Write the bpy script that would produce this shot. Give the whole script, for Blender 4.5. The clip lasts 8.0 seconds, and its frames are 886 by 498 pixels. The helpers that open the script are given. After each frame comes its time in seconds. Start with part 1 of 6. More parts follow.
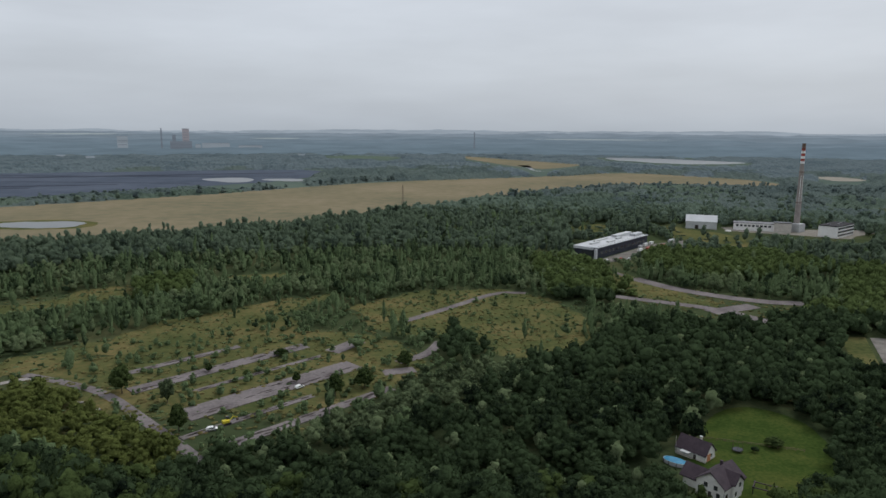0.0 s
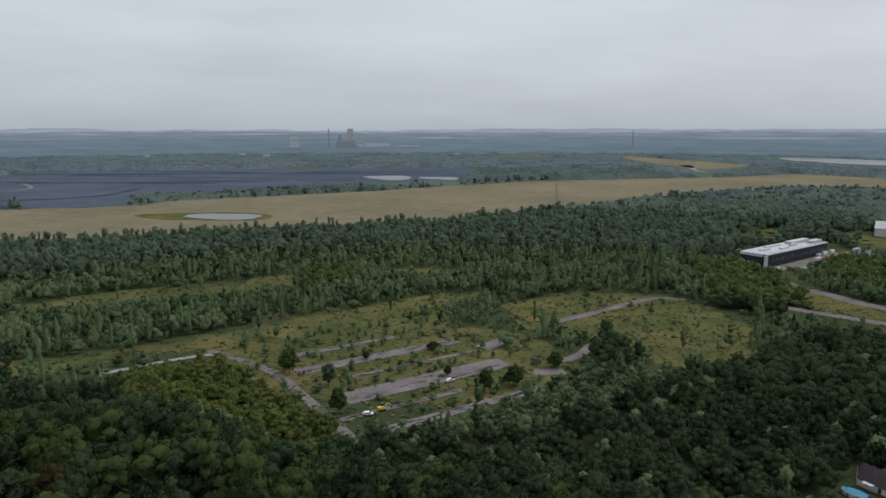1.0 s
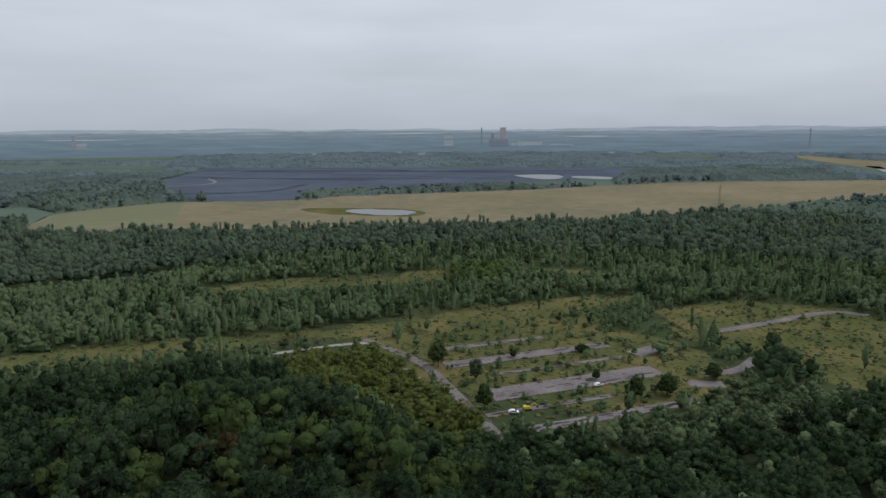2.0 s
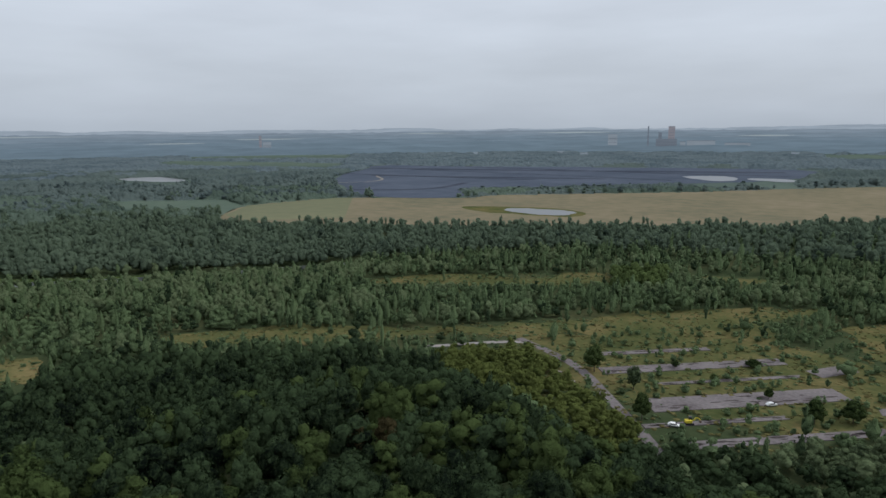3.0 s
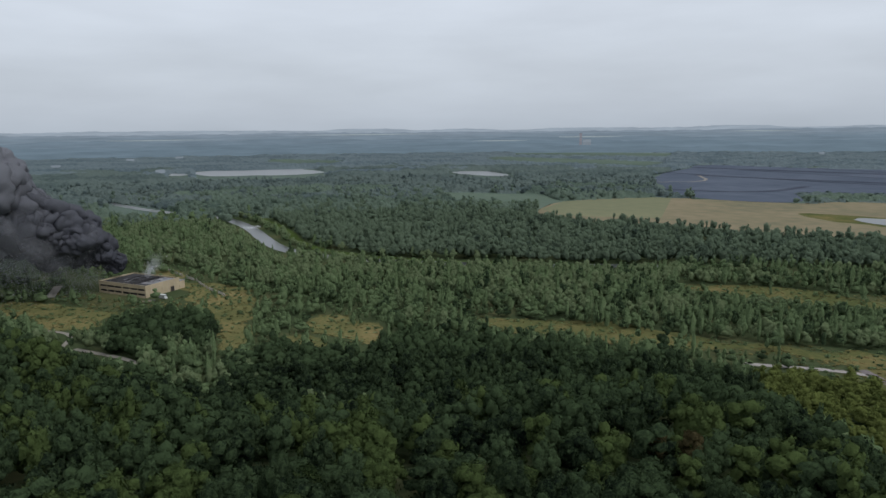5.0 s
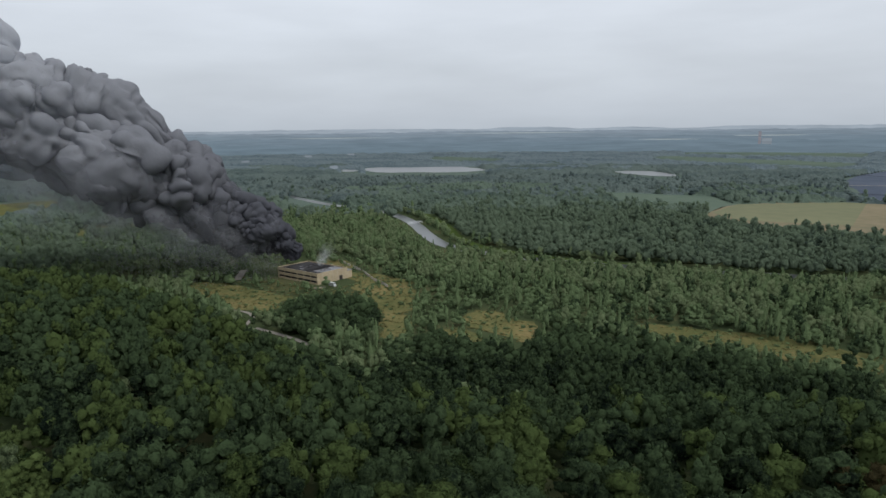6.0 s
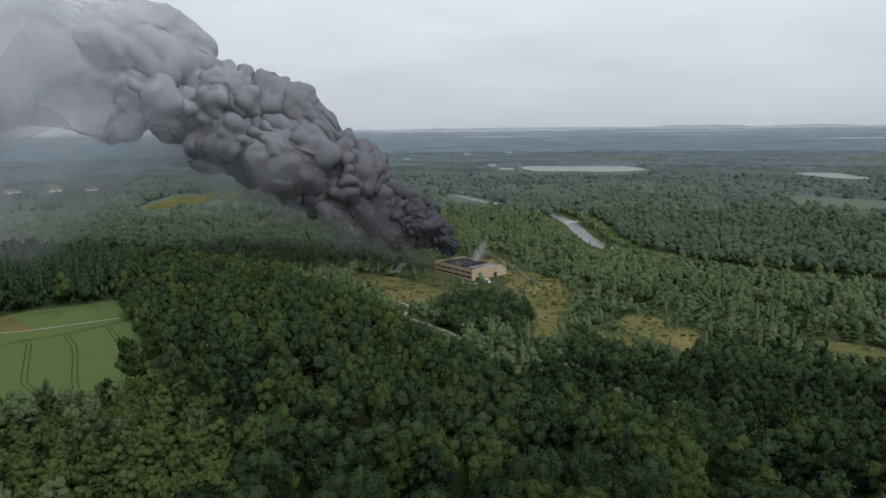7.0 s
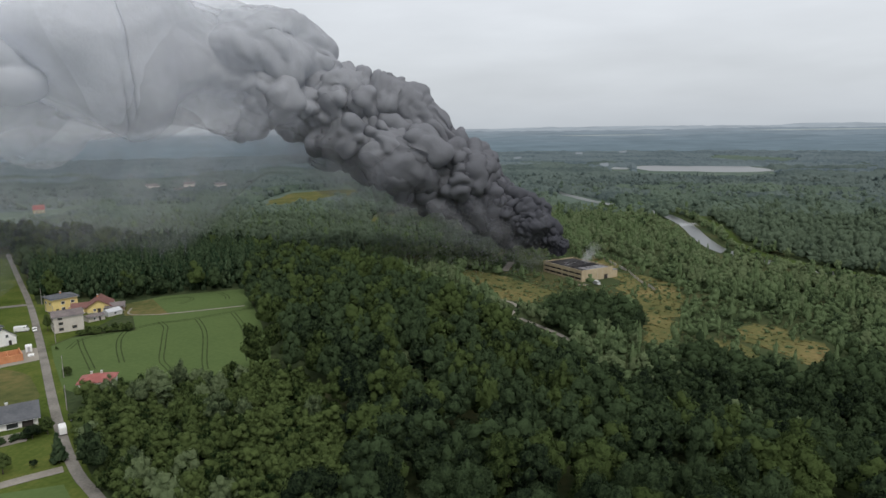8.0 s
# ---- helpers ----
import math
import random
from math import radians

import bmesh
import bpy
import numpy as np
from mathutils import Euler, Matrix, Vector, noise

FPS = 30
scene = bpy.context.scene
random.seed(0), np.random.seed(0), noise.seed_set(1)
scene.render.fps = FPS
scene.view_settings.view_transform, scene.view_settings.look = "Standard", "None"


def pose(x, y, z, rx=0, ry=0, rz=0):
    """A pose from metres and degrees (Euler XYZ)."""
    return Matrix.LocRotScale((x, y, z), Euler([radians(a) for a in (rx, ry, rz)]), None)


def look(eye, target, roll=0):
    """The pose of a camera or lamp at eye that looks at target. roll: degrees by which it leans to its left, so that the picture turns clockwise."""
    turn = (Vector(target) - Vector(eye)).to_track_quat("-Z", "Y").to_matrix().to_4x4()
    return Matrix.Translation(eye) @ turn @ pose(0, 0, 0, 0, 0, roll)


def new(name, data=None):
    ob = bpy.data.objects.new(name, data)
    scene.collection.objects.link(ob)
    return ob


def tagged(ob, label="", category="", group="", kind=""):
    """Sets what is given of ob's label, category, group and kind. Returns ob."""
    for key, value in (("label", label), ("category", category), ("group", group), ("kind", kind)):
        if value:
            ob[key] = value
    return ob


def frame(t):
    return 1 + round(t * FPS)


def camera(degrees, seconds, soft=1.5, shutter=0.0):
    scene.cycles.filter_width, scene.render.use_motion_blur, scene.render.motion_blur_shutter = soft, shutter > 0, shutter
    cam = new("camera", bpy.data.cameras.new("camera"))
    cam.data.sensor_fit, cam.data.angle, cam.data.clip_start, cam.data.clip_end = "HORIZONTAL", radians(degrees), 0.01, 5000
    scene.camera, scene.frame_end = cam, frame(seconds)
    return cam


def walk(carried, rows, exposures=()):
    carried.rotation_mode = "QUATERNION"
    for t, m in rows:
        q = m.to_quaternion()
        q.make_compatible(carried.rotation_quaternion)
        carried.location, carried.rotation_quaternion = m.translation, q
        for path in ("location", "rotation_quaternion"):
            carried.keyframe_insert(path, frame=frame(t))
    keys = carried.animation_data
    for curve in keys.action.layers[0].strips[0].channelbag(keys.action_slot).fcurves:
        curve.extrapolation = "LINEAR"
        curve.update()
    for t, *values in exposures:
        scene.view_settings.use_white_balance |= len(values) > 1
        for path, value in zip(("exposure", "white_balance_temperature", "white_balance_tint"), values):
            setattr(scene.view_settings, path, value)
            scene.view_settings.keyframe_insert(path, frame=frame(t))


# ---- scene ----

# ---------------------------------------------------------------- camera
cam = camera(66.3, 8.0, soft=1.5)


def aim(x, y, z, yaw, pitch, roll):
    a, b = radians(yaw), radians(pitch)
    way = Vector((-math.sin(a) * math.cos(b), math.cos(a) * math.cos(b), math.sin(b)))
    return look((x, y, z), Vector((x, y, z)) + 50 * way, roll)


PATH = [  # seconds, place, yaw to the left, pitch, roll
    (0.0, 0.00, 0.00, 115.00, 0.27, -9.83, 0.30),
    (0.5, -0.71, -0.17, 114.90, 6.99, -9.86, 0.15),
    (1.0, -1.33, -0.35, 114.81, 13.13, -9.93, -0.02),
    (2.5, -2.58, -1.01, 114.62, 32.52, -9.99, -0.42),
    (3.0, -2.80, -1.26, 114.58, 39.24, -9.97, -0.47),
    (3.5, -2.92, -1.54, 114.55, 45.61, -9.95, -0.51),
    (4.0, -2.95, -1.83, 114.54, 52.52, -9.94, -0.54),
    (5.5, -2.42, -2.81, 114.58, 72.04, -9.95, -0.60),
    (6.0, -2.05, -3.17, 114.61, 78.89, -9.95, -0.64),
    (6.5, -1.58, -3.55, 114.66, 85.19, -9.95, -0.69),
    (7.0, -1.02, -3.94, 114.73, 92.05, -9.94, -0.74),
    (7.5, -0.35, -4.36, 114.80, 98.26, -9.93, -0.80),
    (8.0, 0.42, -4.79, 114.89, 101.25, -9.93, -0.81),
]
EXPOSURE = [(0.0, -0.04, 6240, 10), (3.5, 0.0, 6050, 10), (5.5, 0.08, 6180, 10), (6.5, 0.17, 6330, 10), (7.0, 0.18, 6400, 10), (8.0, 0.2, 6480, 10)]  # seconds, stops, kelvin, tint
walk(cam, [(r[0], aim(*r[1:])) for r in PATH], EXPOSURE)

# ---------------------------------------------------------------- sky and light
world = bpy.data.worlds.new("overcast")
scene.world = world
world.use_nodes = True
wn, wl = world.node_tree.nodes, world.node_tree.links
wn.clear()
SUN_UP, SUN_TURN = radians(52), radians(50)
sky = wn.new("ShaderNodeTexSky")
sky.sky_type, sky.sun_disc = "NISHITA", False
sky.sun_elevation, sky.sun_rotation = SUN_UP, SUN_TURN
sky.air_density, sky.dust_density = 1.0, 4.0
coord = wn.new("ShaderNodeTexCoord")
split = wn.new("ShaderNodeSeparateXYZ")
wl.new(coord.outputs["Generated"], split.inputs[0])
ramp = wn.new("ShaderNodeValToRGB")  # cloud deck: dull at the horizon, lighter above
stops = ((0.0, (0.43, 0.465, 0.50)), (0.025, (0.475, 0.507, 0.542)), (0.10, (0.555, 0.582, 0.613)), (0.25, (0.65, 0.672, 0.70)), (1.0, (0.785, 0.80, 0.825)))
for k, (at_, col) in enumerate(stops):
    el = ramp.color_ramp.elements[k] if k < 2 else ramp.color_ramp.elements.new(at_)
    el.position, el.color = at_, (*col, 1)
wl.new(split.outputs["Z"], ramp.inputs[0])
stretch = wn.new("ShaderNodeMapping")
stretch.inputs["Scale"].default_value = (2.2, 2.2, 11.0)
wl.new(coord.outputs["Generated"], stretch.inputs[0])
cloud = wn.new("ShaderNodeTexNoise")
cloud.inputs["Scale"].default_value, cloud.inputs["Detail"].default_value = 1.6, 5.0
wl.new(stretch.outputs[0], cloud.inputs["Vector"])
level = wn.new("ShaderNodeMapRange")
level.inputs["From Min"].default_value, level.inputs["From Max"].default_value = 0.3, 0.7
level.inputs["To Min"].default_value, level.inputs["To Max"].default_value = 0.93, 1.07
wl.new(cloud.outputs[0], level.inputs[0])
deck = wn.new("ShaderNodeVectorMath")
deck.operation = "SCALE"
wl.new(ramp.outputs[0], deck.inputs[0])
wl.new(level.outputs[0], deck.inputs["Scale"])
low, high = wn.new("ShaderNodeBackground"), wn.new("ShaderNodeBackground")
wl.new(sky.outputs[0], low.inputs[0])
low.inputs[1].default_value = 0.012
wl.new(deck.outputs[0], high.inputs[0])
high.inputs[1].default_value = 1.0
both = wn.new("ShaderNodeAddShader")
wl.new(low.outputs[0], both.inputs[0])
wl.new(high.outputs[0], both.inputs[1])
wl.new(both.outputs[0], wn.new("ShaderNodeOutputWorld").inputs[0])

sun = new("sun", bpy.data.lights.new("sun", "SUN"))
sun.data.energy, sun.data.angle, sun.data.color = 1.4, radians(20), (1.0, 0.97, 0.93)
sun.matrix_world = look((0, 0, 400), Vector((0, 0, 400)) - Vector((math.sin(SUN_TURN) * math.cos(SUN_UP), math.cos(SUN_TURN) * math.cos(SUN_UP), math.sin(SUN_UP))))

# ---------------------------------------------------------------- materials
def material(name, dark, light, rough=0.8, grain=1.0, patches=0.1, bump=0.0, metal=0.0, mid=None, spread=(0.3, 0.7), spec=0.12, detail=6.0):
    """Two noises, fine grain over broad patches, between two or three colours. grain, patches: turns per metre."""
    mat = bpy.data.materials.new(name)
    mat.use_nodes = True
    n, l = mat.node_tree.nodes, mat.node_tree.links
    b = n["Principled BSDF"]
    b.inputs["Roughness"].default_value, b.inputs["Metallic"].default_value = rough, metal
    b.inputs["Specular IOR Level"].default_value = spec
    place = n.new("ShaderNodeNewGeometry")
    broad, fine = n.new("ShaderNodeTexNoise"), n.new("ShaderNodeTexNoise")
    broad.inputs["Scale"].default_value, broad.inputs["Detail"].default_value = patches, detail
    fine.inputs["Scale"].default_value, fine.inputs["Detail"].default_value = grain, 5.0
    for tex in (broad, fine):
        l.new(place.outputs["Position"], tex.inputs["Vector"])
    mix = n.new("ShaderNodeMix")
    mix.inputs[0].default_value = 0.4
    l.new(broad.outputs[0], mix.inputs[2])
    l.new(fine.outputs[0], mix.inputs[3])
    r = n.new("ShaderNodeValToRGB")
    e = r.color_ramp.elements
    e[0].position, e[1].position = spread
    e[0].color, e[1].color = (*dark, 1), (*light, 1)
    if mid:
        m = e.new(sum(spread) / 2)
        m.color = (*mid, 1)
    l.new(mix.outputs[0], r.inputs[0])
    l.new(r.outputs[0], b.inputs["Base Color"])
    if bump:
        bp = n.new("ShaderNodeBump")
        bp.inputs["Strength"].default_value, bp.inputs["Distance"].default_value = 0.6, bump
        l.new(fine.outputs[0], bp.inputs["Height"])
        l.new(bp.outputs[0], b.inputs["Normal"])
    return mat


def leaves(name, dark, light, thin=0.18, tuft=0.8):
    """Foliage: tone differs from tree to tree and from clump to clump."""
    mat = bpy.data.materials.new(name)
    mat.use_nodes = True
    n, l = mat.node_tree.nodes, mat.node_tree.links
    n.remove(n["Principled BSDF"])
    tone, info = n.new("ShaderNodeAttribute"), n.new("ShaderNodeObjectInfo")
    tone.attribute_name = "tone"
    add = n.new("ShaderNodeMath")
    add.operation = "MULTIPLY_ADD"
    add.inputs[1].default_value = 0.55
    l.new(info.outputs["Random"], add.inputs[0])
    l.new(tone.outputs["Fac"], add.inputs[2])
    r = n.new("ShaderNodeValToRGB")
    r.color_ramp.elements[0].color, r.color_ramp.elements[1].color = (*dark, 1), (*light, 1)
    r.color_ramp.elements[0].position, r.color_ramp.elements[1].position = 0.15, 1.2 / 1.4
    geo, tex, add2 = n.new("ShaderNodeNewGeometry"), n.new("ShaderNodeTexNoise"), n.new("ShaderNodeMath")
    tex.inputs["Scale"].default_value, tex.inputs["Detail"].default_value, tex.inputs["Roughness"].default_value = tuft, 5.0, 0.72
    l.new(geo.outputs["Position"], tex.inputs["Vector"])
    add2.operation = "MULTIPLY_ADD"
    add2.inputs[1].default_value = 2.6
    l.new(tex.outputs[0], add2.inputs[0])
    l.new(add.outputs[0], add2.inputs[2])
    shift = n.new("ShaderNodeMath")
    shift.operation = "SUBTRACT"
    shift.inputs[1].default_value = 1.30
    l.new(add2.outputs[0], shift.inputs[0])
    l.new(shift.outputs[0], r.inputs[0])
    d, t, m = n.new("ShaderNodeBsdfDiffuse"), n.new("ShaderNodeBsdfTranslucent"), n.new("ShaderNodeMixShader")
    l.new(r.outputs[0], d.inputs[0])
    l.new(r.outputs[0], t.inputs[0])
    m.inputs[0].default_value = thin
    l.new(d.outputs[0], m.inputs[1])
    l.new(t.outputs[0], m.inputs[2])
    leafy, relief = n.new("ShaderNodeTexNoise"), n.new("ShaderNodeBump")  # tufts of leaves
    leafy.inputs["Scale"].default_value, leafy.inputs["Detail"].default_value, leafy.inputs["Roughness"].default_value = tuft, 4.0, 0.65
    l.new(geo.outputs["Position"], leafy.inputs["Vector"])
    relief.inputs["Strength"].default_value, relief.inputs["Distance"].default_value = 0.85, 0.9 / tuft
    l.new(leafy.outputs[0], relief.inputs["Height"])
    for q in (d, t):
        l.new(relief.outputs[0], q.inputs["Normal"])
    l.new(m.outputs[0], n["Material Output"].inputs[0])
    return mat


LEAF_OAK = leaves("oak_leaves", (0.007, 0.0115, 0.008), (0.045, 0.068, 0.032))
LEAF_ASH = leaves("ash_leaves", (0.008, 0.014, 0.006), (0.060, 0.085, 0.029))
LEAF_WILLOW = leaves("willow_leaves", (0.042, 0.062, 0.032), (0.160, 0.205, 0.105), 0.40, 0.7)
LEAF_YOUNG = leaves("young_leaves", (0.028, 0.046, 0.024), (0.140, 0.195, 0.094), 0.40, 0.6)
LEAF_SAPLING = leaves("sapling_leaves", (0.009, 0.018, 0.007), (0.080, 0.110, 0.038))
LEAF_SPRUCE = leaves("spruce_needles", (0.020, 0.040, 0.021), (0.066, 0.096, 0.050))
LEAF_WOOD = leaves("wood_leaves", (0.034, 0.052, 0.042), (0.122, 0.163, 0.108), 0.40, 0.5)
# distant foliage, in three steps: haze put into the leaf colour as pale blue
LEAF_HAZE_FAR = leaves("haziest_wood_leaves", (0.120, 0.160, 0.180), (0.185, 0.232, 0.245), 0.40, 0.1)
LEAF_HAZE_NEAR = leaves("hazed_woodland_leaves", (0.072, 0.104, 0.086), (0.145, 0.192, 0.145), 0.40, 0.4)
LEAF_HAZE_MID = leaves("hazier_woodland_leaves", (0.090, 0.122, 0.122), (0.150, 0.190, 0.172), 0.40, 0.2)
LEAF_FRESH = leaves("fresh_sapling_leaves", (0.030, 0.045, 0.012), (0.100, 0.120, 0.035))
LEAF_BROWN = leaves("withered_leaves", (0.026, 0.024, 0.011), (0.078, 0.064, 0.030))
BARK = material("bark", (0.05, 0.04, 0.03), (0.13, 0.11, 0.09), grain=4, patches=0.8)
SOIL = material("rough_grass", (0.026, 0.040, 0.019), (0.095, 0.090, 0.043), mid=(0.048, 0.063, 0.030), grain=0.5, patches=0.022, spec=0.0)
# distant ground, paler and bluer than SOIL for haze painted in
HAZED_SOIL = material("hazed_wood_floor", (0.066, 0.092, 0.078), (0.115, 0.145, 0.118), grain=0.02, patches=0.004, spec=0.0)
MEADOW = material("dry_meadow", (0.034, 0.052, 0.020), (0.165, 0.128, 0.058), mid=(0.088, 0.092, 0.036), grain=0.35, patches=0.03, spec=0.0)
STRAW = material("straw_meadow", (0.048, 0.064, 0.025), (0.215, 0.166, 0.076), mid=(0.118, 0.112, 0.046), grain=0.35, patches=0.03, spec=0.0)
VILLAGE_LAWN = material("village_lawn", (0.036, 0.056, 0.013), (0.110, 0.118, 0.034), mid=(0.066, 0.090, 0.022), grain=0.8, patches=0.06, spec=0.0)
# lawn by the white house, the view's dark corner vignette put into its colour
DIMMED_LAWN = material("dimmed_lawn", (0.018, 0.034, 0.009), (0.082, 0.086, 0.024), mid=(0.040, 0.062, 0.015), grain=0.8, patches=0.06, spec=0.0)
LAWN = material("lawn", (0.036, 0.062, 0.016), (0.088, 0.11, 0.036), mid=(0.058, 0.086, 0.024), grain=0.8, patches=0.06, spec=0.0)
WHEAT = material("ripe_grain", (0.132, 0.127, 0.085), (0.215, 0.178, 0.122), mid=(0.178, 0.155, 0.1), grain=0.05, patches=0.005, spread=(0.36, 0.64), spec=0.0)
STUBBLE = material("unripe_grain", (0.125, 0.135, 0.085), (0.175, 0.175, 0.105), grain=0.05, patches=0.006, spec=0.0)
# darker coal for the terrace lines
COAL_DARK = material("dark_coal", (0.040, 0.046, 0.062), (0.072, 0.080, 0.102), grain=0.03, patches=0.006, spec=0.0)
GREENCROP = material("green_grain", (0.064, 0.096, 0.036), (0.094, 0.13, 0.048), grain=0.6, patches=0.02, spec=0.0)
# green crop at a distance, its colour lifted towards blue to give haze
HAZED_CROP = material("hazed_green_crop", (0.078, 0.108, 0.085), (0.115, 0.145, 0.108), grain=0.05, patches=0.01, spec=0.0)
TRACK = material("trodden_crop", (0.030, 0.045, 0.020), (0.055, 0.075, 0.030), grain=1.0, patches=0.2, spec=0.0)
# coal lightened and blued in its colour for the haze over it
COAL = material("coal_tip", (0.060, 0.073, 0.096), (0.10, 0.116, 0.145), grain=0.03, patches=0.006, spec=0.0)
CONCRETE = material("old_concrete", (0.085, 0.072, 0.073), (0.225, 0.2, 0.198), mid=(0.16, 0.143, 0.142), grain=0.7, patches=0.07, bump=0.02, spec=0.0)
PALE_CONCRETE = material("pale_concrete", (0.17, 0.155, 0.145), (0.36, 0.335, 0.315), grain=0.8, patches=0.15, spec=0.0)
SOOT = material("soot_stain", (0.035, 0.03, 0.03), (0.10, 0.085, 0.08), grain=1.2, patches=0.2, spec=0.0)
ASPHALT = material("worn_asphalt", (0.10, 0.094, 0.084), (0.25, 0.235, 0.21), grain=1.5, patches=0.12, spec=0.0)
GRAVEL = material("gravel", (0.15, 0.138, 0.118), (0.27, 0.25, 0.22), grain=1.5, patches=0.2, spec=0.0)
SAND = material("bare_sand", (0.20, 0.185, 0.16), (0.31, 0.285, 0.24), grain=0.1, patches=0.02, spec=0.0)
WHITE = material("white_render", (0.62, 0.61, 0.59), (0.80, 0.79, 0.77), grain=2, patches=0.4)
CREAM = material("cream_panels", (0.3, 0.245, 0.155), (0.46, 0.385, 0.265), grain=1.0, patches=0.15)
YELLOW = material("yellow_render", (0.55, 0.43, 0.17), (0.70, 0.56, 0.25), grain=2, patches=0.4)
GREY_RENDER = material("grey_render", (0.40, 0.37, 0.33), (0.54, 0.51, 0.46), grain=2, patches=0.3)
GREY_SHEET = material("grey_sheet_metal", (0.36, 0.37, 0.37), (0.52, 0.53, 0.53), rough=0.5, grain=0.5, patches=0.1)
PALE_ROOF = material("pale_roof_membrane", (0.36, 0.37, 0.385), (0.52, 0.53, 0.54), rough=0.6, grain=0.6, patches=0.06)
DARK_CLAD = material("dark_cladding", (0.022, 0.026, 0.040), (0.050, 0.055, 0.072), rough=0.5, grain=0.8, patches=0.1)
TILE_BROWN = material("brown_roof_tile", (0.030, 0.023, 0.029), (0.068, 0.050, 0.060), rough=0.55, grain=2.5, patches=0.4, bump=0.02)
TILE_RED = material("red_roof_sheet", (0.20, 0.068, 0.06), (0.33, 0.125, 0.11), rough=0.5, grain=2.0, patches=0.3)
TILE_RUST = material("rust_red_roof", (0.11, 0.055, 0.050), (0.21, 0.11, 0.095), rough=0.7, grain=2.0, patches=0.25)
TILE_GREY = material("slate_grey_roof", (0.062, 0.066, 0.074), (0.115, 0.12, 0.13), rough=0.5, grain=2.0, patches=0.3)
TILE_OLD = material("old_brown_roof", (0.10, 0.085, 0.085), (0.19, 0.165, 0.16), rough=0.7, grain=1.5, patches=0.25)
BRICK = material("orange_hollow_brick", (0.40, 0.16, 0.075), (0.56, 0.27, 0.14), grain=3.0, patches=0.5)
WOOD = material("weathered_wood", (0.11, 0.080, 0.055), (0.22, 0.17, 0.12), grain=3.0, patches=0.5)
CHAR = material("charred_roof", (0.012, 0.012, 0.013), (0.060, 0.058, 0.060), rough=0.9, grain=0.8, patches=0.12)
ASHEN = material("ash_grey_roof", (0.11, 0.11, 0.115), (0.27, 0.27, 0.28), rough=0.8, grain=0.6, patches=0.12)
DARK_FRAME = material("dark_frame", (0.030, 0.026, 0.024), (0.055, 0.048, 0.044), rough=0.5, grain=4, patches=1)
WHITE_PAINT = material("white_paint", (0.62, 0.62, 0.61), (0.80, 0.80, 0.79), rough=0.35, grain=3, patches=0.8)
RED_PAINT = material("red_paint", (0.26, 0.05, 0.042), (0.38, 0.09, 0.075), rough=0.45, grain=1, patches=0.3)
DARK_PAINT = material("dark_car_paint", (0.02, 0.022, 0.026), (0.045, 0.048, 0.055), rough=0.25, grain=3, patches=0.8)
YELLOW_PAINT = material("yellow_paint", (0.50, 0.40, 0.03), (0.66, 0.54, 0.06), rough=0.4, grain=2, patches=0.5)
RUBBER = material("rubber", (0.015, 0.015, 0.015), (0.03, 0.03, 0.03), rough=0.9, grain=8, patches=2)
CHIM_BRICK = material("stack_concrete", (0.22, 0.195, 0.185), (0.36, 0.32, 0.30), grain=0.6, patches=0.12)
STEEL = material("rusty_steel", (0.08, 0.06, 0.05), (0.18, 0.13, 0.10), rough=0.6, grain=2, patches=0.5)
BLUE_WATER = material("pool_water", (0.04, 0.17, 0.28), (0.065, 0.235, 0.36), rough=0.1, grain=1, patches=0.5)
GLASS = material("window_glass", (0.02, 0.023, 0.027), (0.05, 0.055, 0.06), rough=0.08, grain=0.5, patches=0.2, spec=0.6)
WATER = material("still_water", (0.030, 0.034, 0.036), (0.050, 0.055, 0.055), rough=0.28, grain=0.08, patches=0.01, spec=0.9)
FOAM = material("white_water", (0.45, 0.47, 0.48), (0.72, 0.73, 0.74), rough=0.5, grain=0.9, patches=0.2)


def smoke_material(name, young, aged, thin=0.0):
    """Sooty smoke: dark where young, paler as it ages (attribute age)."""
    mat = bpy.data.materials.new(name)
    mat.use_nodes = True
    n, l = mat.node_tree.nodes, mat.node_tree.links
    n.remove(n["Principled BSDF"])
    age = n.new("ShaderNodeAttribute")
    age.attribute_name = "age"
    r = n.new("ShaderNodeValToRGB")
    r.color_ramp.elements[0].color, r.color_ramp.elements[1].color = (*young, 1), (*aged, 1)
    l.new(age.outputs["Fac"], r.inputs[0])
    d, t, m = n.new("ShaderNodeBsdfDiffuse"), n.new("ShaderNodeBsdfTranslucent"), n.new("ShaderNodeMixShader")
    l.new(r.outputs[0], d.inputs[0])
    l.new(r.outputs[0], t.inputs[0])
    m.inputs[0].default_value = thin
    l.new(d.outputs[0], m.inputs[1])
    l.new(t.outputs[0], m.inputs[2])
    geo, tex, bp = n.new("ShaderNodeNewGeometry"), n.new("ShaderNodeTexNoise"), n.new("ShaderNodeBump")  # fine curls
    tex.inputs["Scale"].default_value, tex.inputs["Detail"].default_value = 0.22, 5.0
    l.new(geo.outputs["Position"], tex.inputs["Vector"])
    bp.inputs["Strength"].default_value, bp.inputs["Distance"].default_value = 0.35, 2.0
    l.new(tex.outputs[0], bp.inputs["Height"])
    for q in (d, t):
        l.new(bp.outputs[0], q.inputs["Normal"])
    l.new(m.outputs[0], n["Material Output"].inputs[0])
    return mat


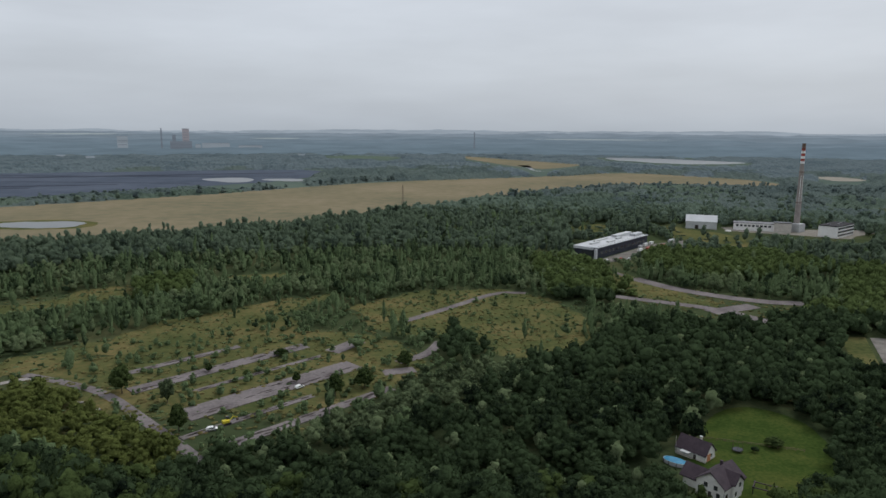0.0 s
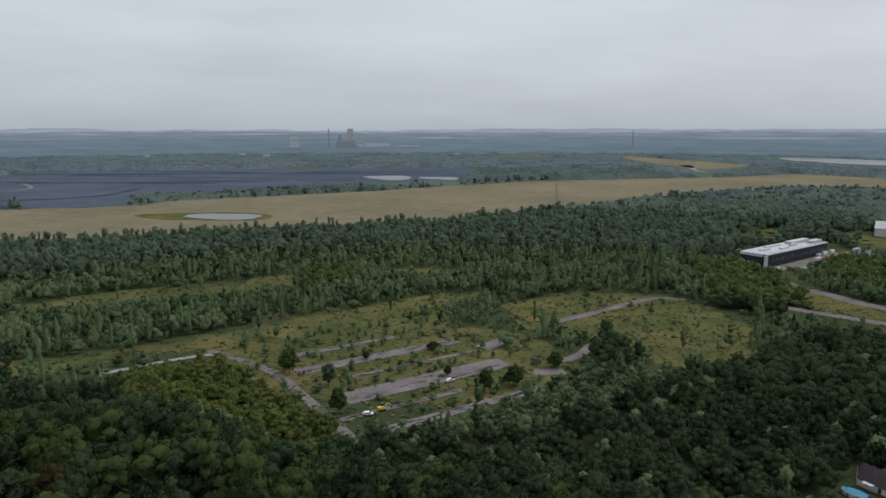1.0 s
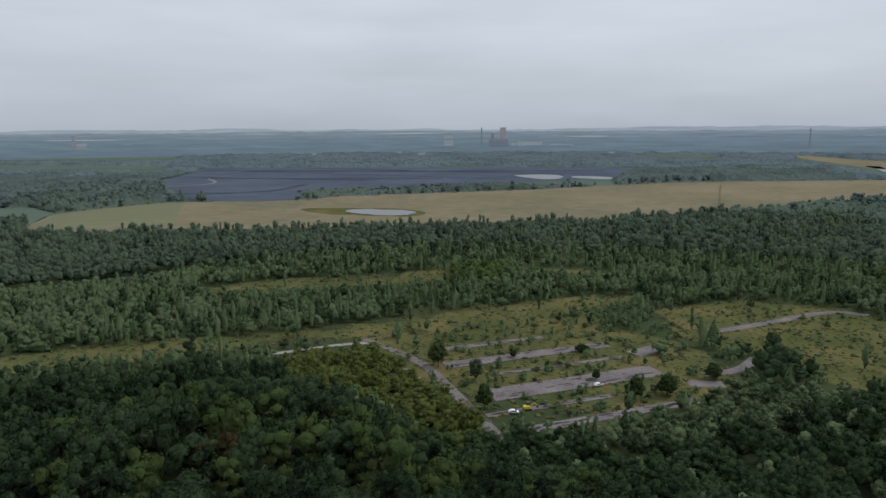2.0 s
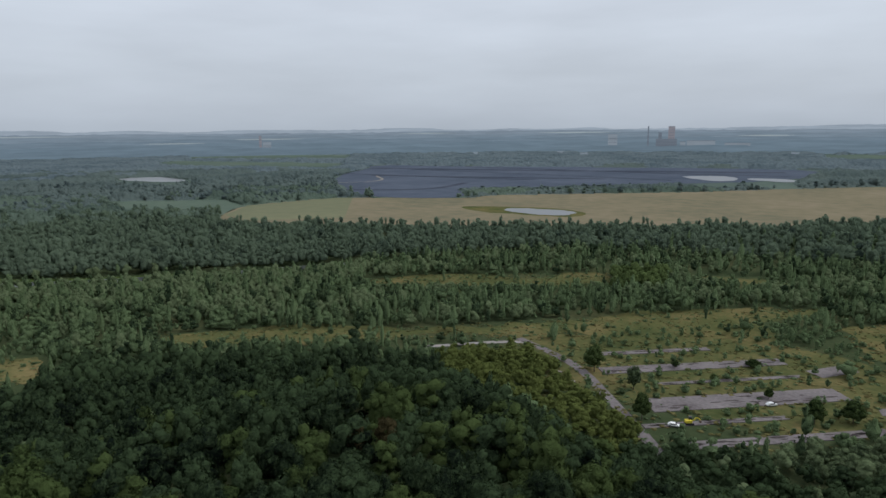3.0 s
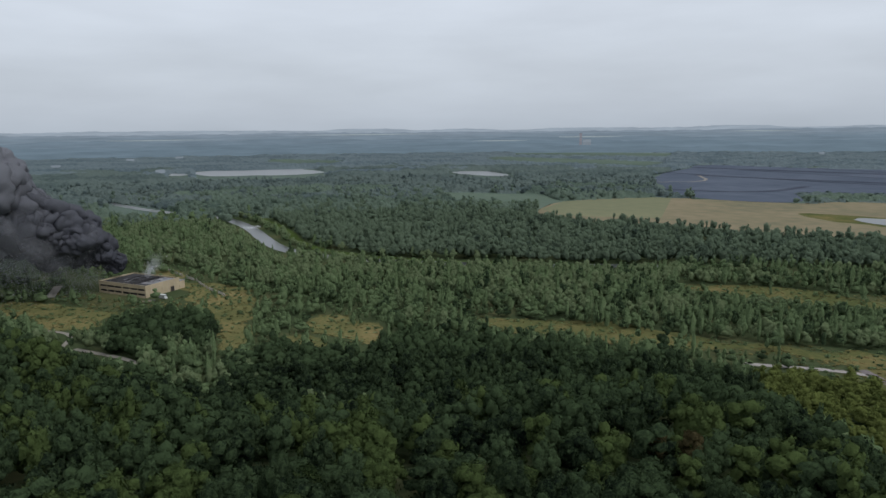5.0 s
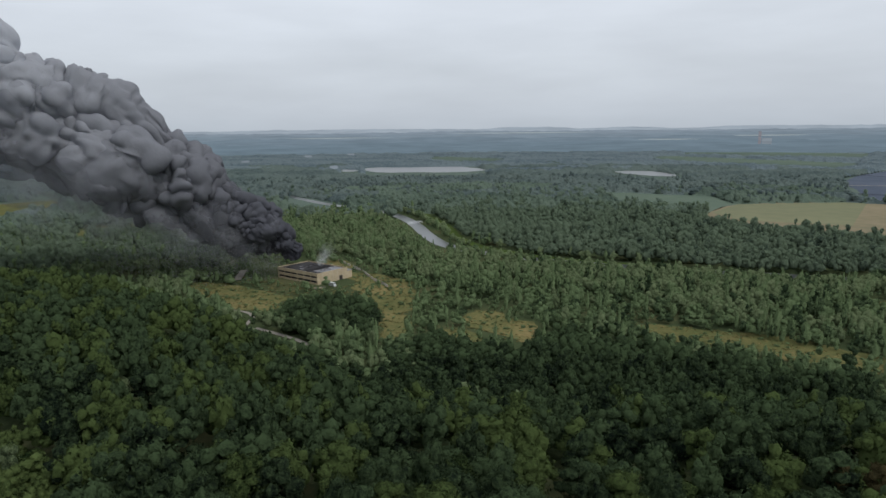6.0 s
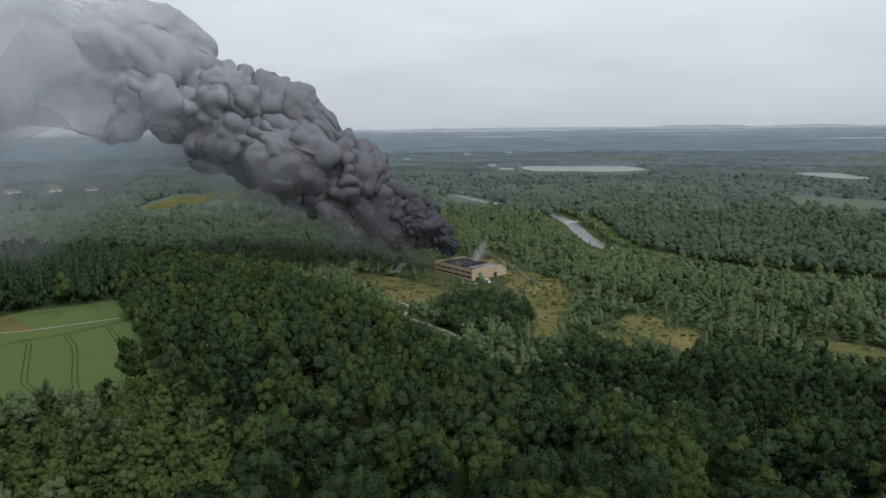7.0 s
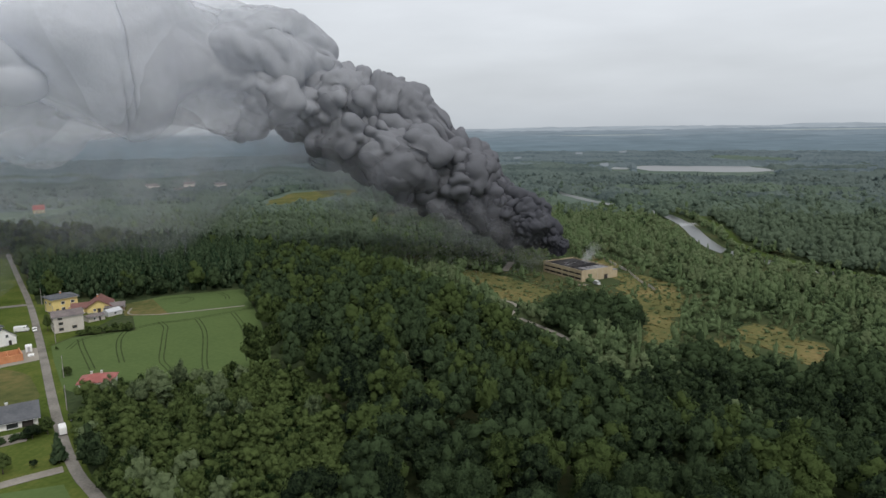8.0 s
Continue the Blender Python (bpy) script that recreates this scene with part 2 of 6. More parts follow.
def smoke_body(name, young, aged):
    """Sooty smoke: dark where young, paler as it ages (attribute age), and torn open where it thins out (attribute thick)."""
    mat = smoke_material(name, young, aged, 0.5)
    n, l = mat.node_tree.nodes, mat.node_tree.links
    out = n["Material Output"]
    solid = out.inputs[0].links[0].from_socket
    geo, tex, thick = n.new("ShaderNodeNewGeometry"), n.new("ShaderNodeTexNoise"), n.new("ShaderNodeAttribute")
    thick.attribute_name = "thick"
    tex.inputs["Scale"].default_value, tex.inputs["Detail"].default_value = 0.03, 5.0
    l.new(geo.outputs["Position"], tex.inputs["Vector"])
    away, rag, sum_ = n.new("ShaderNodeMath"), n.new("ShaderNodeMath"), n.new("ShaderNodeMath")
    away.operation, rag.operation, sum_.operation = "MULTIPLY_ADD", "MULTIPLY", "MULTIPLY_ADD"
    away.inputs[1].default_value, away.inputs[2].default_value = 1.0, -0.5
    l.new(tex.outputs[0], away.inputs[0])  # uneven thickness round 0
    less = n.new("ShaderNodeMath")
    less.operation = "MULTIPLY"
    inv = n.new("ShaderNodeMath")
    inv.operation = "SUBTRACT"
    inv.inputs[0].default_value = 1.0
    l.new(thick.outputs["Fac"], inv.inputs[1])
    l.new(thick.outputs["Fac"], less.inputs[0])
    l.new(inv.outputs[0], less.inputs[1])
    l.new(less.outputs[0], rag.inputs[0])
    rag.inputs[1].default_value = 4.0
    l.new(away.outputs[0], sum_.inputs[0])
    l.new(rag.outputs[0], sum_.inputs[1])
    l.new(thick.outputs["Fac"], sum_.inputs[2])
    sum_.use_clamp = True
    clear, mix = n.new("ShaderNodeBsdfTransparent"), n.new("ShaderNodeMixShader")
    l.new(sum_.outputs[0], mix.inputs[0])
    l.new(clear.outputs[0], mix.inputs[1])
    l.new(solid, mix.inputs[2])
    l.new(mix.outputs[0], out.inputs[0])
    return mat


SMOKE = smoke_body("dense_smoke", (0.058, 0.060, 0.076), (0.83, 0.855, 0.91))
SMOKE_THIN = smoke_material("thin_smoke", (0.10, 0.10, 0.115), (0.68, 0.69, 0.71), 0.5)


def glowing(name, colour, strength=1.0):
    """Haze colours given off as a glow, for the backdrop and far buildings."""
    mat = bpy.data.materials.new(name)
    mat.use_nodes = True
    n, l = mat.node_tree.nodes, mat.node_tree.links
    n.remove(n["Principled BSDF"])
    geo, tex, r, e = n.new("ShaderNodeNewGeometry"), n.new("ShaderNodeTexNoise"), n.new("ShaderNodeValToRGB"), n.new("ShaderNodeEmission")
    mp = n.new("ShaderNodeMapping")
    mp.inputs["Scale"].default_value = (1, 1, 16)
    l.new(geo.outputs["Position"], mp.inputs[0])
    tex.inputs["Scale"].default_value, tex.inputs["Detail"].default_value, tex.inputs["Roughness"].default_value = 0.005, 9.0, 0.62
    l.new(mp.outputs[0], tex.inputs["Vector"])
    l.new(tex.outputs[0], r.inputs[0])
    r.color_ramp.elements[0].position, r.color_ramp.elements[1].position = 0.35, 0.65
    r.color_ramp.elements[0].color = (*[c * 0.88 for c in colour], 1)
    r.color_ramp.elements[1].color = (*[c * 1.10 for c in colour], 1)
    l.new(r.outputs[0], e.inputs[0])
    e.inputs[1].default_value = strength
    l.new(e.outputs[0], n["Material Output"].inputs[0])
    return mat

# ---------------------------------------------------------------- building tools
def thing(name, label, category, at_, turn=0.0, group="", kind=""):
    ob = new(name)
    ob.matrix_basis = pose(*at_, 0, 0, turn)
    ob.empty_display_size = 0.5
    return tagged(ob, label, category, group, kind)


def part(name, bm, mat, parent=None, label=""):
    me = bpy.data.meshes.new(name)
    bm.to_mesh(me)
    bm.free()
    me.materials.append(mat)
    ob = new(name, me)
    ob.parent = parent
    return tagged(ob, label)


def raw(name, verts, tris, mat, smooth=False, normals=None, **values):
    """A mesh from arrays; values: one number a vertex, by name."""
    me = bpy.data.meshes.new(name)
    verts, tris = np.asarray(verts, np.float32), np.asarray(tris, np.int32)
    me.vertices.add(len(verts))
    me.vertices.foreach_set("co", verts.ravel())
    me.loops.add(tris.size)
    me.loops.foreach_set("vertex_index", tris.ravel())
    me.polygons.add(len(tris))
    me.polygons.foreach_set("loop_start", np.arange(0, tris.size, tris.shape[1], dtype=np.int32))
    me.polygons.foreach_set("use_smooth", np.full(len(tris), smooth))
    for key, val in values.items():
        me.attributes.new(key, "FLOAT", "POINT").data.foreach_set("value", np.asarray(val, np.float32).ravel())
    me.materials.append(mat)
    me.update(calc_edges=True)
    if normals is not None:  # clumps of leaves shade as rounded masses
        me.normals_split_custom_set_from_vertices(np.asarray(normals, np.float32))
    return me


def box(bm, x, y, z, sx, sy, sz, turn=0.0, bevel=0.0):
    """A box that stands on z, with its middle at x, y."""
    made = bmesh.ops.create_cube(bm, size=1, matrix=pose(x, y, z + sz / 2, 0, 0, turn) @ Matrix.Diagonal((sx, sy, sz, 1)))
    if bevel:
        edges = list({e for v in made["verts"] for e in v.link_edges})
        bmesh.ops.bevel(bm, geom=edges, offset=bevel, segments=2, affect="EDGES", profile=0.5)
    return bm


def boxed(*args, **kw):
    return box(bmesh.new(), *args, **kw)


def tube(bm, x, y, z, r0, r1, h, n=12, m=None):
    bmesh.ops.create_cone(bm, cap_ends=True, segments=n, radius1=r0, radius2=r1, depth=h, matrix=(m or Matrix()) @ Matrix.Translation((x, y, z + h / 2)))
    return bm


def tubed(*args, **kw):
    return tube(bmesh.new(), *args, **kw)


def prism(bm, outline, y0, y1):
    """An outline in x and z, drawn out from y0 to y1."""
    a = [bm.verts.new((x, y0, z)) for x, z in outline]
    b = [bm.verts.new((x, y1, z)) for x, z in outline]
    bm.faces.new(a)
    bm.faces.new(list(reversed(b)))
    for k in range(len(a)):
        j = (k + 1) % len(a)
        bm.faces.new((a[j], a[k], b[k], b[j]))
    bmesh.ops.recalc_face_normals(bm, faces=bm.faces)
    return bm


def inside(poly, x, y):
    """Which of the points lie in the outline."""
    x, y = np.asarray(x, float), np.asarray(y, float)
    hit = np.zeros(x.shape, bool)
    for (x0, y0), (x1, y1) in zip(poly, poly[1:] + poly[:1]):
        if y0 != y1:
            hit ^= ((y0 > y) != (y1 > y)) & (x < (x1 - x0) * (y - y0) / (y1 - y0) + x0)
    return hit


def line_zone(points, width):
    """The outline of a strip along a line."""
    p = [Vector(q) for q in points]
    for _ in range(2):  # round the bends
        q = [p[0]]
        for a, b in zip(p, p[1:]):
            q += [a.lerp(b, 0.25), a.lerp(b, 0.75)]
        p = q + [p[-1]]
    left, right = [], []
    for k in range(len(p)):
        d = (p[min(k + 1, len(p) - 1)] - p[max(k - 1, 0)]).normalized()
        side = Vector((-d.y, d.x)) * (width / 2)
        left.append(tuple(p[k] + side))
        right.append(tuple(p[k] - side))
    return left + right[::-1]


def rounded(poly, rng, rough=0.0, steps=3):
    """A plan outline with its corners cut round and its sides slightly uneven."""
    for _ in range(steps):
        out = []
        for a, b in zip(poly, poly[1:] + poly[:1]):
            d = math.dist(a, b) * rough
            for f in (0.25, 0.75):
                out.append((a[0] + (b[0] - a[0]) * f + rng.normal(0, d + 1e-9), a[1] + (b[1] - a[1]) * f + rng.normal(0, d + 1e-9)))
        poly = out
    return poly


# ---------------------------------------------------------------- terrain
HILL_TURN = [-180, -60, -35, -24, -10, 0, 8, 14, 20, 26, 32, 38, 45, 70, 86, 94, 101, 110, 118, 125, 135, 146, 180]
HILL_EDGE = [1500, 200, 190, 165, 150, 150, 150, 152, 158, 170, 195, 225, 235, 205, 215, 270, 360, 480, 540, 600, 760, 1500, 1500]


def ground_z(x, y):
    """The valley floor at 0, and a wooded hill with a plateau at 27 m."""
    x, y = np.asarray(x, float), np.asarray(y, float)
    edge = np.interp(np.degrees(np.arctan2(-x, y)), HILL_TURN, HILL_EDGE)
    k = np.clip((edge + 55 - np.hypot(x, y)) / 110, 0, 1)
    return 27 * k * k * (3 - 2 * k)


def sheet(name, poly, z, mat, label="", category="", kind="structure", thick=0.0, strip=False):
    """A flat piece of ground, on the valley floor or on the plateau; strip: an outline from line_zone, laid in cross pieces."""
    bm = bmesh.new()
    if strip:
        v = [bm.verts.new((x, y, z)) for x, y in poly]
        n = len(v)
        for k in range(n // 2 - 1):
            bm.faces.new((v[k], v[n - 1 - k], v[n - 2 - k], v[k + 1]))
        bmesh.ops.recalc_face_normals(bm, faces=bm.faces)
        if bm.faces[:][0].normal.z < 0:
            bmesh.ops.reverse_faces(bm, faces=bm.faces)
        return tagged(part(name, bm, mat), label, category, "", kind)
    top = bm.faces.new([bm.verts.new((x, y, z)) for x, y in poly])
    if top.normal.z < 0:
        bmesh.ops.reverse_faces(bm, faces=[top])
    if thick:
        ex = bmesh.ops.extrude_face_region(bm, geom=[top])
        bmesh.ops.translate(bm, verts=[v for v in ex["geom"] if isinstance(v, bmesh.types.BMVert)], vec=(0, 0, -thick))
        bmesh.ops.recalc_face_normals(bm, faces=bm.faces)
    bmesh.ops.triangulate(bm, faces=bm.faces)
    ob = part(name, bm, mat)
    return tagged(ob, label, category, "", kind)

# ---------------------------------------------------------------- the ground, one sheet to the horizon
R1 = np.random.default_rng(11)
rings = np.concatenate([[0.02], np.arange(20, 760, 11.0), np.geomspace(780, 4850, 30)])
N_TURN = 288
turn = np.linspace(0, 2 * np.pi, N_TURN, endpoint=False)
gx, gy = rings[:, None] * -np.sin(turn), rings[:, None] * np.cos(turn)
gv = np.stack([gx, gy, ground_z(gx, gy)], -1).reshape(-1, 3)
k0 = (np.arange(len(rings) - 1)[:, None] * N_TURN + np.arange(N_TURN)).ravel()
k1 = (np.arange(len(rings) - 1)[:, None] * N_TURN + (np.arange(N_TURN) + 1) % N_TURN).ravel()
quads = np.stack([k0, k0 + N_TURN, k1 + N_TURN, k1], -1)[:, ::-1]
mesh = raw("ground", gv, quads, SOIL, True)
# past 960 m the ground has haze in its colour
mesh.materials.append(HAZED_SOIL)
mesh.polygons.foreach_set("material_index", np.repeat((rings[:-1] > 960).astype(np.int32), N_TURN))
ground = tagged(new("ground", mesh), "rough green valley floor and hill with undergrowth", "ground", "", "structure")

# fields, meadows and water of the valley
Z_YELLOW = [(-730, 460), (-560, 540), (-430, 645), (-320, 710), (-168, 810), (0, 1050), (112, 1230), (370, 1440), (690, 1400), (803, 1642), (514, 2005),
            (314, 1808), (-171, 1560), (-412, 1250), (-601, 1070), (-696, 980), (-694, 914), (-780, 858), (-891, 799), (-918, 620), (-830, 524)]
Z_PALE = [(-830, 532), (-908, 624), (-885, 792), (-862, 806), (-672, 611), (-750, 520)]
Z_GREEN = [(-826, 522), (-914, 622), (-1029, 660), (-1164, 525), (-983, 462), (-891, 484)]
Z_COAL = [(-1297, 1148), (-939, 843), (-794, 840), (-697, 919), (-822, 1047), (-679, 1215), (-530, 1373), (-340, 1624), (-336, 2047), (-678, 1990), (-1076, 1830), (-1354, 1700), (-1640, 1640), (-1457, 1400)]
Z_STRIP = [(-822, 1047), (-679, 1215), (-530, 1373), (-340, 1624), (-290, 1772), (-100, 1850), (-173, 1594), (-412, 1258), (-601, 1076), (-696, 984), (-697, 919)]  # low scrub between tip and grain
Z_FIELD2 = [(78, 3228), (485, 2452), (420, 2300), (299, 2134), (200, 2420), (90, 2900)]
Z_FPOND = [(-565, 815), (-520, 850), (-455, 848), (-440, 805), (-470, 785), (-520, 790)]
Z_FREED = [(-640, 800), (-560, 850), (-470, 870), (-420, 820), (-440, 775), (-560, 770)]
Z_CPOND = [(-610, 1640), (-475, 1680), (-440, 1525), (-510, 1510)]
Z_CPOND2 = [(-455, 1625), (-345, 1650), (-328, 1555), (-400, 1555)]
Z_POND2 = [(240, 2390), (290, 2380), (300, 2010), (262, 2010)]
Z_LAKE_E = [(690, 3200), (950, 3080), (1200, 2680), (1090, 2560), (850, 2530), (740, 2800)]
Z_LAKE_W = [(-2190, 170), (-2130, 330), (-2110, 520), (-1830, 485), (-1850, 320), (-1890, 160)]
Z_LAKE_W2 = [(-2090, 90), (-2070, 140), (-1960, 140), (-1970, 95)]
Z_POND3 = [(-1730, 805), (-1700, 900), (-1500, 890), (-1475, 810), (-1600, 790)]
RIVER = [(-1420, -95), (-1212, -25), (-1061, 37), (-985, 100), (-857, 125), (-710, 122), (-645, 132), (-575, 180), (-500, 280), (-430, 400)]
Z_RIVER = line_zone(RIVER, 16)
Z_RIVER_UP = line_zone([(-1212, -25), (-1061, 37)], 40)
Z_RIVER_SEEN = line_zone([(-985, 100), (-857, 125), (-710, 122), (-650, 130)], 30)
Z_BANK = line_zone([(-930, 150), (-800, 160), (-700, 150), (-630, 165), (-560, 215), (-480, 320), (-410, 430)], 11)
Z_MEADOW = [[(-70, 428), (-32, 475), (5, 492), (50, 488), (92, 440), (82, 395), (75, 343), (38, 335), (15, 345), (0, 372), (-40, 378)],
            [(-381, 360), (-344, 406), (-300, 446), (-236, 498), (-212, 452), (-284, 396), (-350, 350)],
            [(-195, 528), (-139, 552), (-106, 530), (-163, 506)],
            [(-118, 432), (-80, 482), (-70, 455), (-104, 420)],
            [(-545, -95), (-529, -66), (-490, -18), (-467, -14), (-439, -34), (-447, -53), (-481, -77), (-510, -95)],
            [(-640, 5), (-572, 24), (-526, 56), (-470, 70), (-412, 58), (-360, 46), (-364, 30), (-417, 35), (-470, 24), (-560, 18)],
            [(-416, 94), (-408, 112), (-367, 125), (-336, 116), (-345, 99), (-385, 82)],
            [(-372, 64), (-346, 70), (-338, 86), (-352, 92), (-384, 76)],
            [(-372, 176), (-341, 220), (-275, 270), (-213, 342), (-150, 410), (-104, 470), (-90, 420), (-168, 345), (-208, 297), (-280, 233), (-330, 184)],
            [(128, 575), (154, 538), (184, 464), (180, 432), (140, 460), (119, 497)]]
Z_VMEADOW = [[(-1010, -520), (-900, -480), (-1100, -380), (-1330, -430), (-1250, -560)], [(-790, -260), (-850, -190), (-960, -190), (-900, -290)],
             [(149, 835), (215, 870), (185, 760), (142, 752)], [(252, 870), (303, 815), (335, 725), (295, 657), (256, 712)], [(610, 930), (660, 1080), (720, 1050), (680, 930)]]
Z_FAR = [[(-2934, 540), (-2630, 760), (-2560, 700), (-2800, 500)], [(-1737, 1500), (-2500, 1330), (-2560, 1450), (-1800, 1650)],
         [(-560, 3100), (-250, 2900), (-200, 3100), (-450, 3300)], [(-2900, 1700), (-2300, 2100), (-2400, 2250), (-3000, 1850)]]
Z_SAND = [(930, 1660), (1060, 1690), (1060, 1800), (1000, 1850)]

for name, poly, z, mat, label in (
    ("ripe_grain_field", rounded(Z_YELLOW, R1, 0.0, 2), 0.3, WHEAT, "long ochre field of ripe grain beyond the woods"),
    ("stubble_field", Z_PALE, 0.42, STUBBLE, "pale greenish-yellow end of the grain field"),
    ("green_crop_field", Z_GREEN, 0.3, HAZED_CROP, "dull green crop field beside the ochre grain"),
    ("grain_field", Z_FIELD2, 0.3, WHEAT, "far ochre field among dark woods"),
    ("coal_tip", rounded(Z_COAL, R1, 0.02, 2), 0.3, COAL, "flat coal waste tip before the mine, haze blue in its colour"),
    ("sand_clearing", rounded(Z_SAND, R1, 0.05, 2), 0.3, SAND, "pale bare sand clearing in the woods"),
):
    sheet(name, poly, z, mat, label, "field")
for k, poly in enumerate(Z_MEADOW):
    sheet("meadow", rounded(poly, R1, 0.10), 0.10 + 0.012 * k, STRAW if k in (4, 5, 6, 7) else MEADOW, "ochre and green dry meadow with weeds", "meadow")
sheet("meadow", rounded([(-215, 285), (-150, 262), (-95, 262), (-45, 262), (0, 320), (-38, 378), (-150, 378)], R1, 0.06), 0.06, MEADOW, "ochre and green dry grass between the slabs", "meadow")
sheet("river_bank", Z_BANK, 0.15, LAWN, "light green reedy river bank", "bank", strip=True)
for poly in Z_VMEADOW + [Z_FREED]:
    sheet("grass_clearing", rounded(poly, R1, 0.05), 0.34 if poly is Z_FREED else 0.12, MEADOW, "grassy clearing between the trees", "meadow")
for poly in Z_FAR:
    sheet("far_field", poly, 0.3, HAZED_CROP, "pale far field among woods", "field")
for name, poly, z, label in (
    ("field_pond", Z_FPOND, 0.5, "bright shallow pond in the grain field"), ("settling_pond", Z_CPOND, 0.6, "bright settling pond on the coal tip"),
    ("settling_pond", Z_CPOND2, 0.6, "bright settling pond on the coal tip"), ("forest_pond", Z_POND2, 0.3, "small bright pond by dark woods"),
    ("lake", Z_LAKE_E, 0.3, "wide calm lake among woods, mirroring the grey sky"), ("lake", Z_LAKE_W, 0.3, "wide calm lake behind a line of trees"),
    ("lake", Z_LAKE_W2, 0.3, "small bay of a calm lake"), ("pond", Z_POND3, 0.3, "calm pond among distant trees"),
):
    sheet(name, rounded(poly, R1, 0.05, 2), z, WATER, label, "water")
sheet("river", Z_RIVER, 0.25, WATER, "slow grey river between wooded banks", "water", strip=True)
weir = thing("weir", "low concrete weir with white water across the river", "weir", (-842, 126, 0.25), 0)
for k, (dx, w) in enumerate(((-9, 1.4), (0, 2.2), (8, 1.2))):
    part("sill" if k == 1 else "foam", boxed(dx, 0, 0.02, w, 23, 0.25 if k == 1 else 0.1, turn=25, bevel=0.04), FOAM, weir)

for line, w in (([(-1500, 1480), (-1100, 1600), (-700, 1760), (-420, 1880)], 34), ([(-1250, 1240), (-1000, 1330), (-700, 1440)], 22), ([(-1000, 900), (-850, 1000), (-900, 1180)], 18), ([(-1450, 1250), (-1050, 1290), (-820, 1330)], 14), ([(-1350, 1500), (-900, 1500), (-560, 1480)], 12), ([(-1300, 1700), (-900, 1700), (-620, 1700), (-380, 1750)], 16), ([(-1150, 1000), (-1080, 1120), (-1250, 1250)], 7)):
    sheet("tip_terrace", line_zone(line, w), 0.5 + 0.01 * w, COAL_DARK if w > 10 else GRAVEL, "dark terrace line across the coal tip" if w > 10 else "pale dirt track across the coal tip", "terrace", strip=True)

# concrete slabs of the cleared works
U = Vector((0.695, 0.719, 0))  # along the slabs
V = Vector((-0.719, 0.695, 0))  # away across them
ORIGIN = Vector((-101.6, 255.5, 0))


def slab_zone(u0, u1, v0, v1):
    return [tuple((ORIGIN + U * u + V * v).xy) for u, v in ((u0, v0), (u1, v0), (u1, v1), (u0, v1))]


SLABS = [("big", slab_zone(0, 88, 0, 14)), ("second", slab_zone(-5, 88, 45, 54)), ("third", slab_zone(3, 62, 71, 76)), ("fourth", slab_zone(-2, 80, -33, -27)),
         ("strip", slab_zone(-10, 50, -14, -10.5)), ("narrow", slab_zone(15, 85, 28, 31))]
EDGE_ROAD = [(-200, 306), (-176, 297), (-150, 284), (-125, 260), (-100, 236), (-80, 216)]
Z_EDGE = line_zone(EDGE_ROAD, 5.0)
CONC = [line_zone([(-232, 262), (-203, 297), (-190, 303)], 4), line_zone([(-60, 343), (-48, 362)], 10), line_zone([(-29, 398), (4, 437), (37, 481), (58, 478)], 6),
        line_zone([(-3, 362), (-9, 340), (-24, 327)], 6), line_zone([(-15, 317), (-30, 312)], 8), line_zone([(150, 530), (172, 490), (215, 457), (245, 452)], 12),
        line_zone([(120, 470), (151, 453), (182, 434), (200, 405)], 9), line_zone([(172, 428), (208, 445)], 12), line_zone([(130, 610), (137, 560), (150, 528)], 5)]
for k, (kind_, poly) in enumerate(SLABS):
    z = 0.3
    slab = sheet("concrete_slab", poly, z, CONCRETE, "worn pinkish-grey concrete floor slab of a cleared hall", "slab", "", 0.6)
    c = Vector((sum(p[0] for p in poly) / 4, sum(p[1] for p in poly) / 4, 0))
    long_, wide = math.dist(poly[0], poly[1]), math.dist(poly[1], poly[2])
    for j in range(int(long_ / 4.5)):
        bm = bmesh.new()
        a, b = R1.uniform(-0.46, 0.46) * long_, R1.uniform(-0.35, 0.35) * wide
        sx, sy = R1.uniform(1.2, 5.0), R1.uniform(0.4, 1.1)
        pts = [c + U * (a + sx * math.cos(q) * R1.uniform(0.6, 1.1)) + V * (b + sy * math.sin(q) * R1.uniform(0.6, 1.1)) for q in np.linspace(0, 2 * math.pi, 13)[:-1]]
        bm.faces.new([bm.verts.new((p.x, p.y, z + 0.02)) for p in pts])
        part("dark_puddle_stain", bm, SOOT, slab)
sheet("access_road", Z_EDGE, 0.2, CONCRETE, "worn concrete access road beside the slabs", "road", strip=True)
for k in range(9):  # pale panels and blocks along the access road
    f = k / 8
    p = Vector((-186, 300, 0)).lerp(Vector((-97, 236, 0)), f)
    b = thing("rubble_block", "pale concrete panel lying beside the access road", "rubble", (p.x - 3.5 + R1.uniform(-1, 1), p.y - 3.0, 0.2), R1.uniform(0, 90), "rubble blocks by the road")
    part("block", boxed(0, 0, 0, R1.uniform(1.5, 5), R1.uniform(0.8, 2.0), 0.35, bevel=0.03), PALE_CONCRETE, b)
for k, poly in enumerate(CONC):
    sheet("concrete_road", poly, 0.2 + 0.012 * k, CONCRETE if poly is not CONC[0] else PALE_CONCRETE, "broken grey concrete road through scrub", "road", strip=True)
LANES = [line_zone([(-455, -60), (-438, -40), (-410, -44), (-398, -52)], 2.6), line_zone([(-405, -38), (-376, -13), (-360, -5)], 3.2), line_zone([(-585, -60), (-545, -62)], 6)]
for poly in LANES:
    sheet("lane", poly, 0.2, GRAVEL, "pale gravel lane through the meadow", "lane", strip=True)

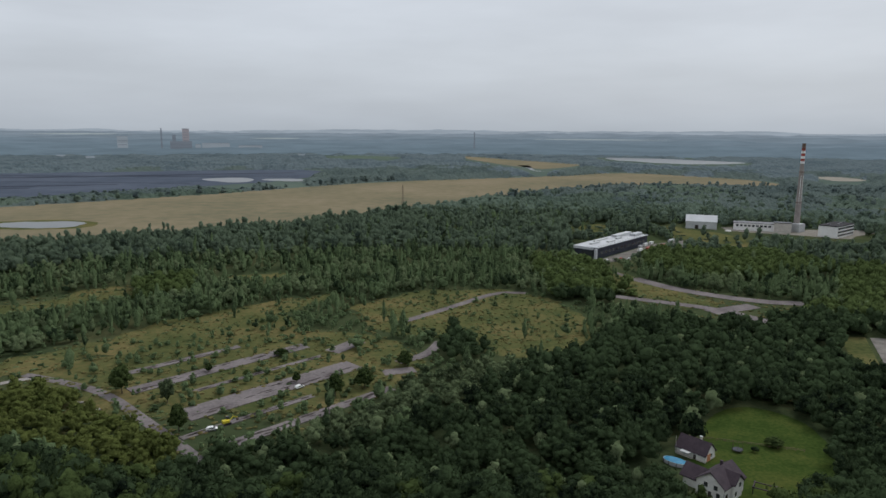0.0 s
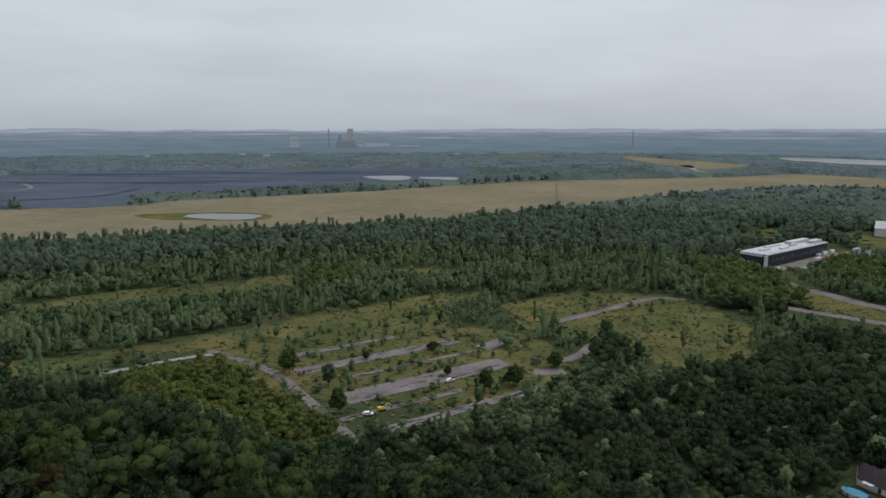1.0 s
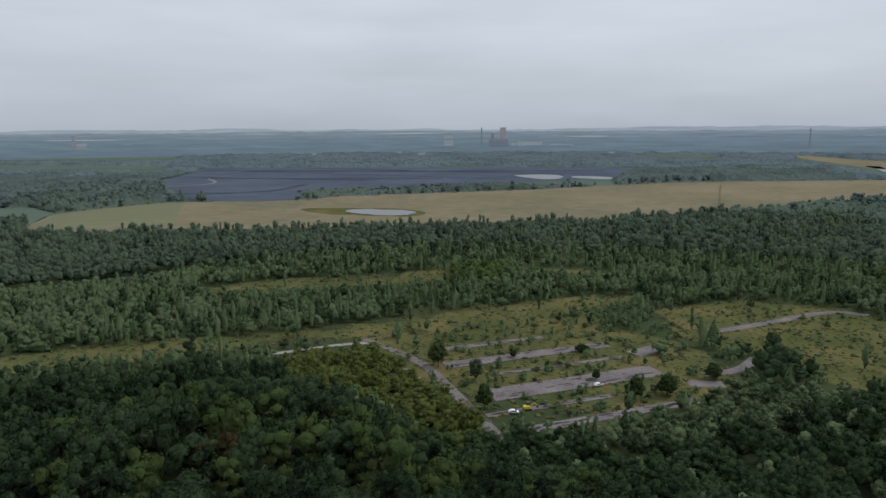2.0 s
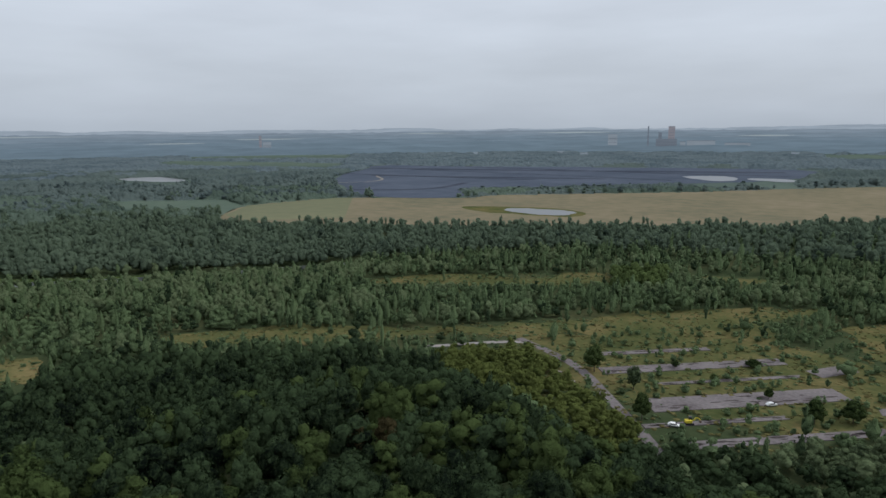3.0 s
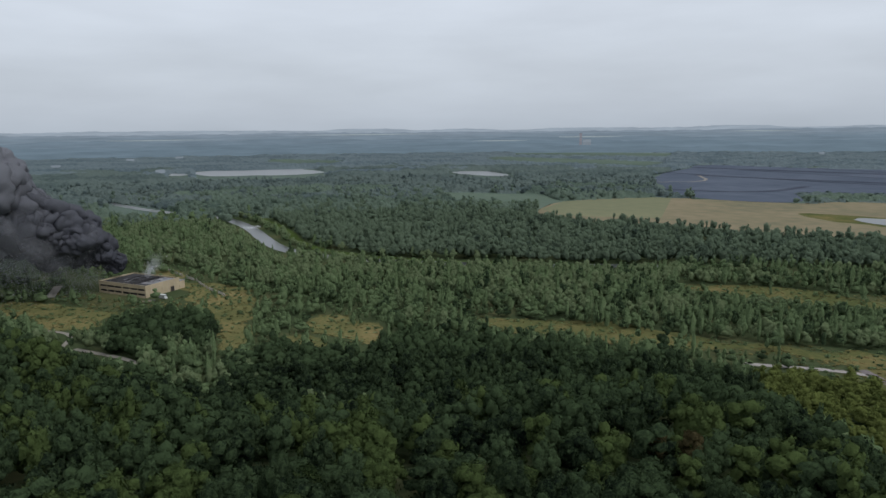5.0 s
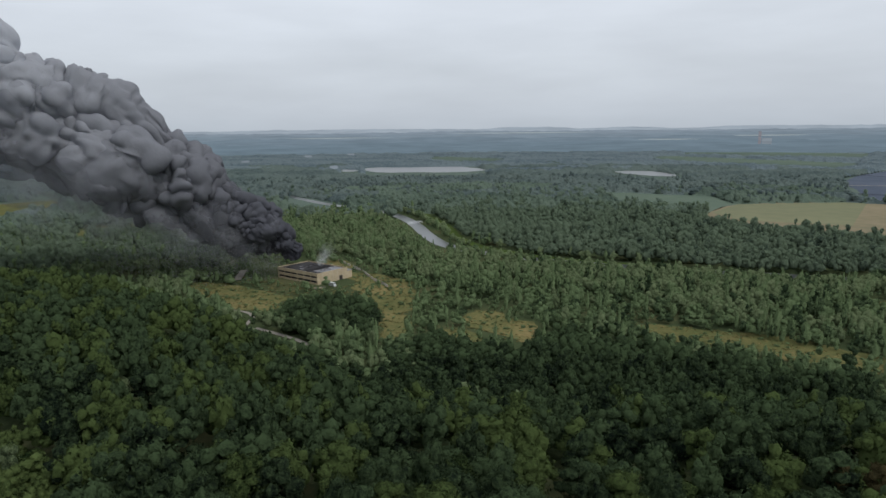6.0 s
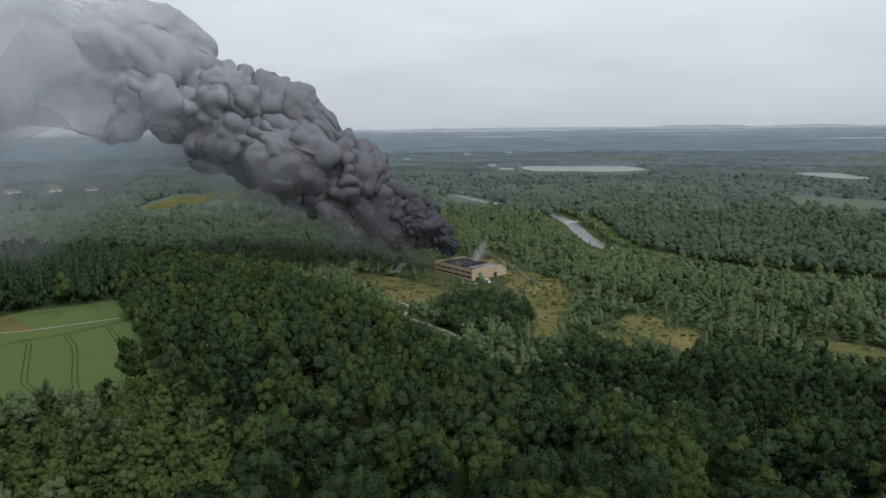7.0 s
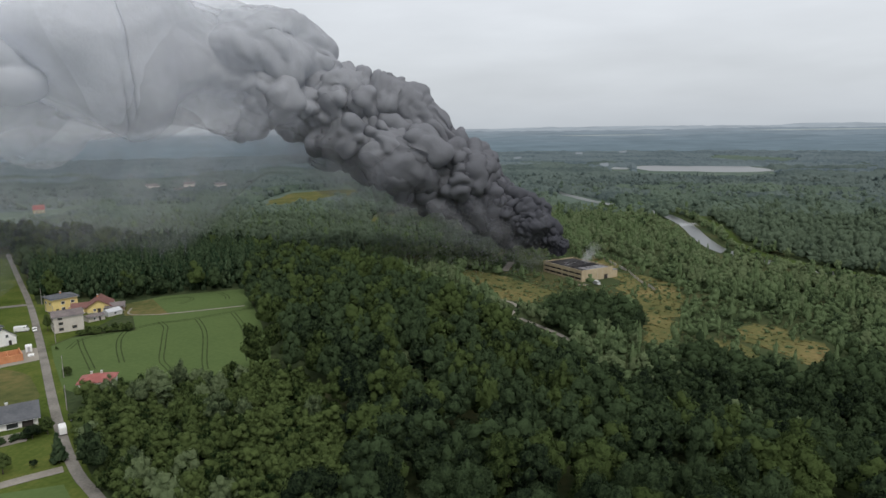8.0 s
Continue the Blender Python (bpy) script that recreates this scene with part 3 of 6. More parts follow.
# plateau with the village road
PZ = 27.0
ROAD = [(-95, -70), (-118, -98), (-134, -119), (-144.5, -134.5), (-174, -165), (-233, -222), (-299, -287), (-347, -338), (-430, -425)]
Z_ROAD = line_zone(ROAD, 3.0)
Z_SIDE = line_zone([(-60, -215), (-100, -178), (-134, -148.5), (-145, -138)], 4.0)
Z_CROSS = line_zone([(-240, -365), (-285, -306), (-299, -287)], 4.5)
Z_GFIELD = [(-306, -238), (-326, -227), (-348.5, -191), (-296, -156), (-248, -127), (-225, -116), (-205, -135), (-190, -165), (-196, -181), (-221.5, -206.6), (-238, -222), (-250, -222), (-259, -211), (-265, -201), (-287, -218)]
Z_BROWN = [(-286.3, -222), (-306, -238), (-319.4, -229), (-291.3, -201)]
Z_SIDEFIELD = [(-50, -190), (-98, -173), (-131, -145), (-138, -132), (-120, -110), (-90, -80), (-40, -120)]
Z_WEST = [(-85, -60), (-118, -98), (-148, -134), (-177, -163), (-236, -219), (-300, -284), (-350, -334), (-430, -420), (-430, -640), (-60, -640), (-20, -120)]
Z_YARD = [(-236, -224), (-262, -222), (-290, -226), (-314, -246), (-300, -284)]
Z_WLAWN = [[(-140, -150), (-172, -170), (-178, -200), (-150, -190), (-120, -175)], [(-178, -172), (-214, -208), (-205, -235), (-178, -205)], [(-245, -240), (-290, -288), (-270, -310), (-230, -270)],
           [(-305, -297), (-345, -342), (-320, -370), (-285, -320)]]
Z_FARLAWN = [(-700, -735), (-735, -708), (-905, -715), (-957, -786), (-839, -917), (-720, -840)]
sheet("village_lawn", rounded(Z_WEST, R1, 0, 1), PZ + 0.05, VILLAGE_LAWN, "mown green gardens along the village road", "lawn")
for poly in Z_WLAWN:
    sheet("garden_lawn", rounded(poly, R1, 0.02), PZ + 0.12, VILLAGE_LAWN if poly is not Z_WLAWN[1] else MEADOW, "mown garden lawn beside the road", "lawn")
sheet("house_yard", Z_YARD, PZ + 0.06, VILLAGE_LAWN, "grassy yard round farm houses", "lawn")
sheet("wheat_field", Z_GFIELD, PZ + 0.1, GREENCROP, "smooth green cereal field with tractor tracks", "field")
sheet("fallow_patch", Z_BROWN, PZ + 0.15, MEADOW, "olive fallow patch beside the cereal field", "field")
sheet("beet_field", Z_SIDEFIELD, PZ + 0.1, GREENCROP, "green field with curved tracks below the lane", "field")
sheet("far_garden", rounded(Z_FARLAWN, R1, 0.03), 0.3, HAZED_CROP, "pale green field round a red-roofed house", "field")
sheet("village_road", Z_ROAD, PZ + 0.22, ASPHALT, "narrow patched grey village road", "road", strip=True)
sheet("side_lane", Z_SIDE, PZ + 0.18, GRAVEL, "pale dusty side lane", "road", strip=True)
sheet("cross_road", Z_CROSS, PZ + 0.18, ASPHALT, "narrow grey road joining the village road", "road", strip=True)
sheet("field_path", line_zone([(-291, -206), (-302, -188), (-313, -172)], 1.6), PZ + 0.2, GRAVEL, "sandy path across the cereal field", "path", strip=True)
sheet("field_path", line_zone([(-291, -206), (-287, -222), (-300, -228)], 1.0), PZ + 0.2, GRAVEL, "sandy path along the fallow patch", "path", strip=True)


def tracks(points):
    for side in (-0.9, 0.9):
        p = [Vector(q) for q in points]
        out = []
        for k in range(len(p)):
            d = (p[min(k + 1, len(p) - 1)] - p[max(k - 1, 0)]).normalized()
            out.append(p[k] + Vector((-d.y, d.x)) * side)
        sheet("tractor_track", line_zone(out, 0.55), PZ + 0.16, TRACK, "dark tractor track pressed into the crop", "track", strip=True)


for row in ([(-236, -212), (-249, -217), (-256, -211), (-268, -203), (-278, -197), (-280, -191), (-298, -174), (-312, -166)], [(-279, -198), (-272, -190), (-263, -185), (-245, -174), (-228, -164), (-222, -157), (-215, -150)],
            [(-286.5, -183), (-272, -171), (-258, -162), (-231, -147), (-222, -141)], [(-299, -171), (-284, -159), (-268.7, -148.6), (-234, -129.5)], [(-249, -217), (-239, -208), (-226, -195), (-215, -184)],
            [(-264, -205), (-252, -200), (-238, -190), (-224, -178)], [(-318, -224), (-327, -214), (-323, -206), (-312, -208)], [(-338, -200), (-332, -192), (-325, -188)], [(-80, -160), (-105, -150), (-122, -135), (-128, -122)]):
    tracks(row)
Z_LAWN0 = [(82, 205), (84, 222), (98, 238), (104, 256), (116, 270), (131, 275), (145, 262), (144, 238), (122, 196), (92, 188)]
Z_LAWN1 = [(212, 322), (213, 345), (226, 376), (240, 375), (216, 322)]
Z_DARK1 = [(217, 318), (242, 374), (264, 370), (238, 305)]
sheet("garden_lawn", rounded(Z_LAWN0, R1, 0.02), 0.3, DIMMED_LAWN, "green garden lawn in the woods", "lawn")
sheet("garden_lawn", Z_LAWN1, 0.3, MEADOW, "olive lawn strip by an asphalt yard", "lawn")
sheet("asphalt_yard", Z_DARK1, 0.3, ASPHALT, "dark asphalt yard at the wood's edge", "yard")

# ---------------------------------------------------------------- trees
R2 = np.random.default_rng(23)


def unit(rng, n):
    v = rng.normal(size=(n, 3))
    return v / np.linalg.norm(v, axis=1)[:, None]


def ico(level):
    bm = bmesh.new()
    bmesh.ops.create_icosphere(bm, subdivisions=level, radius=1)
    v, f = np.array([q.co for q in bm.verts]), np.array([[q.index for q in g.verts] for g in bm.faces])
    bm.free()
    return v, f


ICO = {1: ico(1)}


def crown(rng, shape, lobes, level, count, size, firm=1.0):
    """A crown 1 m wide and 1 m high, from 0 up: uneven leafy lobes with loose leaves round them; shape round, bush, cone or layered."""
    turn_ = np.arange(lobes) * 2.4 + rng.uniform(0, 6.3)
    if shape == "cone":
        h = np.linspace(0.03, 0.95, lobes)
        out = 0.34 * (1 - h)
        centre = np.stack([out * np.cos(turn_), out * np.sin(turn_), h], -1)
        radius = 0.07 + 0.18 * (1 - h)
        squash = np.array([1, 1, 0.6])
    elif shape == "layered":  # ash and acacia: flat tiers of foliage
        h = np.linspace(0.15, 0.9, lobes)
        out = 0.36 * np.sqrt(np.clip(1.05 - h**2, 0.02, 1)) * rng.uniform(0.5, 1.0, lobes)
        centre = np.stack([out * np.cos(turn_), out * np.sin(turn_), h], -1)
        radius = rng.uniform(0.13, 0.22, lobes)
        squash = np.array([1, 1, 0.55])
    else:
        up = np.linspace(-0.35 if shape == "round" else -0.1, 0.97, lobes)
        ring = np.sqrt(1 - up**2)
        centre = np.stack([ring * np.cos(turn_) * 0.33, ring * np.sin(turn_) * 0.33, 0.46 + up * 0.37], -1) * rng.uniform(0.84, 1.10, (lobes, 1))
        radius = (0.10 + 0.12 * rng.uniform(0, 1, lobes) ** 1.3) * (1.5 if lobes < 6 else 1.0)
        centre[0], radius[0] = (0, 0, 0.44), 0.33
        squash = np.array([1, 1, 0.88])
    lv, lf = ICO[level]
    verts, faces, tones, norms = [], [], [], []
    for k in range(lobes):
        uneven = np.array([noise.noise(Vector(q) * 2.3 + Vector((k * 3.1, rng.uniform(0, 9), 0))) for q in lv])
        body = lv * (1 + 0.75 * uneven[:, None]) * squash * radius[k] * firm + centre[k]
        faces.append(lf + k * len(lv))
        verts.append(body)
        axis = body - (0, 0, 0.30)
        norms.append(lv * 0.75 + 0.5 * axis / (np.linalg.norm(axis, axis=1)[:, None] + 0.05) + (0, 0, 0.12))
        tones.append(0.30 + rng.uniform(-0.13, 0.13) + rng.uniform(-0.06, 0.06, len(lv)))
    base = lobes * len(lv)
    which = rng.choice(lobes, count, p=radius**2 / (radius**2).sum())
    d = unit(rng, count)
    d[:, 2] = np.where(d[:, 2] < -0.3, -d[:, 2], d[:, 2])
    pos = centre[which] + d * squash * radius[which][:, None] * rng.uniform(0.84, 1.26, (count, 1))
    nrm = d + unit(rng, count) * 0.5
    nrm /= np.linalg.norm(nrm, axis=1)[:, None]
    side = np.cross(nrm, unit(rng, count))
    side /= np.linalg.norm(side, axis=1)[:, None] + 1e-9
    up = np.cross(nrm, side)
    s = size * rng.uniform(0.5, 1.3, (count, 1))
    verts.append(np.stack([pos - side * s - up * s * 0.6, pos + side * s - up * s * 0.5, pos + up * s], 1).reshape(-1, 3))
    faces.append(np.arange(count * 3).reshape(-1, 3) + base)
    tones.append(np.repeat(0.36 + rng.uniform(-0.13, 0.13, lobes)[which] + rng.uniform(-0.25, 0.25, count), 3))
    norms.append(np.repeat(d * 0.8 + nrm * 0.35 + (0, 0, 0.15), 3, axis=0))
    norms = np.concatenate(norms)
    return np.concatenate(verts), np.concatenate(faces), np.concatenate(tones), norms / np.linalg.norm(norms, axis=1)[:, None]


def spire(rng, count=20, size=0.11, sides=6):
    """A slender young crown, 1 m wide and 1 m high, ragged all round."""
    levels = ((0.02, 0.14), (0.20, 0.30), (0.45, 0.38), (0.70, 0.33), (0.90, 0.18))
    verts, norms, faces = [], [], []
    for h, r in levels:
        for j in range(sides):
            a = 2 * np.pi * (j + 0.5 * rng.uniform(-1, 1)) / sides
            q = r * rng.uniform(0.45, 1.35)
            verts.append((q * np.cos(a), q * np.sin(a), h + rng.uniform(-0.07, 0.07)))
            norms.append((np.cos(a), np.sin(a), 0.7))
    verts.append((rng.uniform(-0.05, 0.05), rng.uniform(-0.05, 0.05), 1.0))
    norms.append((0, 0, 1))
    for i in range(len(levels) - 1):
        for j in range(sides):
            a, b = i * sides + j, i * sides + (j + 1) % sides
            faces += [(a, b, b + sides), (a, b + sides, a + sides)]
    top = (len(levels) - 1) * sides
    faces += [(top + j, top + (j + 1) % sides, len(verts) - 1) for j in range(sides)]
    tone = 0.32 + rng.uniform(-0.12, 0.12, len(verts))
    h = rng.uniform(0.05, 1.0, count)
    a = rng.uniform(0, 2 * np.pi, count)
    r = (0.06 + 0.42 * np.sin(np.pi * np.clip(1.06 - h, 0, 1) ** 1.3)) * rng.uniform(0.7, 1.15, count)
    d = np.stack([np.cos(a), np.sin(a), np.full(count, 0.6)], -1)
    pos = np.stack([r * np.cos(a), r * np.sin(a), h], -1)
    side, up = unit(rng, count), unit(rng, count)
    s = size * rng.uniform(0.5, 1.3, (count, 1))
    leaf = np.stack([pos - side * s, pos + side * s * 0.7 - up * s * 0.5, pos + up * s], 1).reshape(-1, 3)
    faces = np.concatenate([np.array(faces), np.arange(count * 3).reshape(-1, 3) + len(verts)])
    norms = np.concatenate([np.array(norms), np.repeat(d, 3, axis=0)])
    return np.concatenate([np.array(verts), leaf]), faces, np.concatenate([tone, np.repeat(0.36 + rng.uniform(-0.2, 0.2, count), 3)]), norms / np.linalg.norm(norms, axis=1)[:, None]


def scattered(spacing, reach, keep):
    """Places on an uneven grid inside a square, picked by keep(x, y)."""
    x0, x1, y0, y1 = reach
    gx, gy = np.meshgrid(np.arange(x0, x1, spacing), np.arange(y0, y1, spacing * 0.87))
    gx = gx + (np.arange(gx.shape[0]) % 2)[:, None] * spacing / 2
    x = (gx + R2.uniform(-0.42, 0.42, gx.shape) * spacing).ravel()
    y = (gy + R2.uniform(-0.42, 0.42, gy.shape) * spacing).ravel()
    turn_ = np.degrees(np.arctan2(-x, y))
    ok = (turn_ > -37) & (turn_ < 138)
    x, y = x[ok], y[ok]
    ok = keep(x, y)
    return x[ok], y[ok]


def field_noise(x, y, scale, seed):
    """Smooth uneven values between 0 and 1."""
    r = np.random.default_rng(seed)
    out = 0
    for k in range(5):
        a, f, p = r.uniform(0, 2 * np.pi), r.uniform(0.5, 1.9) / scale, r.uniform(0, 6.3)
        b, g, q = r.uniform(0, 2 * np.pi), r.uniform(0.5, 1.9) / scale, r.uniform(0, 6.3)
        out = out + np.sin((x * np.cos(a) + y * np.sin(a)) * f * 6.3 + p) * np.sin((x * np.cos(b) + y * np.sin(b)) * g * 6.3 + q)
    return 0.5 + 0.5 * np.tanh(out / 1.2)


def stand(name, label, places, heights, widths, templates, mat, lift=0.12, tint=None, vary=(-0.12, 0.55)):
    """Many trees as one mesh: nobody could count them."""
    x, y = places
    if not len(x):
        return None
    z = ground_z(x, y)
    which = R2.integers(0, len(templates), len(x))
    spin = R2.uniform(0, 2 * np.pi, len(x))
    shade = R2.uniform(*vary, len(x)) + (0 if tint is None else tint)
    vs, fs, ts, ns, base = [], [], [], [], 0
    for k, (tv, tf, tt, tn) in enumerate(templates):
        m = np.where(which == k)[0]
        if not len(m):
            continue
        c, s = np.cos(spin[m])[:, None], np.sin(spin[m])[:, None]
        vx = (tv[:, 0] * c - tv[:, 1] * s) * widths[m][:, None] + x[m][:, None]
        vy = (tv[:, 0] * s + tv[:, 1] * c) * widths[m][:, None] + y[m][:, None]
        vz = (lift + tv[:, 2] * (1 - lift)) * heights[m][:, None] + z[m][:, None]
        vs.append(np.stack([vx, vy, vz], -1).reshape(-1, 3))
        fs.append((tf[None] + (np.arange(len(m)) * len(tv))[:, None, None]).reshape(-1, 3) + base)
        ts.append((tt[None] + shade[m][:, None]).ravel())
        ns.append(np.stack([tn[:, 0] * c - tn[:, 1] * s, tn[:, 0] * s + tn[:, 1] * c, tn[:, 2] + 0 * c], -1).reshape(-1, 3))
        base += len(m) * len(tv)
    me = raw(name, np.concatenate(vs), np.concatenate(fs), mat, True, np.concatenate(ns), tone=np.concatenate(ts))
    return tagged(new(name, me), label, "trees", "", "stuff")


OPEN = [Z_YELLOW, Z_GREEN, Z_COAL, Z_FIELD2, Z_FREED, Z_LAKE_E, Z_LAKE_W, Z_LAKE_W2, Z_POND2, Z_POND3, Z_RIVER, Z_BANK, Z_EDGE, Z_ROAD, Z_CROSS, Z_GFIELD, Z_BROWN, Z_WEST, Z_YARD,
        Z_FARLAWN, Z_LAWN0, Z_LAWN1, Z_DARK1, Z_SAND, *Z_FAR, *CONC, *LANES, *[p for _, p in SLABS]]
VERGE = [(-172, -158), (-236, -219), (-262, -222), (-224, -209), (-205, -190), (-190, -168)]
FARMYARD = [(-250, -222), (-256, -208), (-266, -196), (-290, -208), (-310, -224), (-318, -250), (-290, -268), (-255, -245)]
BUILT = [VERGE, FARMYARD, [(66, 150), (74, 232), (102, 242), (112, 200), (92, 148)], [(125, 600), (125, 690), (215, 775), (255, 705), (150, 600)], [(272, 760), (280, 860), (345, 850), (335, 755)],
         [(310, 735), (280, 830), (440, 825), (500, 810), (440, 690)], [(-620, -60), (-540, 30), (-505, 25), (-500, 0), (-545, -45)]]
THIN = [[(-230, 230), (-200, 330), (-100, 410), (60, 480), (120, 440), (60, 310), (-10, 300), (-75, 215)], [(-600, -110), (-640, 20), (-450, 110), (-290, 170), (-230, 280), (-190, 270), (-270, 60), (-380, 20), (-430, -40)]]


def any_of(zones, x, y):
    hit = np.zeros(np.shape(x), bool)
    for zone in zones:
        hit |= inside(zone, x, y)
    return hit


def sight(zones, x, y, reach):
    """Places whose trees would stand before the zones, seen from the hilltop."""
    hit = np.zeros(np.shape(x), bool)
    for f in np.linspace(1.0, reach, 8):
        hit |= any_of(zones, x * f, y * f)
    return hit


LOW = [[(-225, 285), (-130, 215), (-60, 235), (0, 320), (-40, 385), (-150, 385)], [(120, 540), (235, 455), (250, 400), (190, 370), (135, 420)], [(-610, -60), (-560, 40), (-480, 60), (-450, 20), (-470, -10), (-520, -60)],
       [(110, 560), (130, 620), (200, 640), (160, 560)]]
WILLOWS = [(-590, 60), (-630, 130), (-578, 226), (-519, 342), (-466, 464), (-406, 404), (-354, 230), (-377, 208), (-480, 170), (-505, 75)]
EASTWOOD = [(-30, 190), (10, 300), (60, 325), (110, 395), (150, 390), (205, 400), (260, 440), (330, 560), (520, 560), (400, 250), (100, 120)]
HILLFOOT = [(-314, 103), (-313, 121), (-309, 148), (-293, 169), (-273, 190), (-253, 210), (-229, 225), (-202, 228), (-180, 234), (-130, 190), (-200, 100), (-230, 70)]
YOUNGFOOT = [(-215, 262), (-180, 288), (-120, 246), (-88, 220), (-95, 203), (-120, 212), (-150, 220), (-200, 230)]  # bright saplings below the access road
PALEFOOT = [(-52, 236), (-24, 275), (-8, 306), (31, 323), (42, 305), (2, 268), (-19, 248), (-40, 230)]  # pale willows at the slabs' end
CLUMPS = [EASTWOOD, HILLFOOT, [(-100, 200), (-75, 220), (-42, 230), (-15, 242), (10, 264), (40, 300), (60, 280), (20, 200), (-30, 175), (-95, 175)], [(-354, 59), (-318, 95), (-347, 143), (-229, 110), (-225, 20), (-300, 20)], [(-234, 484), (-196, 511), (-174, 456), (-205, 437)], [(74, 590), (118, 600), (142, 485), (120, 443), (72, 452)], [(190, 650), (250, 620), (241, 532), (196, 517), (166, 552)], [(-425, -25), (-445, 10), (-415, 38), (-365, 28), (-370, -18)], [(-5, 335), (8, 372), (25, 350), (12, 325)], [(95, 470), (80, 530), (120, 560), (135, 500)], [(180, 560), (190, 620), (300, 640), (330, 560), (250, 520)]]


def edge_of_hill(x, y):
    return np.interp(np.degrees(np.arctan2(-x, y)), HILL_TURN, HILL_EDGE)


def bare(x, y):
    return any_of(OPEN, x, y) | any_of(BUILT, x, y)


SPRUCES = [(-318, -250), (-352, -192), (-420, -215), (-450, -300), (-345, -330), (-305, -285)]

# the hill wood: its nearest trees one by one, the rest as one mass
hx, hy = scattered(8.7, (-1000, 260, -760, 330), lambda x, y: (np.hypot(x, y) < edge_of_hill(x, y) + 48) & (np.hypot(x, y) > 98) & (np.hypot(x, y) < 1000) & ~bare(x, y) & ~inside(SPRUCES, x, y))
keep = ~any_of([YOUNGFOOT, PALEFOOT], hx, hy)
hx, hy = hx[keep], hy[keep]
hr = np.hypot(hx, hy)
order = np.argsort(hr)
near, rest = order[:250], order[250:]
templates_near = [crown(np.random.default_rng(100 + k), "layered" if k in (2, 4) else "round", 22, 1, 2150, 0.0195, 0.88) for k in range(7)]


def trunk_mesh(seed):
    rng, bm = np.random.default_rng(seed), bmesh.new()
    tube(bm, 0, 0, 0, 0.028, 0.014, 0.55, 8)
    for _ in range(4):
        a, t = rng.uniform(0, 360), rng.uniform(28, 50)
        tube(bm, 0, 0, 0, 0.010, 0.004, 0.32, 5, pose(0, 0, rng.uniform(0.28, 0.5), t, 0, a))
    return bm


kinds = []
for k, (tv, tf, tt, tn) in enumerate(templates_near):
    mat = (LEAF_OAK, LEAF_OAK, LEAF_OAK, LEAF_OAK, LEAF_ASH, LEAF_SAPLING, LEAF_WILLOW)[k]
    leaf_mesh = raw("crown", tv * (1, 1, 0.86) + (0, 0, 0.14), tf, mat, True, tn, tone=tt)
    trunk = trunk_mesh(200 + k)
    trunk_me = bpy.data.meshes.new("trunk")
    trunk.to_mesh(trunk_me)
    trunk.free()
    trunk_me.materials.append(BARK)
    kinds.append((leaf_mesh, trunk_me, ("broadleaf tree with a dense dark green crown", "young tree with a fresh green crown", "willow with a silvery grey-green crown")[max(0, k - 4)]))
soft_zone = [(-98, -74), (-125, -108), (-165, -150), (-200, -172), (-220, -150), (-215, -100), (-165, -60), (-120, -55)]  # young trees beside the road
SILVERS = [[(-193, -164), (-208, -146), (-218, -121), (-196, -112), (-182, -130), (-180, -148)], [(-137, -118), (-147, -98), (-128, -75), (-122, -105)]]  # willows by the field and the road
for i in near:
    x, y = float(hx[i]), float(hy[i])
    k = int(R2.integers(0, 5))
    if inside(soft_zone, x, y) and R2.uniform() < 0.75:
        k = 6 if any(inside(zone, x, y) for zone in SILVERS) and R2.uniform() < 0.75 else 5
    elif R2.uniform() < 0.06:
        k = 5
    young = k >= 5
    h, w = (R2.uniform(9, 13), R2.uniform(6, 9)) if young else (R2.uniform(11, 17) + 5 * float(field_noise(x, y, 45, 3)), 8.5 + 6.5 * R2.uniform() ** 1.5)
    tree = thing("tree", kinds[k][2], "tree", (x, y, float(ground_z(x, y)) - 0.1), float(R2.uniform(0, 360)), "trees of the hill wood")
    tree.scale = (w, w, h)
    for nm, me in (("trunk", kinds[k][1]), ("crown", kinds[k][0])):
        ob = new(nm, me)
        ob.parent = tree

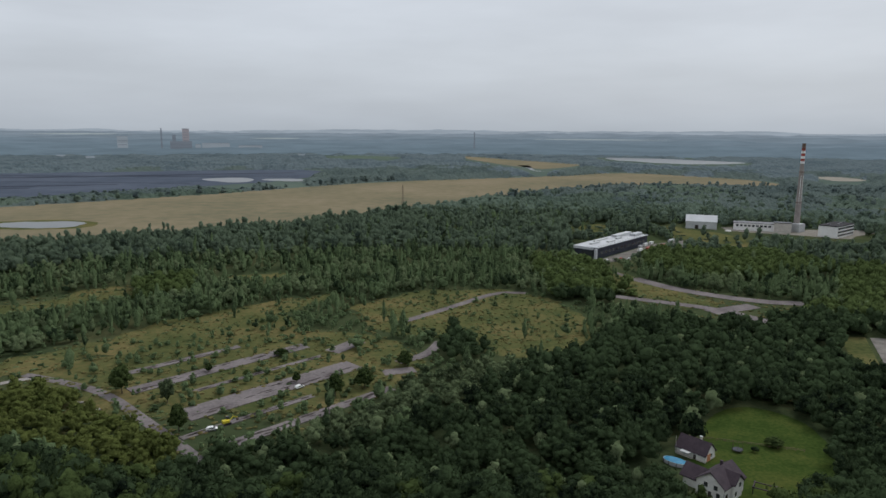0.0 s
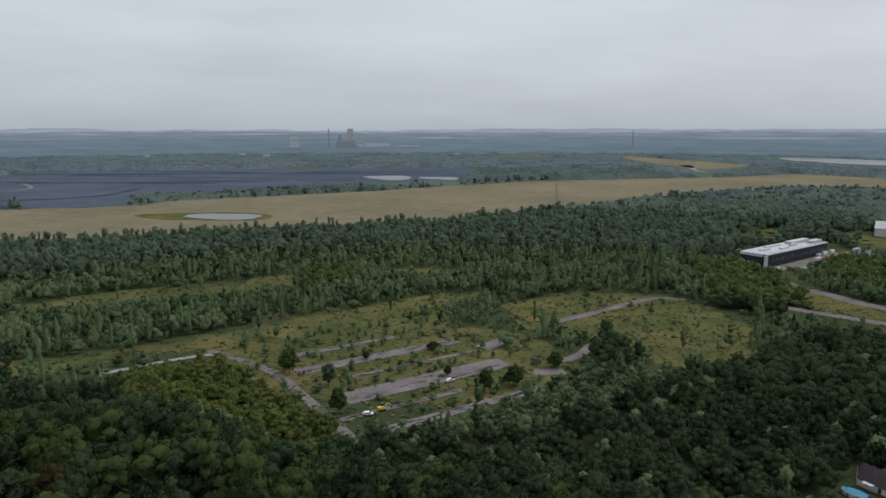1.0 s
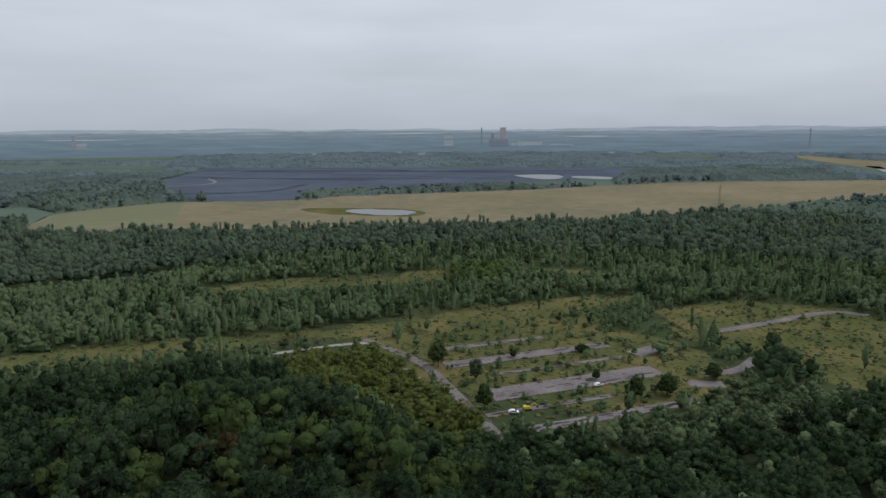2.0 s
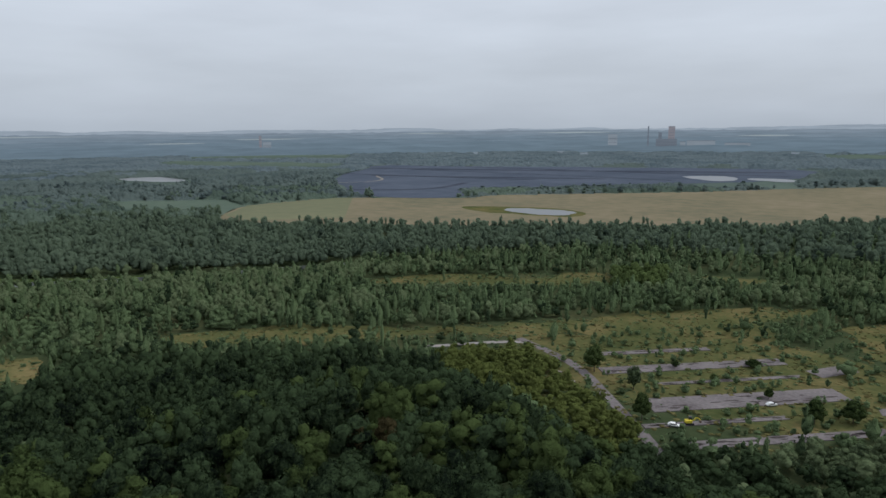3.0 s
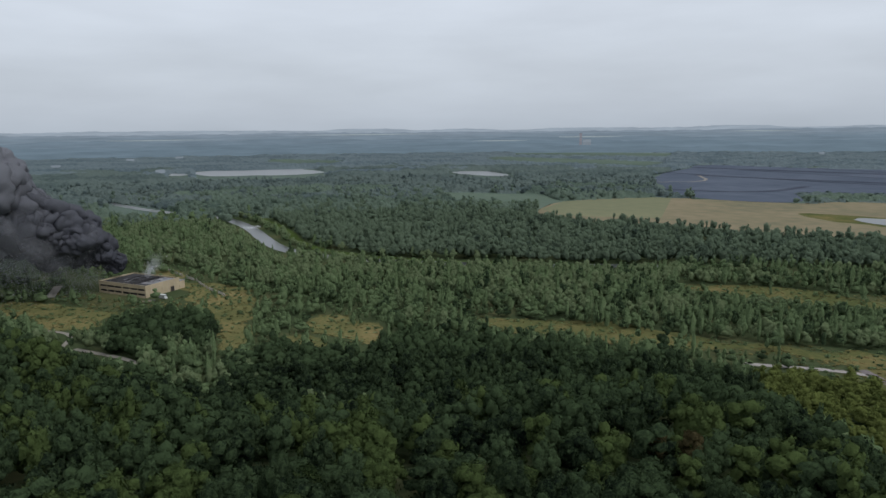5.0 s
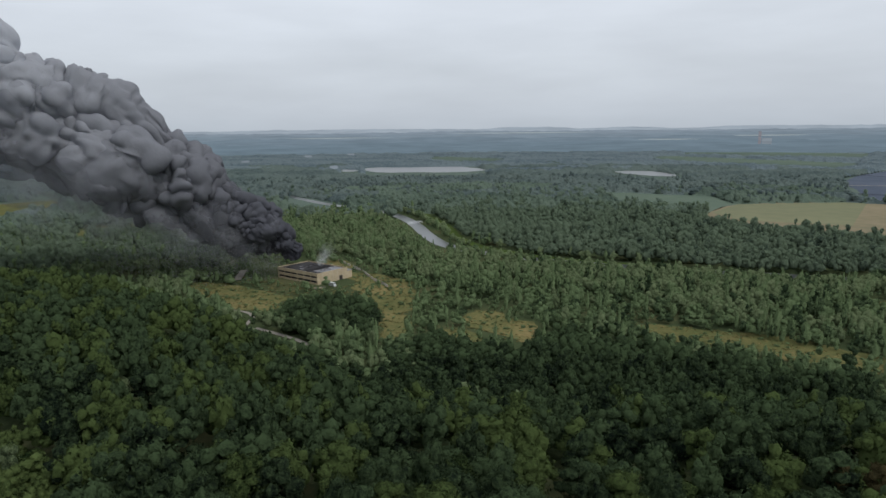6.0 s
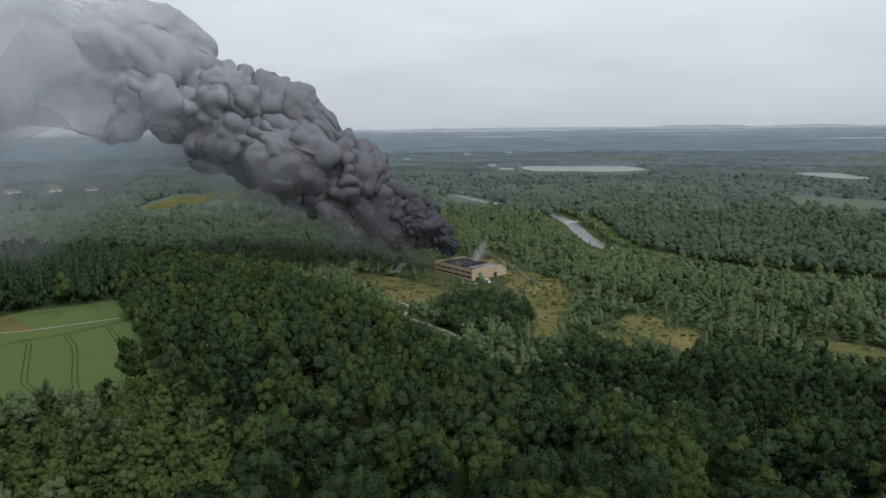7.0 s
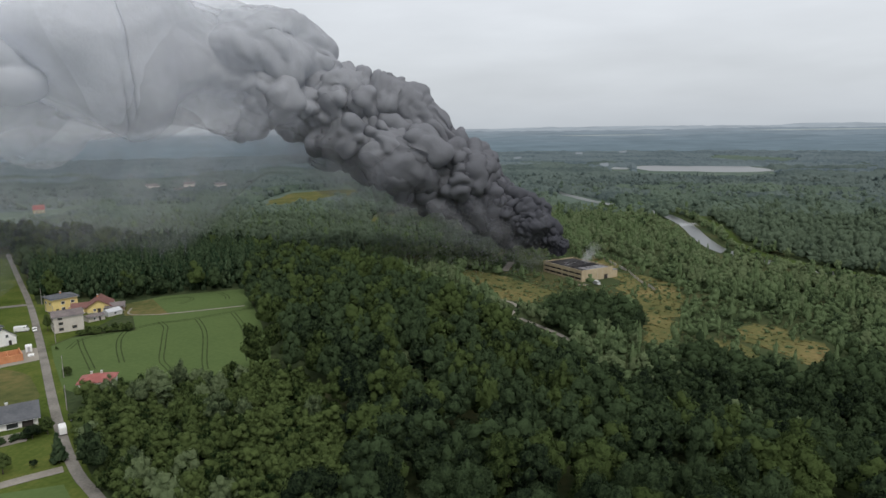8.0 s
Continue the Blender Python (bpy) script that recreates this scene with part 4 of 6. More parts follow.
cone_near = crown(np.random.default_rng(470), "cone", 26, 1, 1300, 0.028)
cone_mesh = raw("crown", cone_near[0] * (1, 1, 0.93) + (0, 0, 0.07), cone_near[1], LEAF_SPRUCE, True, cone_near[3], tone=cone_near[2])
brown_mesh = raw("crown", templates_near[2][0] * (1, 1, 0.86) + (0, 0, 0.14), templates_near[2][1], LEAF_BROWN, True, templates_near[2][3], tone=templates_near[2][2])
for x, y, h, w, me, label in ((-148.1, -141.8, 9.0, 4.6, cone_mesh, "dark spruce tree beside the village road"), (-140, -152, 6.0, 5.0, kinds[5][0], "small round garden tree on the lawn"),
                              (-144.3, -146.4, 2.6, 2.6, kinds[3][0], "dark garden bush on the lawn"), (-163, -158.3, 5.5, 4.4, kinds[5][0], "light green garden tree by the road"), (-159.5, -160.5, 5.0, 4.6, kinds[1][0], "dark green tree beside the bungalow"),
                              (-116, 114, 17, 8.5, brown_mesh, "withering tree with a brownish crown in the hill wood"), (-122, 109, 16, 7, brown_mesh, "withering tree with a brownish crown in the hill wood"),
                              (-257, -240, 8.0, 4.0, kinds[5][0], "slender tree beside the grey house"), (-208, -189, 3.6, 4.0, kinds[4][0], "dark shrub at the field's edge"), (-300, -310, 7, 3.5, kinds[2][0], "lone dark tree on the lawn"),
                              (112.9, 231.7, 2.8, 3.0, kinds[1][0], "round shrub on the lawn"), (122, 236, 4.0, 8.0, kinds[5][0], "spreading shrub at the lawn's edge"),
                              (-143, 284, 15.0, 11.0, kinds[5][0], "lone round tree between the slabs"), (-118.6, 273.6, 13.0, 7.5, kinds[6][0], "slender grey-green tree between the slabs"),
                              (-103, 246, 12.5, 8.5, kinds[5][0], "young tree beside the access road"), (-68.8, 298.6, 6.0, 4.5, kinds[5][0], "small young tree on the slabs' edge"), (-48.3, 282.5, 11.5, 9.0, kinds[5][0], "dark tree beside the slabs"),
                              (-36.7, 293, 10.5, 10.0, kinds[5][0], "dark tree at the end of the slabs"), (-85, 336, 4.5, 9.0, kinds[5][0], "spreading bush between the slabs"), (-114, 311.5, 5.0, 4.0, kinds[5][0], "young tree between the slabs"),
                              (-94, 306, 4.0, 4.5, kinds[5][0], "young tree between the slabs"), (-20, 322, 9, 9, kinds[5][0], "dark tree at the end of the slabs")):
    tree = thing("tree", label, "tree", (x, y, float(ground_z(x, y)) - (0.12 * h if y > 240 else 0)), float(R2.uniform(0, 360)))
    tree.scale = (w, w, h)
    for nm, m_ in (("trunk", kinds[0][1]), ("crown", me)):
        ob = new(nm, m_)
        ob.parent = tree

mid_t = [crown(np.random.default_rng(300 + k), "layered" if k == 1 else "round", 12, 1, 430, 0.034, 0.9) for k in range(6)]
low_t = [crown(np.random.default_rng(320 + k), "round", 9, 1, 150, 0.054, 0.92) for k in range(6)]
tall_t = [spire(np.random.default_rng(340 + k)) for k in range(8)]
thin_t = [crown(np.random.default_rng(430 + k), "bush", 3, 1, 8, 0.13) for k in range(5)]
low_bush_t = [crown(np.random.default_rng(420 + k), "bush", 2, 1, 14, 0.16) for k in range(5)]
bush_t = [crown(np.random.default_rng(360 + k), "bush", 4, 1, 40, 0.080) for k in range(6)]
cone_t = [crown(np.random.default_rng(380 + k), "cone", 7, 1, 50, 0.08) for k in range(4)]
far_t = [crown(np.random.default_rng(400 + k), "bush", 2, 1, 6, 0.14) for k in range(5)]


def pick(m):
    return hx[m], hy[m]


soft = inside(soft_zone, hx, hy)
silver = rest[(hr[rest] < 330) & (soft[rest] & (R2.uniform(size=len(rest)) < np.where(any_of(SILVERS, hx[rest], hy[rest]), 0.7, 0.03)) | (R2.uniform(size=len(rest)) < 0.02))]
young = rest[(hr[rest] < 330) & soft[rest] & ~np.isin(rest, silver)]
oak = rest[(hr[rest] < 330) & ~np.isin(rest, silver) & ~np.isin(rest, young)]
deep = rest[hr[rest] >= 330]
rim = np.clip((hr - edge_of_hill(hx, hy) - 10) / 40, 0, 1)  # lower trees at the wood's edge
bright = R2.uniform(size=len(hx)) < 0.10 + 0.26 * (field_noise(hx, hy, 38, 27) > 0.6) + 0.2 * np.clip((np.degrees(np.arctan2(-hx, hy)) - 60) / 20, 0, 1)
for m, templates, mat, label in ((oak[(hr[oak] < 235) & ~bright[oak]], mid_t, LEAF_OAK, "dense dark green broadleaf wood covering the hill"), (oak[(hr[oak] >= 235) & ~bright[oak]], low_t, LEAF_OAK, "dense dark green broadleaf wood covering the hill"),
                                 (oak[(hr[oak] < 235) & bright[oak]], mid_t, LEAF_ASH, "lighter yellow-green trees scattered through the hill wood"), (oak[(hr[oak] >= 235) & bright[oak]], low_t, LEAF_ASH, "lighter yellow-green trees scattered through the hill wood")):
    stand("hill_wood", label, pick(m), (R2.uniform(11.5, 18, len(m)) + 4 * field_noise(hx[m], hy[m], 45, 3)) * (1 - 0.3 * rim[m]), 8.5 + 6 * R2.uniform(0, 1, len(m)) ** 1.5, templates, mat, tint=0.35 * (field_noise(hx[m], hy[m], 30, 17) - 0.5))
stand("young_wood", "fresh green thicket of young trees by the road", pick(young), R2.uniform(6, 10, len(young)), R2.uniform(5.5, 8.5, len(young)), mid_t, LEAF_SAPLING, 0.05)
stand("willow_trees", "silvery willows rising from the hill wood", pick(silver), R2.uniform(9, 13, len(silver)), R2.uniform(6.5, 9.5, len(silver)), mid_t, LEAF_WILLOW, 0.05)
light_ = R2.uniform(size=len(deep)) < 0.5
for m, templates, mat in ((deep[(hr[deep] < 480) & light_], low_t, LEAF_ASH), (deep[(hr[deep] < 480) & ~light_], low_t, LEAF_OAK), (deep[(hr[deep] >= 480) & light_], bush_t, LEAF_ASH), (deep[(hr[deep] >= 480) & ~light_], bush_t, LEAF_OAK)):
    stand("plateau_wood", "broadleaf wood on the far plateau", pick(m), R2.uniform(11, 18, len(m)) * (1 - 0.3 * rim[m]), R2.uniform(9, 13, len(m)), templates, mat, 0.05)
sx, sy = scattered(5.2, (-460, -290, -340, -185), lambda x, y: inside(SPRUCES, x, y) & ~bare(x, y))
stand("spruce_grove", "dark spruce grove behind the cereal field", (sx, sy), R2.uniform(15, 22, len(sx)), R2.uniform(5.5, 7.5, len(sx)), cone_t, LEAF_SPRUCE, 0.03)

qx, qy = scattered(4.7, (-230, -90, -180, -50), lambda x, y: inside(soft_zone, x, y) & ~bare(x, y))
stand("young_thicket", "dense thicket of fresh green saplings by the road", (qx, qy), R2.uniform(4.5, 8.5, len(qx)), R2.uniform(4.2, 6.6, len(qx)), low_t, LEAF_SAPLING, 0.02, -0.1)
qx, qy = scattered(4.5, (-310, -170, -250, -155), lambda x, y: (inside(VERGE, x, y) | inside(Z_YARD, x, y)) & (R2.uniform(size=len(x)) < 0.16) & ~inside([(-236, -219), (-262, -222), (-275, -228), (-300, -245), (-310, -262), (-275, -262), (-250, -245)], x, y))
stand("garden_shrubs", "dark green garden shrubs round the farm houses", (qx, qy), R2.uniform(1.0, 2.4, len(qx)), R2.uniform(1.5, 3.2, len(qx)), low_t, LEAF_SAPLING, 0.0)
f = R2.uniform(0, 1, 26)
stand("garden_hedge", "tall unclipped hedge between farm yard and field", (-255 - 9 * f + R2.normal(0, 1.2, 26), -221 + 18 * f + R2.normal(0, 1.2, 26)), R2.uniform(2.5, 4.5, 26), R2.uniform(3, 4.6, 26), low_t, LEAF_SAPLING, 0.0)
f = R2.uniform(0, 1, 30)
stand("garden_hedge", "dark clipped hedge before the bungalow", (-150 - 13 * f + R2.normal(0, 0.4, 30), -170 + 10 * f + R2.normal(0, 0.4, 30)), R2.uniform(1.6, 2.6, 30), R2.uniform(1.8, 2.6, 30), low_t, LEAF_OAK, 0.0, 0.2)

# the valley: scrub and young trees, thicker farther out
def valley(x, y):
    r = np.hypot(x, y)
    return (r > edge_of_hill(x, y) + 40) & (r < 980 + 130 * (field_noise(x, y, 120, 25) - 0.6)) & ~bare(x, y) & ~sight([Z_RIVER_SEEN, *LANES], x, y, 1.045) & ~sight([Z_LAWN1, Z_DARK1, *CONC[5:8]], x, y, 1.07)


vx, vy = scattered(5.0, (-980, 700, -760, 980), valley)
vr = np.hypot(vx, vy)
thin = any_of(THIN, vx, vy) | any_of(Z_MEADOW + Z_VMEADOW, vx, vy)
open_ = any_of(Z_MEADOW + Z_VMEADOW, vx, vy)
dens = np.where(open_, 0.06 + 0.55 * (field_noise(vx, vy, 26, 4) > 0.74), np.where(thin, 0.55 + 0.4 * (field_noise(vx, vy, 45, 5) > 0.5), 0.96 - 0.4 * (field_noise(vx, vy, 75, 6) > 0.88)))
low = any_of(LOW, vx, vy) & ~any_of([Z_MEADOW[8]], vx, vy)
clump = any_of(CLUMPS, vx, vy) | (vr < edge_of_hill(vx, vy) + 85) & (np.degrees(np.arctan2(-vx, vy)) > 72)
willow = inside(WILLOWS, vx, vy)
dens = np.where(vr > 560, dens * 0.5, dens * 0.9)
dens = np.where(clump, 0.62, np.where(low, 0.34, dens))
keep = R2.uniform(size=len(vx)) < dens
vx, vy, vr, thin, low, clump, willow = vx[keep], vy[keep], vr[keep], thin[keep], low[keep], clump[keep], willow[keep]
free = R2.uniform(size=len(vx)) < np.where(low | thin, 0.28, 0.10)
most = np.full(len(vx), 30.0)  # trees stay low before the clearings and the bank
for f in np.linspace(1.0, 1.16, 9):
    shut = any_of(Z_MEADOW + [Z_BANK] + Z_VMEADOW[2:4] + BUILT[3:6] + [p for _, p in SLABS], vx * f, vy * f)
    most = np.where(shut & ~free, np.minimum(most, 1.2 + 115 * (1 - 1 / f) * R2.uniform(0.8, 2.0, len(vx))), most)
beyond = inside([(-1000, 160), (-720, 150), (-600, 190), (-500, 300), (-420, 430), (-330, 560), (-200, 700), (100, 980), (-1000, 980)], vx, vy)  # the far bank's older wood
silv = field_noise(vx, vy, 140, 8)
u = R2.uniform(size=len(vx))
left_bank = (np.degrees(np.arctan2(-vx, vy)) > 66) & (np.degrees(np.arctan2(-vx, vy)) < 97) & ~beyond
is_wood = (beyond | ((vr > 640) & (u < 0.6) & ~left_bank)) & ~clump
is_silver = ~is_wood & (u < np.where(clump, 0.10, np.where(willow | left_bank & (vr > 560), 0.42, 0.04 + 0.36 * (silv > 0.78)))) & ~thin
stand_h = 0.62 + 0.62 * field_noise(vx, vy, 55, 14)
stand_t = 0.55 * (field_noise(vx, vy, 65, 15) - 0.5) + 0.35 * np.clip((np.degrees(np.arctan2(-vx, vy)) - 62) / 16, 0, 1)
in_foot = any_of([YOUNGFOOT, PALEFOOT], vx, vy)
is_wood, is_silver = is_wood & ~in_foot, is_silver & ~in_foot
is_clump = clump & ~is_wood & ~is_silver & ~in_foot
is_bush = ~is_wood & ~is_silver & ~is_clump & (R2.uniform(size=len(vx)) < np.where(low, 0.93, np.where(thin, 0.72, 0.30)))
is_bush &= ~in_foot
is_tall = ~(is_wood | is_silver | is_bush | is_clump | in_foot)


def sub(m):
    return vx[m], vy[m]


for m, templates in ((is_wood & (vr < 640), thin_t), (is_wood & (vr >= 640), far_t)):
    n = m.sum()
    stand("river_wood", "dark older wood along the river", sub(m), np.minimum(most[m], R2.uniform(9, 17, n) * (0.35 + 0.65 * stand_h[m])), 6 + 9.5 * R2.uniform(0, 1, n) ** 1.6, templates, LEAF_WOOD, 0.02, stand_t[m] + 0.25 * (field_noise(vx[m], vy[m], 160, 19) - 0.5), (0.0, 0.5))
for m, templates, mat in ((is_clump & (vr < 240), mid_t, LEAF_OAK), (is_clump & (vr >= 240) & (vr < 310), low_t, LEAF_OAK), (is_clump & (vr >= 310) & (vr < 470), bush_t, LEAF_OAK), (is_clump & (vr >= 470), bush_t, LEAF_SAPLING)):
    n = m.sum()
    tall_ = np.where(inside(HILLFOOT, vx[m], vy[m]), 1.2, 1.0)
    stand("tree_clumps", "dark rounded clumps of older trees in the valley", sub(m), np.minimum(most[m], R2.uniform(8, 13, n) * tall_), R2.uniform(7, 11, n), templates, mat, 0.03)
yx, yy = scattered(5.6, (-230, 60, 190, 340), lambda x, y: any_of([YOUNGFOOT, PALEFOOT], x, y) & ~bare(x, y))
for m, mat, label in ((inside(YOUNGFOOT, yx, yy), LEAF_FRESH, "bright yellow-green thicket of saplings at the foot of the hill"), (inside(PALEFOOT, yx, yy), LEAF_WILLOW, "pale grey-green willow thicket at the slabs' end")):
    n = m.sum()
    stand("foot_thicket", label, (yx[m], yy[m]), R2.uniform(4, 9.5, n), R2.uniform(5, 9.5, n), low_t, mat, 0.02, -0.05)
n = is_silver.sum()
stand("willow_scrub", "pale grey-green willow scrub on the valley floor", sub(is_silver), np.minimum(most[is_silver], R2.uniform(7, 11, n)), R2.uniform(5.5, 8.5, n), bush_t, LEAF_WILLOW, 0.02, -0.1)
n = is_bush.sum()
stand("scrub", "low green bushes on the valley floor", sub(is_bush), np.minimum(most[is_bush], R2.uniform(1.8, 4.8, n)), R2.uniform(2.4, 5.5, n), low_bush_t, LEAF_YOUNG, 0.0)
slender = R2.uniform(size=len(vx)) < np.where(np.degrees(np.arctan2(-vx, vy)) < 58, 0.42, 0.16)
n = (is_tall & slender).sum()
m = is_tall & slender
stand("young_birches", "slender young birches and poplars in the valley", sub(m), np.minimum(most[m], R2.uniform(8, 15, n) * stand_h[m]), (2.6 + 3.6 * R2.uniform(0, 1, n) ** 1.7) * np.clip(most[m] / 8, 0.35, 1), tall_t, LEAF_YOUNG, 0.04, stand_t[m], (-0.25, 0.5))
m = is_tall & ~slender
n = m.sum()
stand("young_trees", "young rounded alders and poplars in the valley", sub(m), np.minimum(most[m], R2.uniform(6, 14, n) * stand_h[m]), (4.2 + 7.5 * R2.uniform(0, 1, n) ** 1.6) * np.clip(most[m] / 8, 0.35, 1), thin_t, LEAF_YOUNG, 0.02, stand_t[m], (-0.3, 0.5))

# weeds over the open ground
wx, wy = scattered(2.5, (-560, 240, -110, 520), lambda x, y: (any_of(LOW + Z_MEADOW, x, y)) & ~any_of([*CONC, *LANES, *BUILT], x, y) & (np.hypot(x, y) > edge_of_hill(x, y) + 30))
on_slab = any_of([p for _, p in SLABS] + [Z_EDGE], wx, wy)
inner = any_of([p for _, p in SLABS], wx + 0.9, wy + 0.9) & any_of([p for _, p in SLABS], wx - 0.9, wy - 0.9) & any_of([p for _, p in SLABS], wx + 0.9, wy - 0.9) & any_of([p for _, p in SLABS], wx - 0.9, wy + 0.9)
keep = R2.uniform(size=len(wx)) < np.where(inner, 0.03, np.where(on_slab, 0.30, 0.14 + 0.42 * (field_noise(wx, wy, 17, 12) > 0.55)))
wx, wy = wx[keep], wy[keep]
weed_t = [crown(np.random.default_rng(440 + k), "bush", 1, 1, 6, 0.30) for k in range(5)]
n = len(wx)
dry = R2.uniform(size=n) < 0.72
for m, mat, label in ((dry, STRAW, "tufts of dry ochre grass on open ground"), (~dry, LEAF_YOUNG, "low green weeds on open ground")):
    stand("weeds", label, (wx[m], wy[m]), R2.uniform(0.25, 0.9, m.sum()), R2.uniform(1.4, 4.2, m.sum()), weed_t, mat, 0.0)

# far woods
def far_keep(x, y):
    r = np.hypot(x, y)
    return (r > 900) & (r < 3350) & ~bare(x, y) & ~any_of(Z_VMEADOW, x, y) & ~sight([Z_LAKE_E, Z_LAKE_W, Z_LAKE_W2, Z_POND2, Z_POND3, Z_CPOND, Z_CPOND2, Z_RIVER_UP, Z_SAND, Z_FIELD2, *Z_FAR], x, y, 1.13)


fx, fy = scattered(15, (-1750, 1750, -1300, 1750), lambda x, y: far_keep(x, y) & (np.hypot(x, y) < 1600))
fr = np.hypot(fx, fy)
keep = R2.uniform(size=len(fx)) < (0.40 + 0.5 * (field_noise(fx, fy, 160, 9) > 0.3)) * np.where(inside(Z_STRIP, fx, fy), 0.45, 1.0)
fx, fy, fr = fx[keep], fy[keep], fr[keep]
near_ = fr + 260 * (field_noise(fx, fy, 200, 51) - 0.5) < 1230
tall_ = R2.uniform(9, 16, len(fx)) * (0.7 + 0.5 * field_noise(fx, fy, 120, 22)) * np.where(inside(Z_STRIP, fx, fy), 0.45, 1.0)
wide_ = 9 + 11 * R2.uniform(0, 1, len(fx)) ** 1.5
tint_ = 0.9 * (field_noise(fx, fy, 210, 21) - 0.5)
# the farther trees take the leaf colour with more haze in it
for m, mat in ((near_, LEAF_HAZE_NEAR), (~near_, LEAF_HAZE_MID)):
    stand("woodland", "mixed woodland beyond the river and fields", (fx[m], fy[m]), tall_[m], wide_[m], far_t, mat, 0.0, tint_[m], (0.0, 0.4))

# the closed canopy of the far woods, one rough sheet
cr = np.geomspace(930, 3420, 122)
ca = np.radians(np.linspace(-38, 139, 886))
cx, cy = cr[:, None] * -np.sin(ca), cr[:, None] * np.cos(ca)
wooded = far_keep(cx, cy) & (field_noise(cx, cy, 330, 61) < 0.93)
cz = np.where(wooded, (6.5 + 5.5 * field_noise(cx, cy, 90, 62)) * np.where(inside(Z_STRIP, cx, cy), 0.4, 1.0) + R2.uniform(-1.6, 2.2, cx.shape), 0.0)
for _ in range(2):  # the woods slope down to their edges
    low_ = np.pad(wooded.astype(float), 1, mode="edge")
    cz *= sum(low_[i:i + cx.shape[0], j:j + cx.shape[1]] for i in range(3) for j in range(3)) / 9
cz[:2], cz[-1] = 0.0, 0.0
tone_ = 0.42 + 0.7 * (field_noise(cx, cy, 380, 63) - 0.5) + 0.35 * (field_noise(cx, cy, 110, 64) - 0.5) + R2.uniform(-0.14, 0.14, cx.shape)
i0 = (np.arange(len(cr) - 1)[:, None] * len(ca) + np.arange(len(ca) - 1)).ravel()
cells = np.stack([i0, i0 + 1, i0 + 1 + len(ca), i0 + len(ca)], -1)
cells = cells[(cz.ravel()[cells] > 0).sum(1) >= 2]
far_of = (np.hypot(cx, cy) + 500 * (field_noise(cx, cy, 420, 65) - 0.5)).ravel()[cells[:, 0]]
# leaf colour by distance, painted hazier from band to band
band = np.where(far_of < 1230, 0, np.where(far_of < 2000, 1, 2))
canopy = raw("far_woodland", np.stack([cx, cy, cz], -1).reshape(-1, 3), cells, LEAF_HAZE_NEAR, False, tone=tone_.ravel())
canopy.materials.append(LEAF_HAZE_MID)
canopy.materials.append(LEAF_HAZE_FAR)
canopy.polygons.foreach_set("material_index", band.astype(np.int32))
tagged(new("far_woodland", canopy), "distant woodland towards the horizon, haze blue in its leaf colours", "trees", "", "stuff")

# ---------------------------------------------------------------- buildings
def window(parent, side, u, z, w, h, L, W, frame_mat=WHITE_PAINT, name="window"):
    """A framed window on one side of a box L by W; u runs along the wall."""
    x, y, turn_ = {"S": (u, -W / 2, 0), "N": (u, W / 2, 0), "E": (L / 2, u, 90), "W": (-L / 2, u, 90)}[side]
    ob = part(name, boxed(x, y, z, w + 0.22, 0.16, h + 0.22, turn_, 0.02), frame_mat, parent)
    part("pane", boxed(x, y, z + 0.11, w, 0.20, h, turn_), GLASS, ob)
    part("sill", boxed(x, y, z - 0.08, w + 0.4, 0.34, 0.08, turn_), GREY_SHEET, ob)
    return ob


def gable_roof(L, W, eave, rise, over=0.5, thick=0.28):
    """Two thick slopes, the ridge along x."""
    bm, half = bmesh.new(), W / 2 + over
    drop = rise * over / (W / 2)
    prism(bm, [(-half, eave - drop), (0, eave + rise), (half, eave - drop), (half, eave - drop + thick), (0, eave + rise + thick * 1.2), (-half, eave - drop + thick)], -L / 2 - over, L / 2 + over)
    bmesh.ops.rotate(bm, verts=bm.verts, cent=(0, 0, 0), matrix=Matrix.Rotation(radians(90), 3, "Z"))
    return bm


def gable_wall(L, W, eave, rise):
    bm = bmesh.new()
    prism(bm, [(-W / 2, -0.4), (W / 2, -0.4), (W / 2, eave), (0, eave + rise), (-W / 2, eave)], -L / 2, L / 2)
    bmesh.ops.rotate(bm, verts=bm.verts, cent=(0, 0, 0), matrix=Matrix.Rotation(radians(90), 3, "Z"))
    return bm


def hip_roof(L, W, eave, rise, over=0.5, thick=0.3):
    bm = bmesh.new()
    l, w, r = L / 2 + over, W / 2 + over, max(0.2, L / 2 - W / 2)
    low = [bm.verts.new((sx * l, sy * w, eave)) for sx, sy in ((-1, -1), (1, -1), (1, 1), (-1, 1))]
    mid = [bm.verts.new((sx * l, sy * w, eave + thick)) for sx, sy in ((-1, -1), (1, -1), (1, 1), (-1, 1))]
    a, b = bm.verts.new((-r, 0, eave + rise)), bm.verts.new((r, 0, eave + rise))
    bm.faces.new(low[::-1])
    for k in range(4):
        j = (k + 1) % 4
        bm.faces.new((low[k], low[j], mid[j], mid[k]))
    for f in ((mid[0], mid[1], b, a), (mid[2], mid[3], a, b), (mid[1], mid[2], b), (mid[3], mid[0], a)):
        bm.faces.new(f)
    return bm


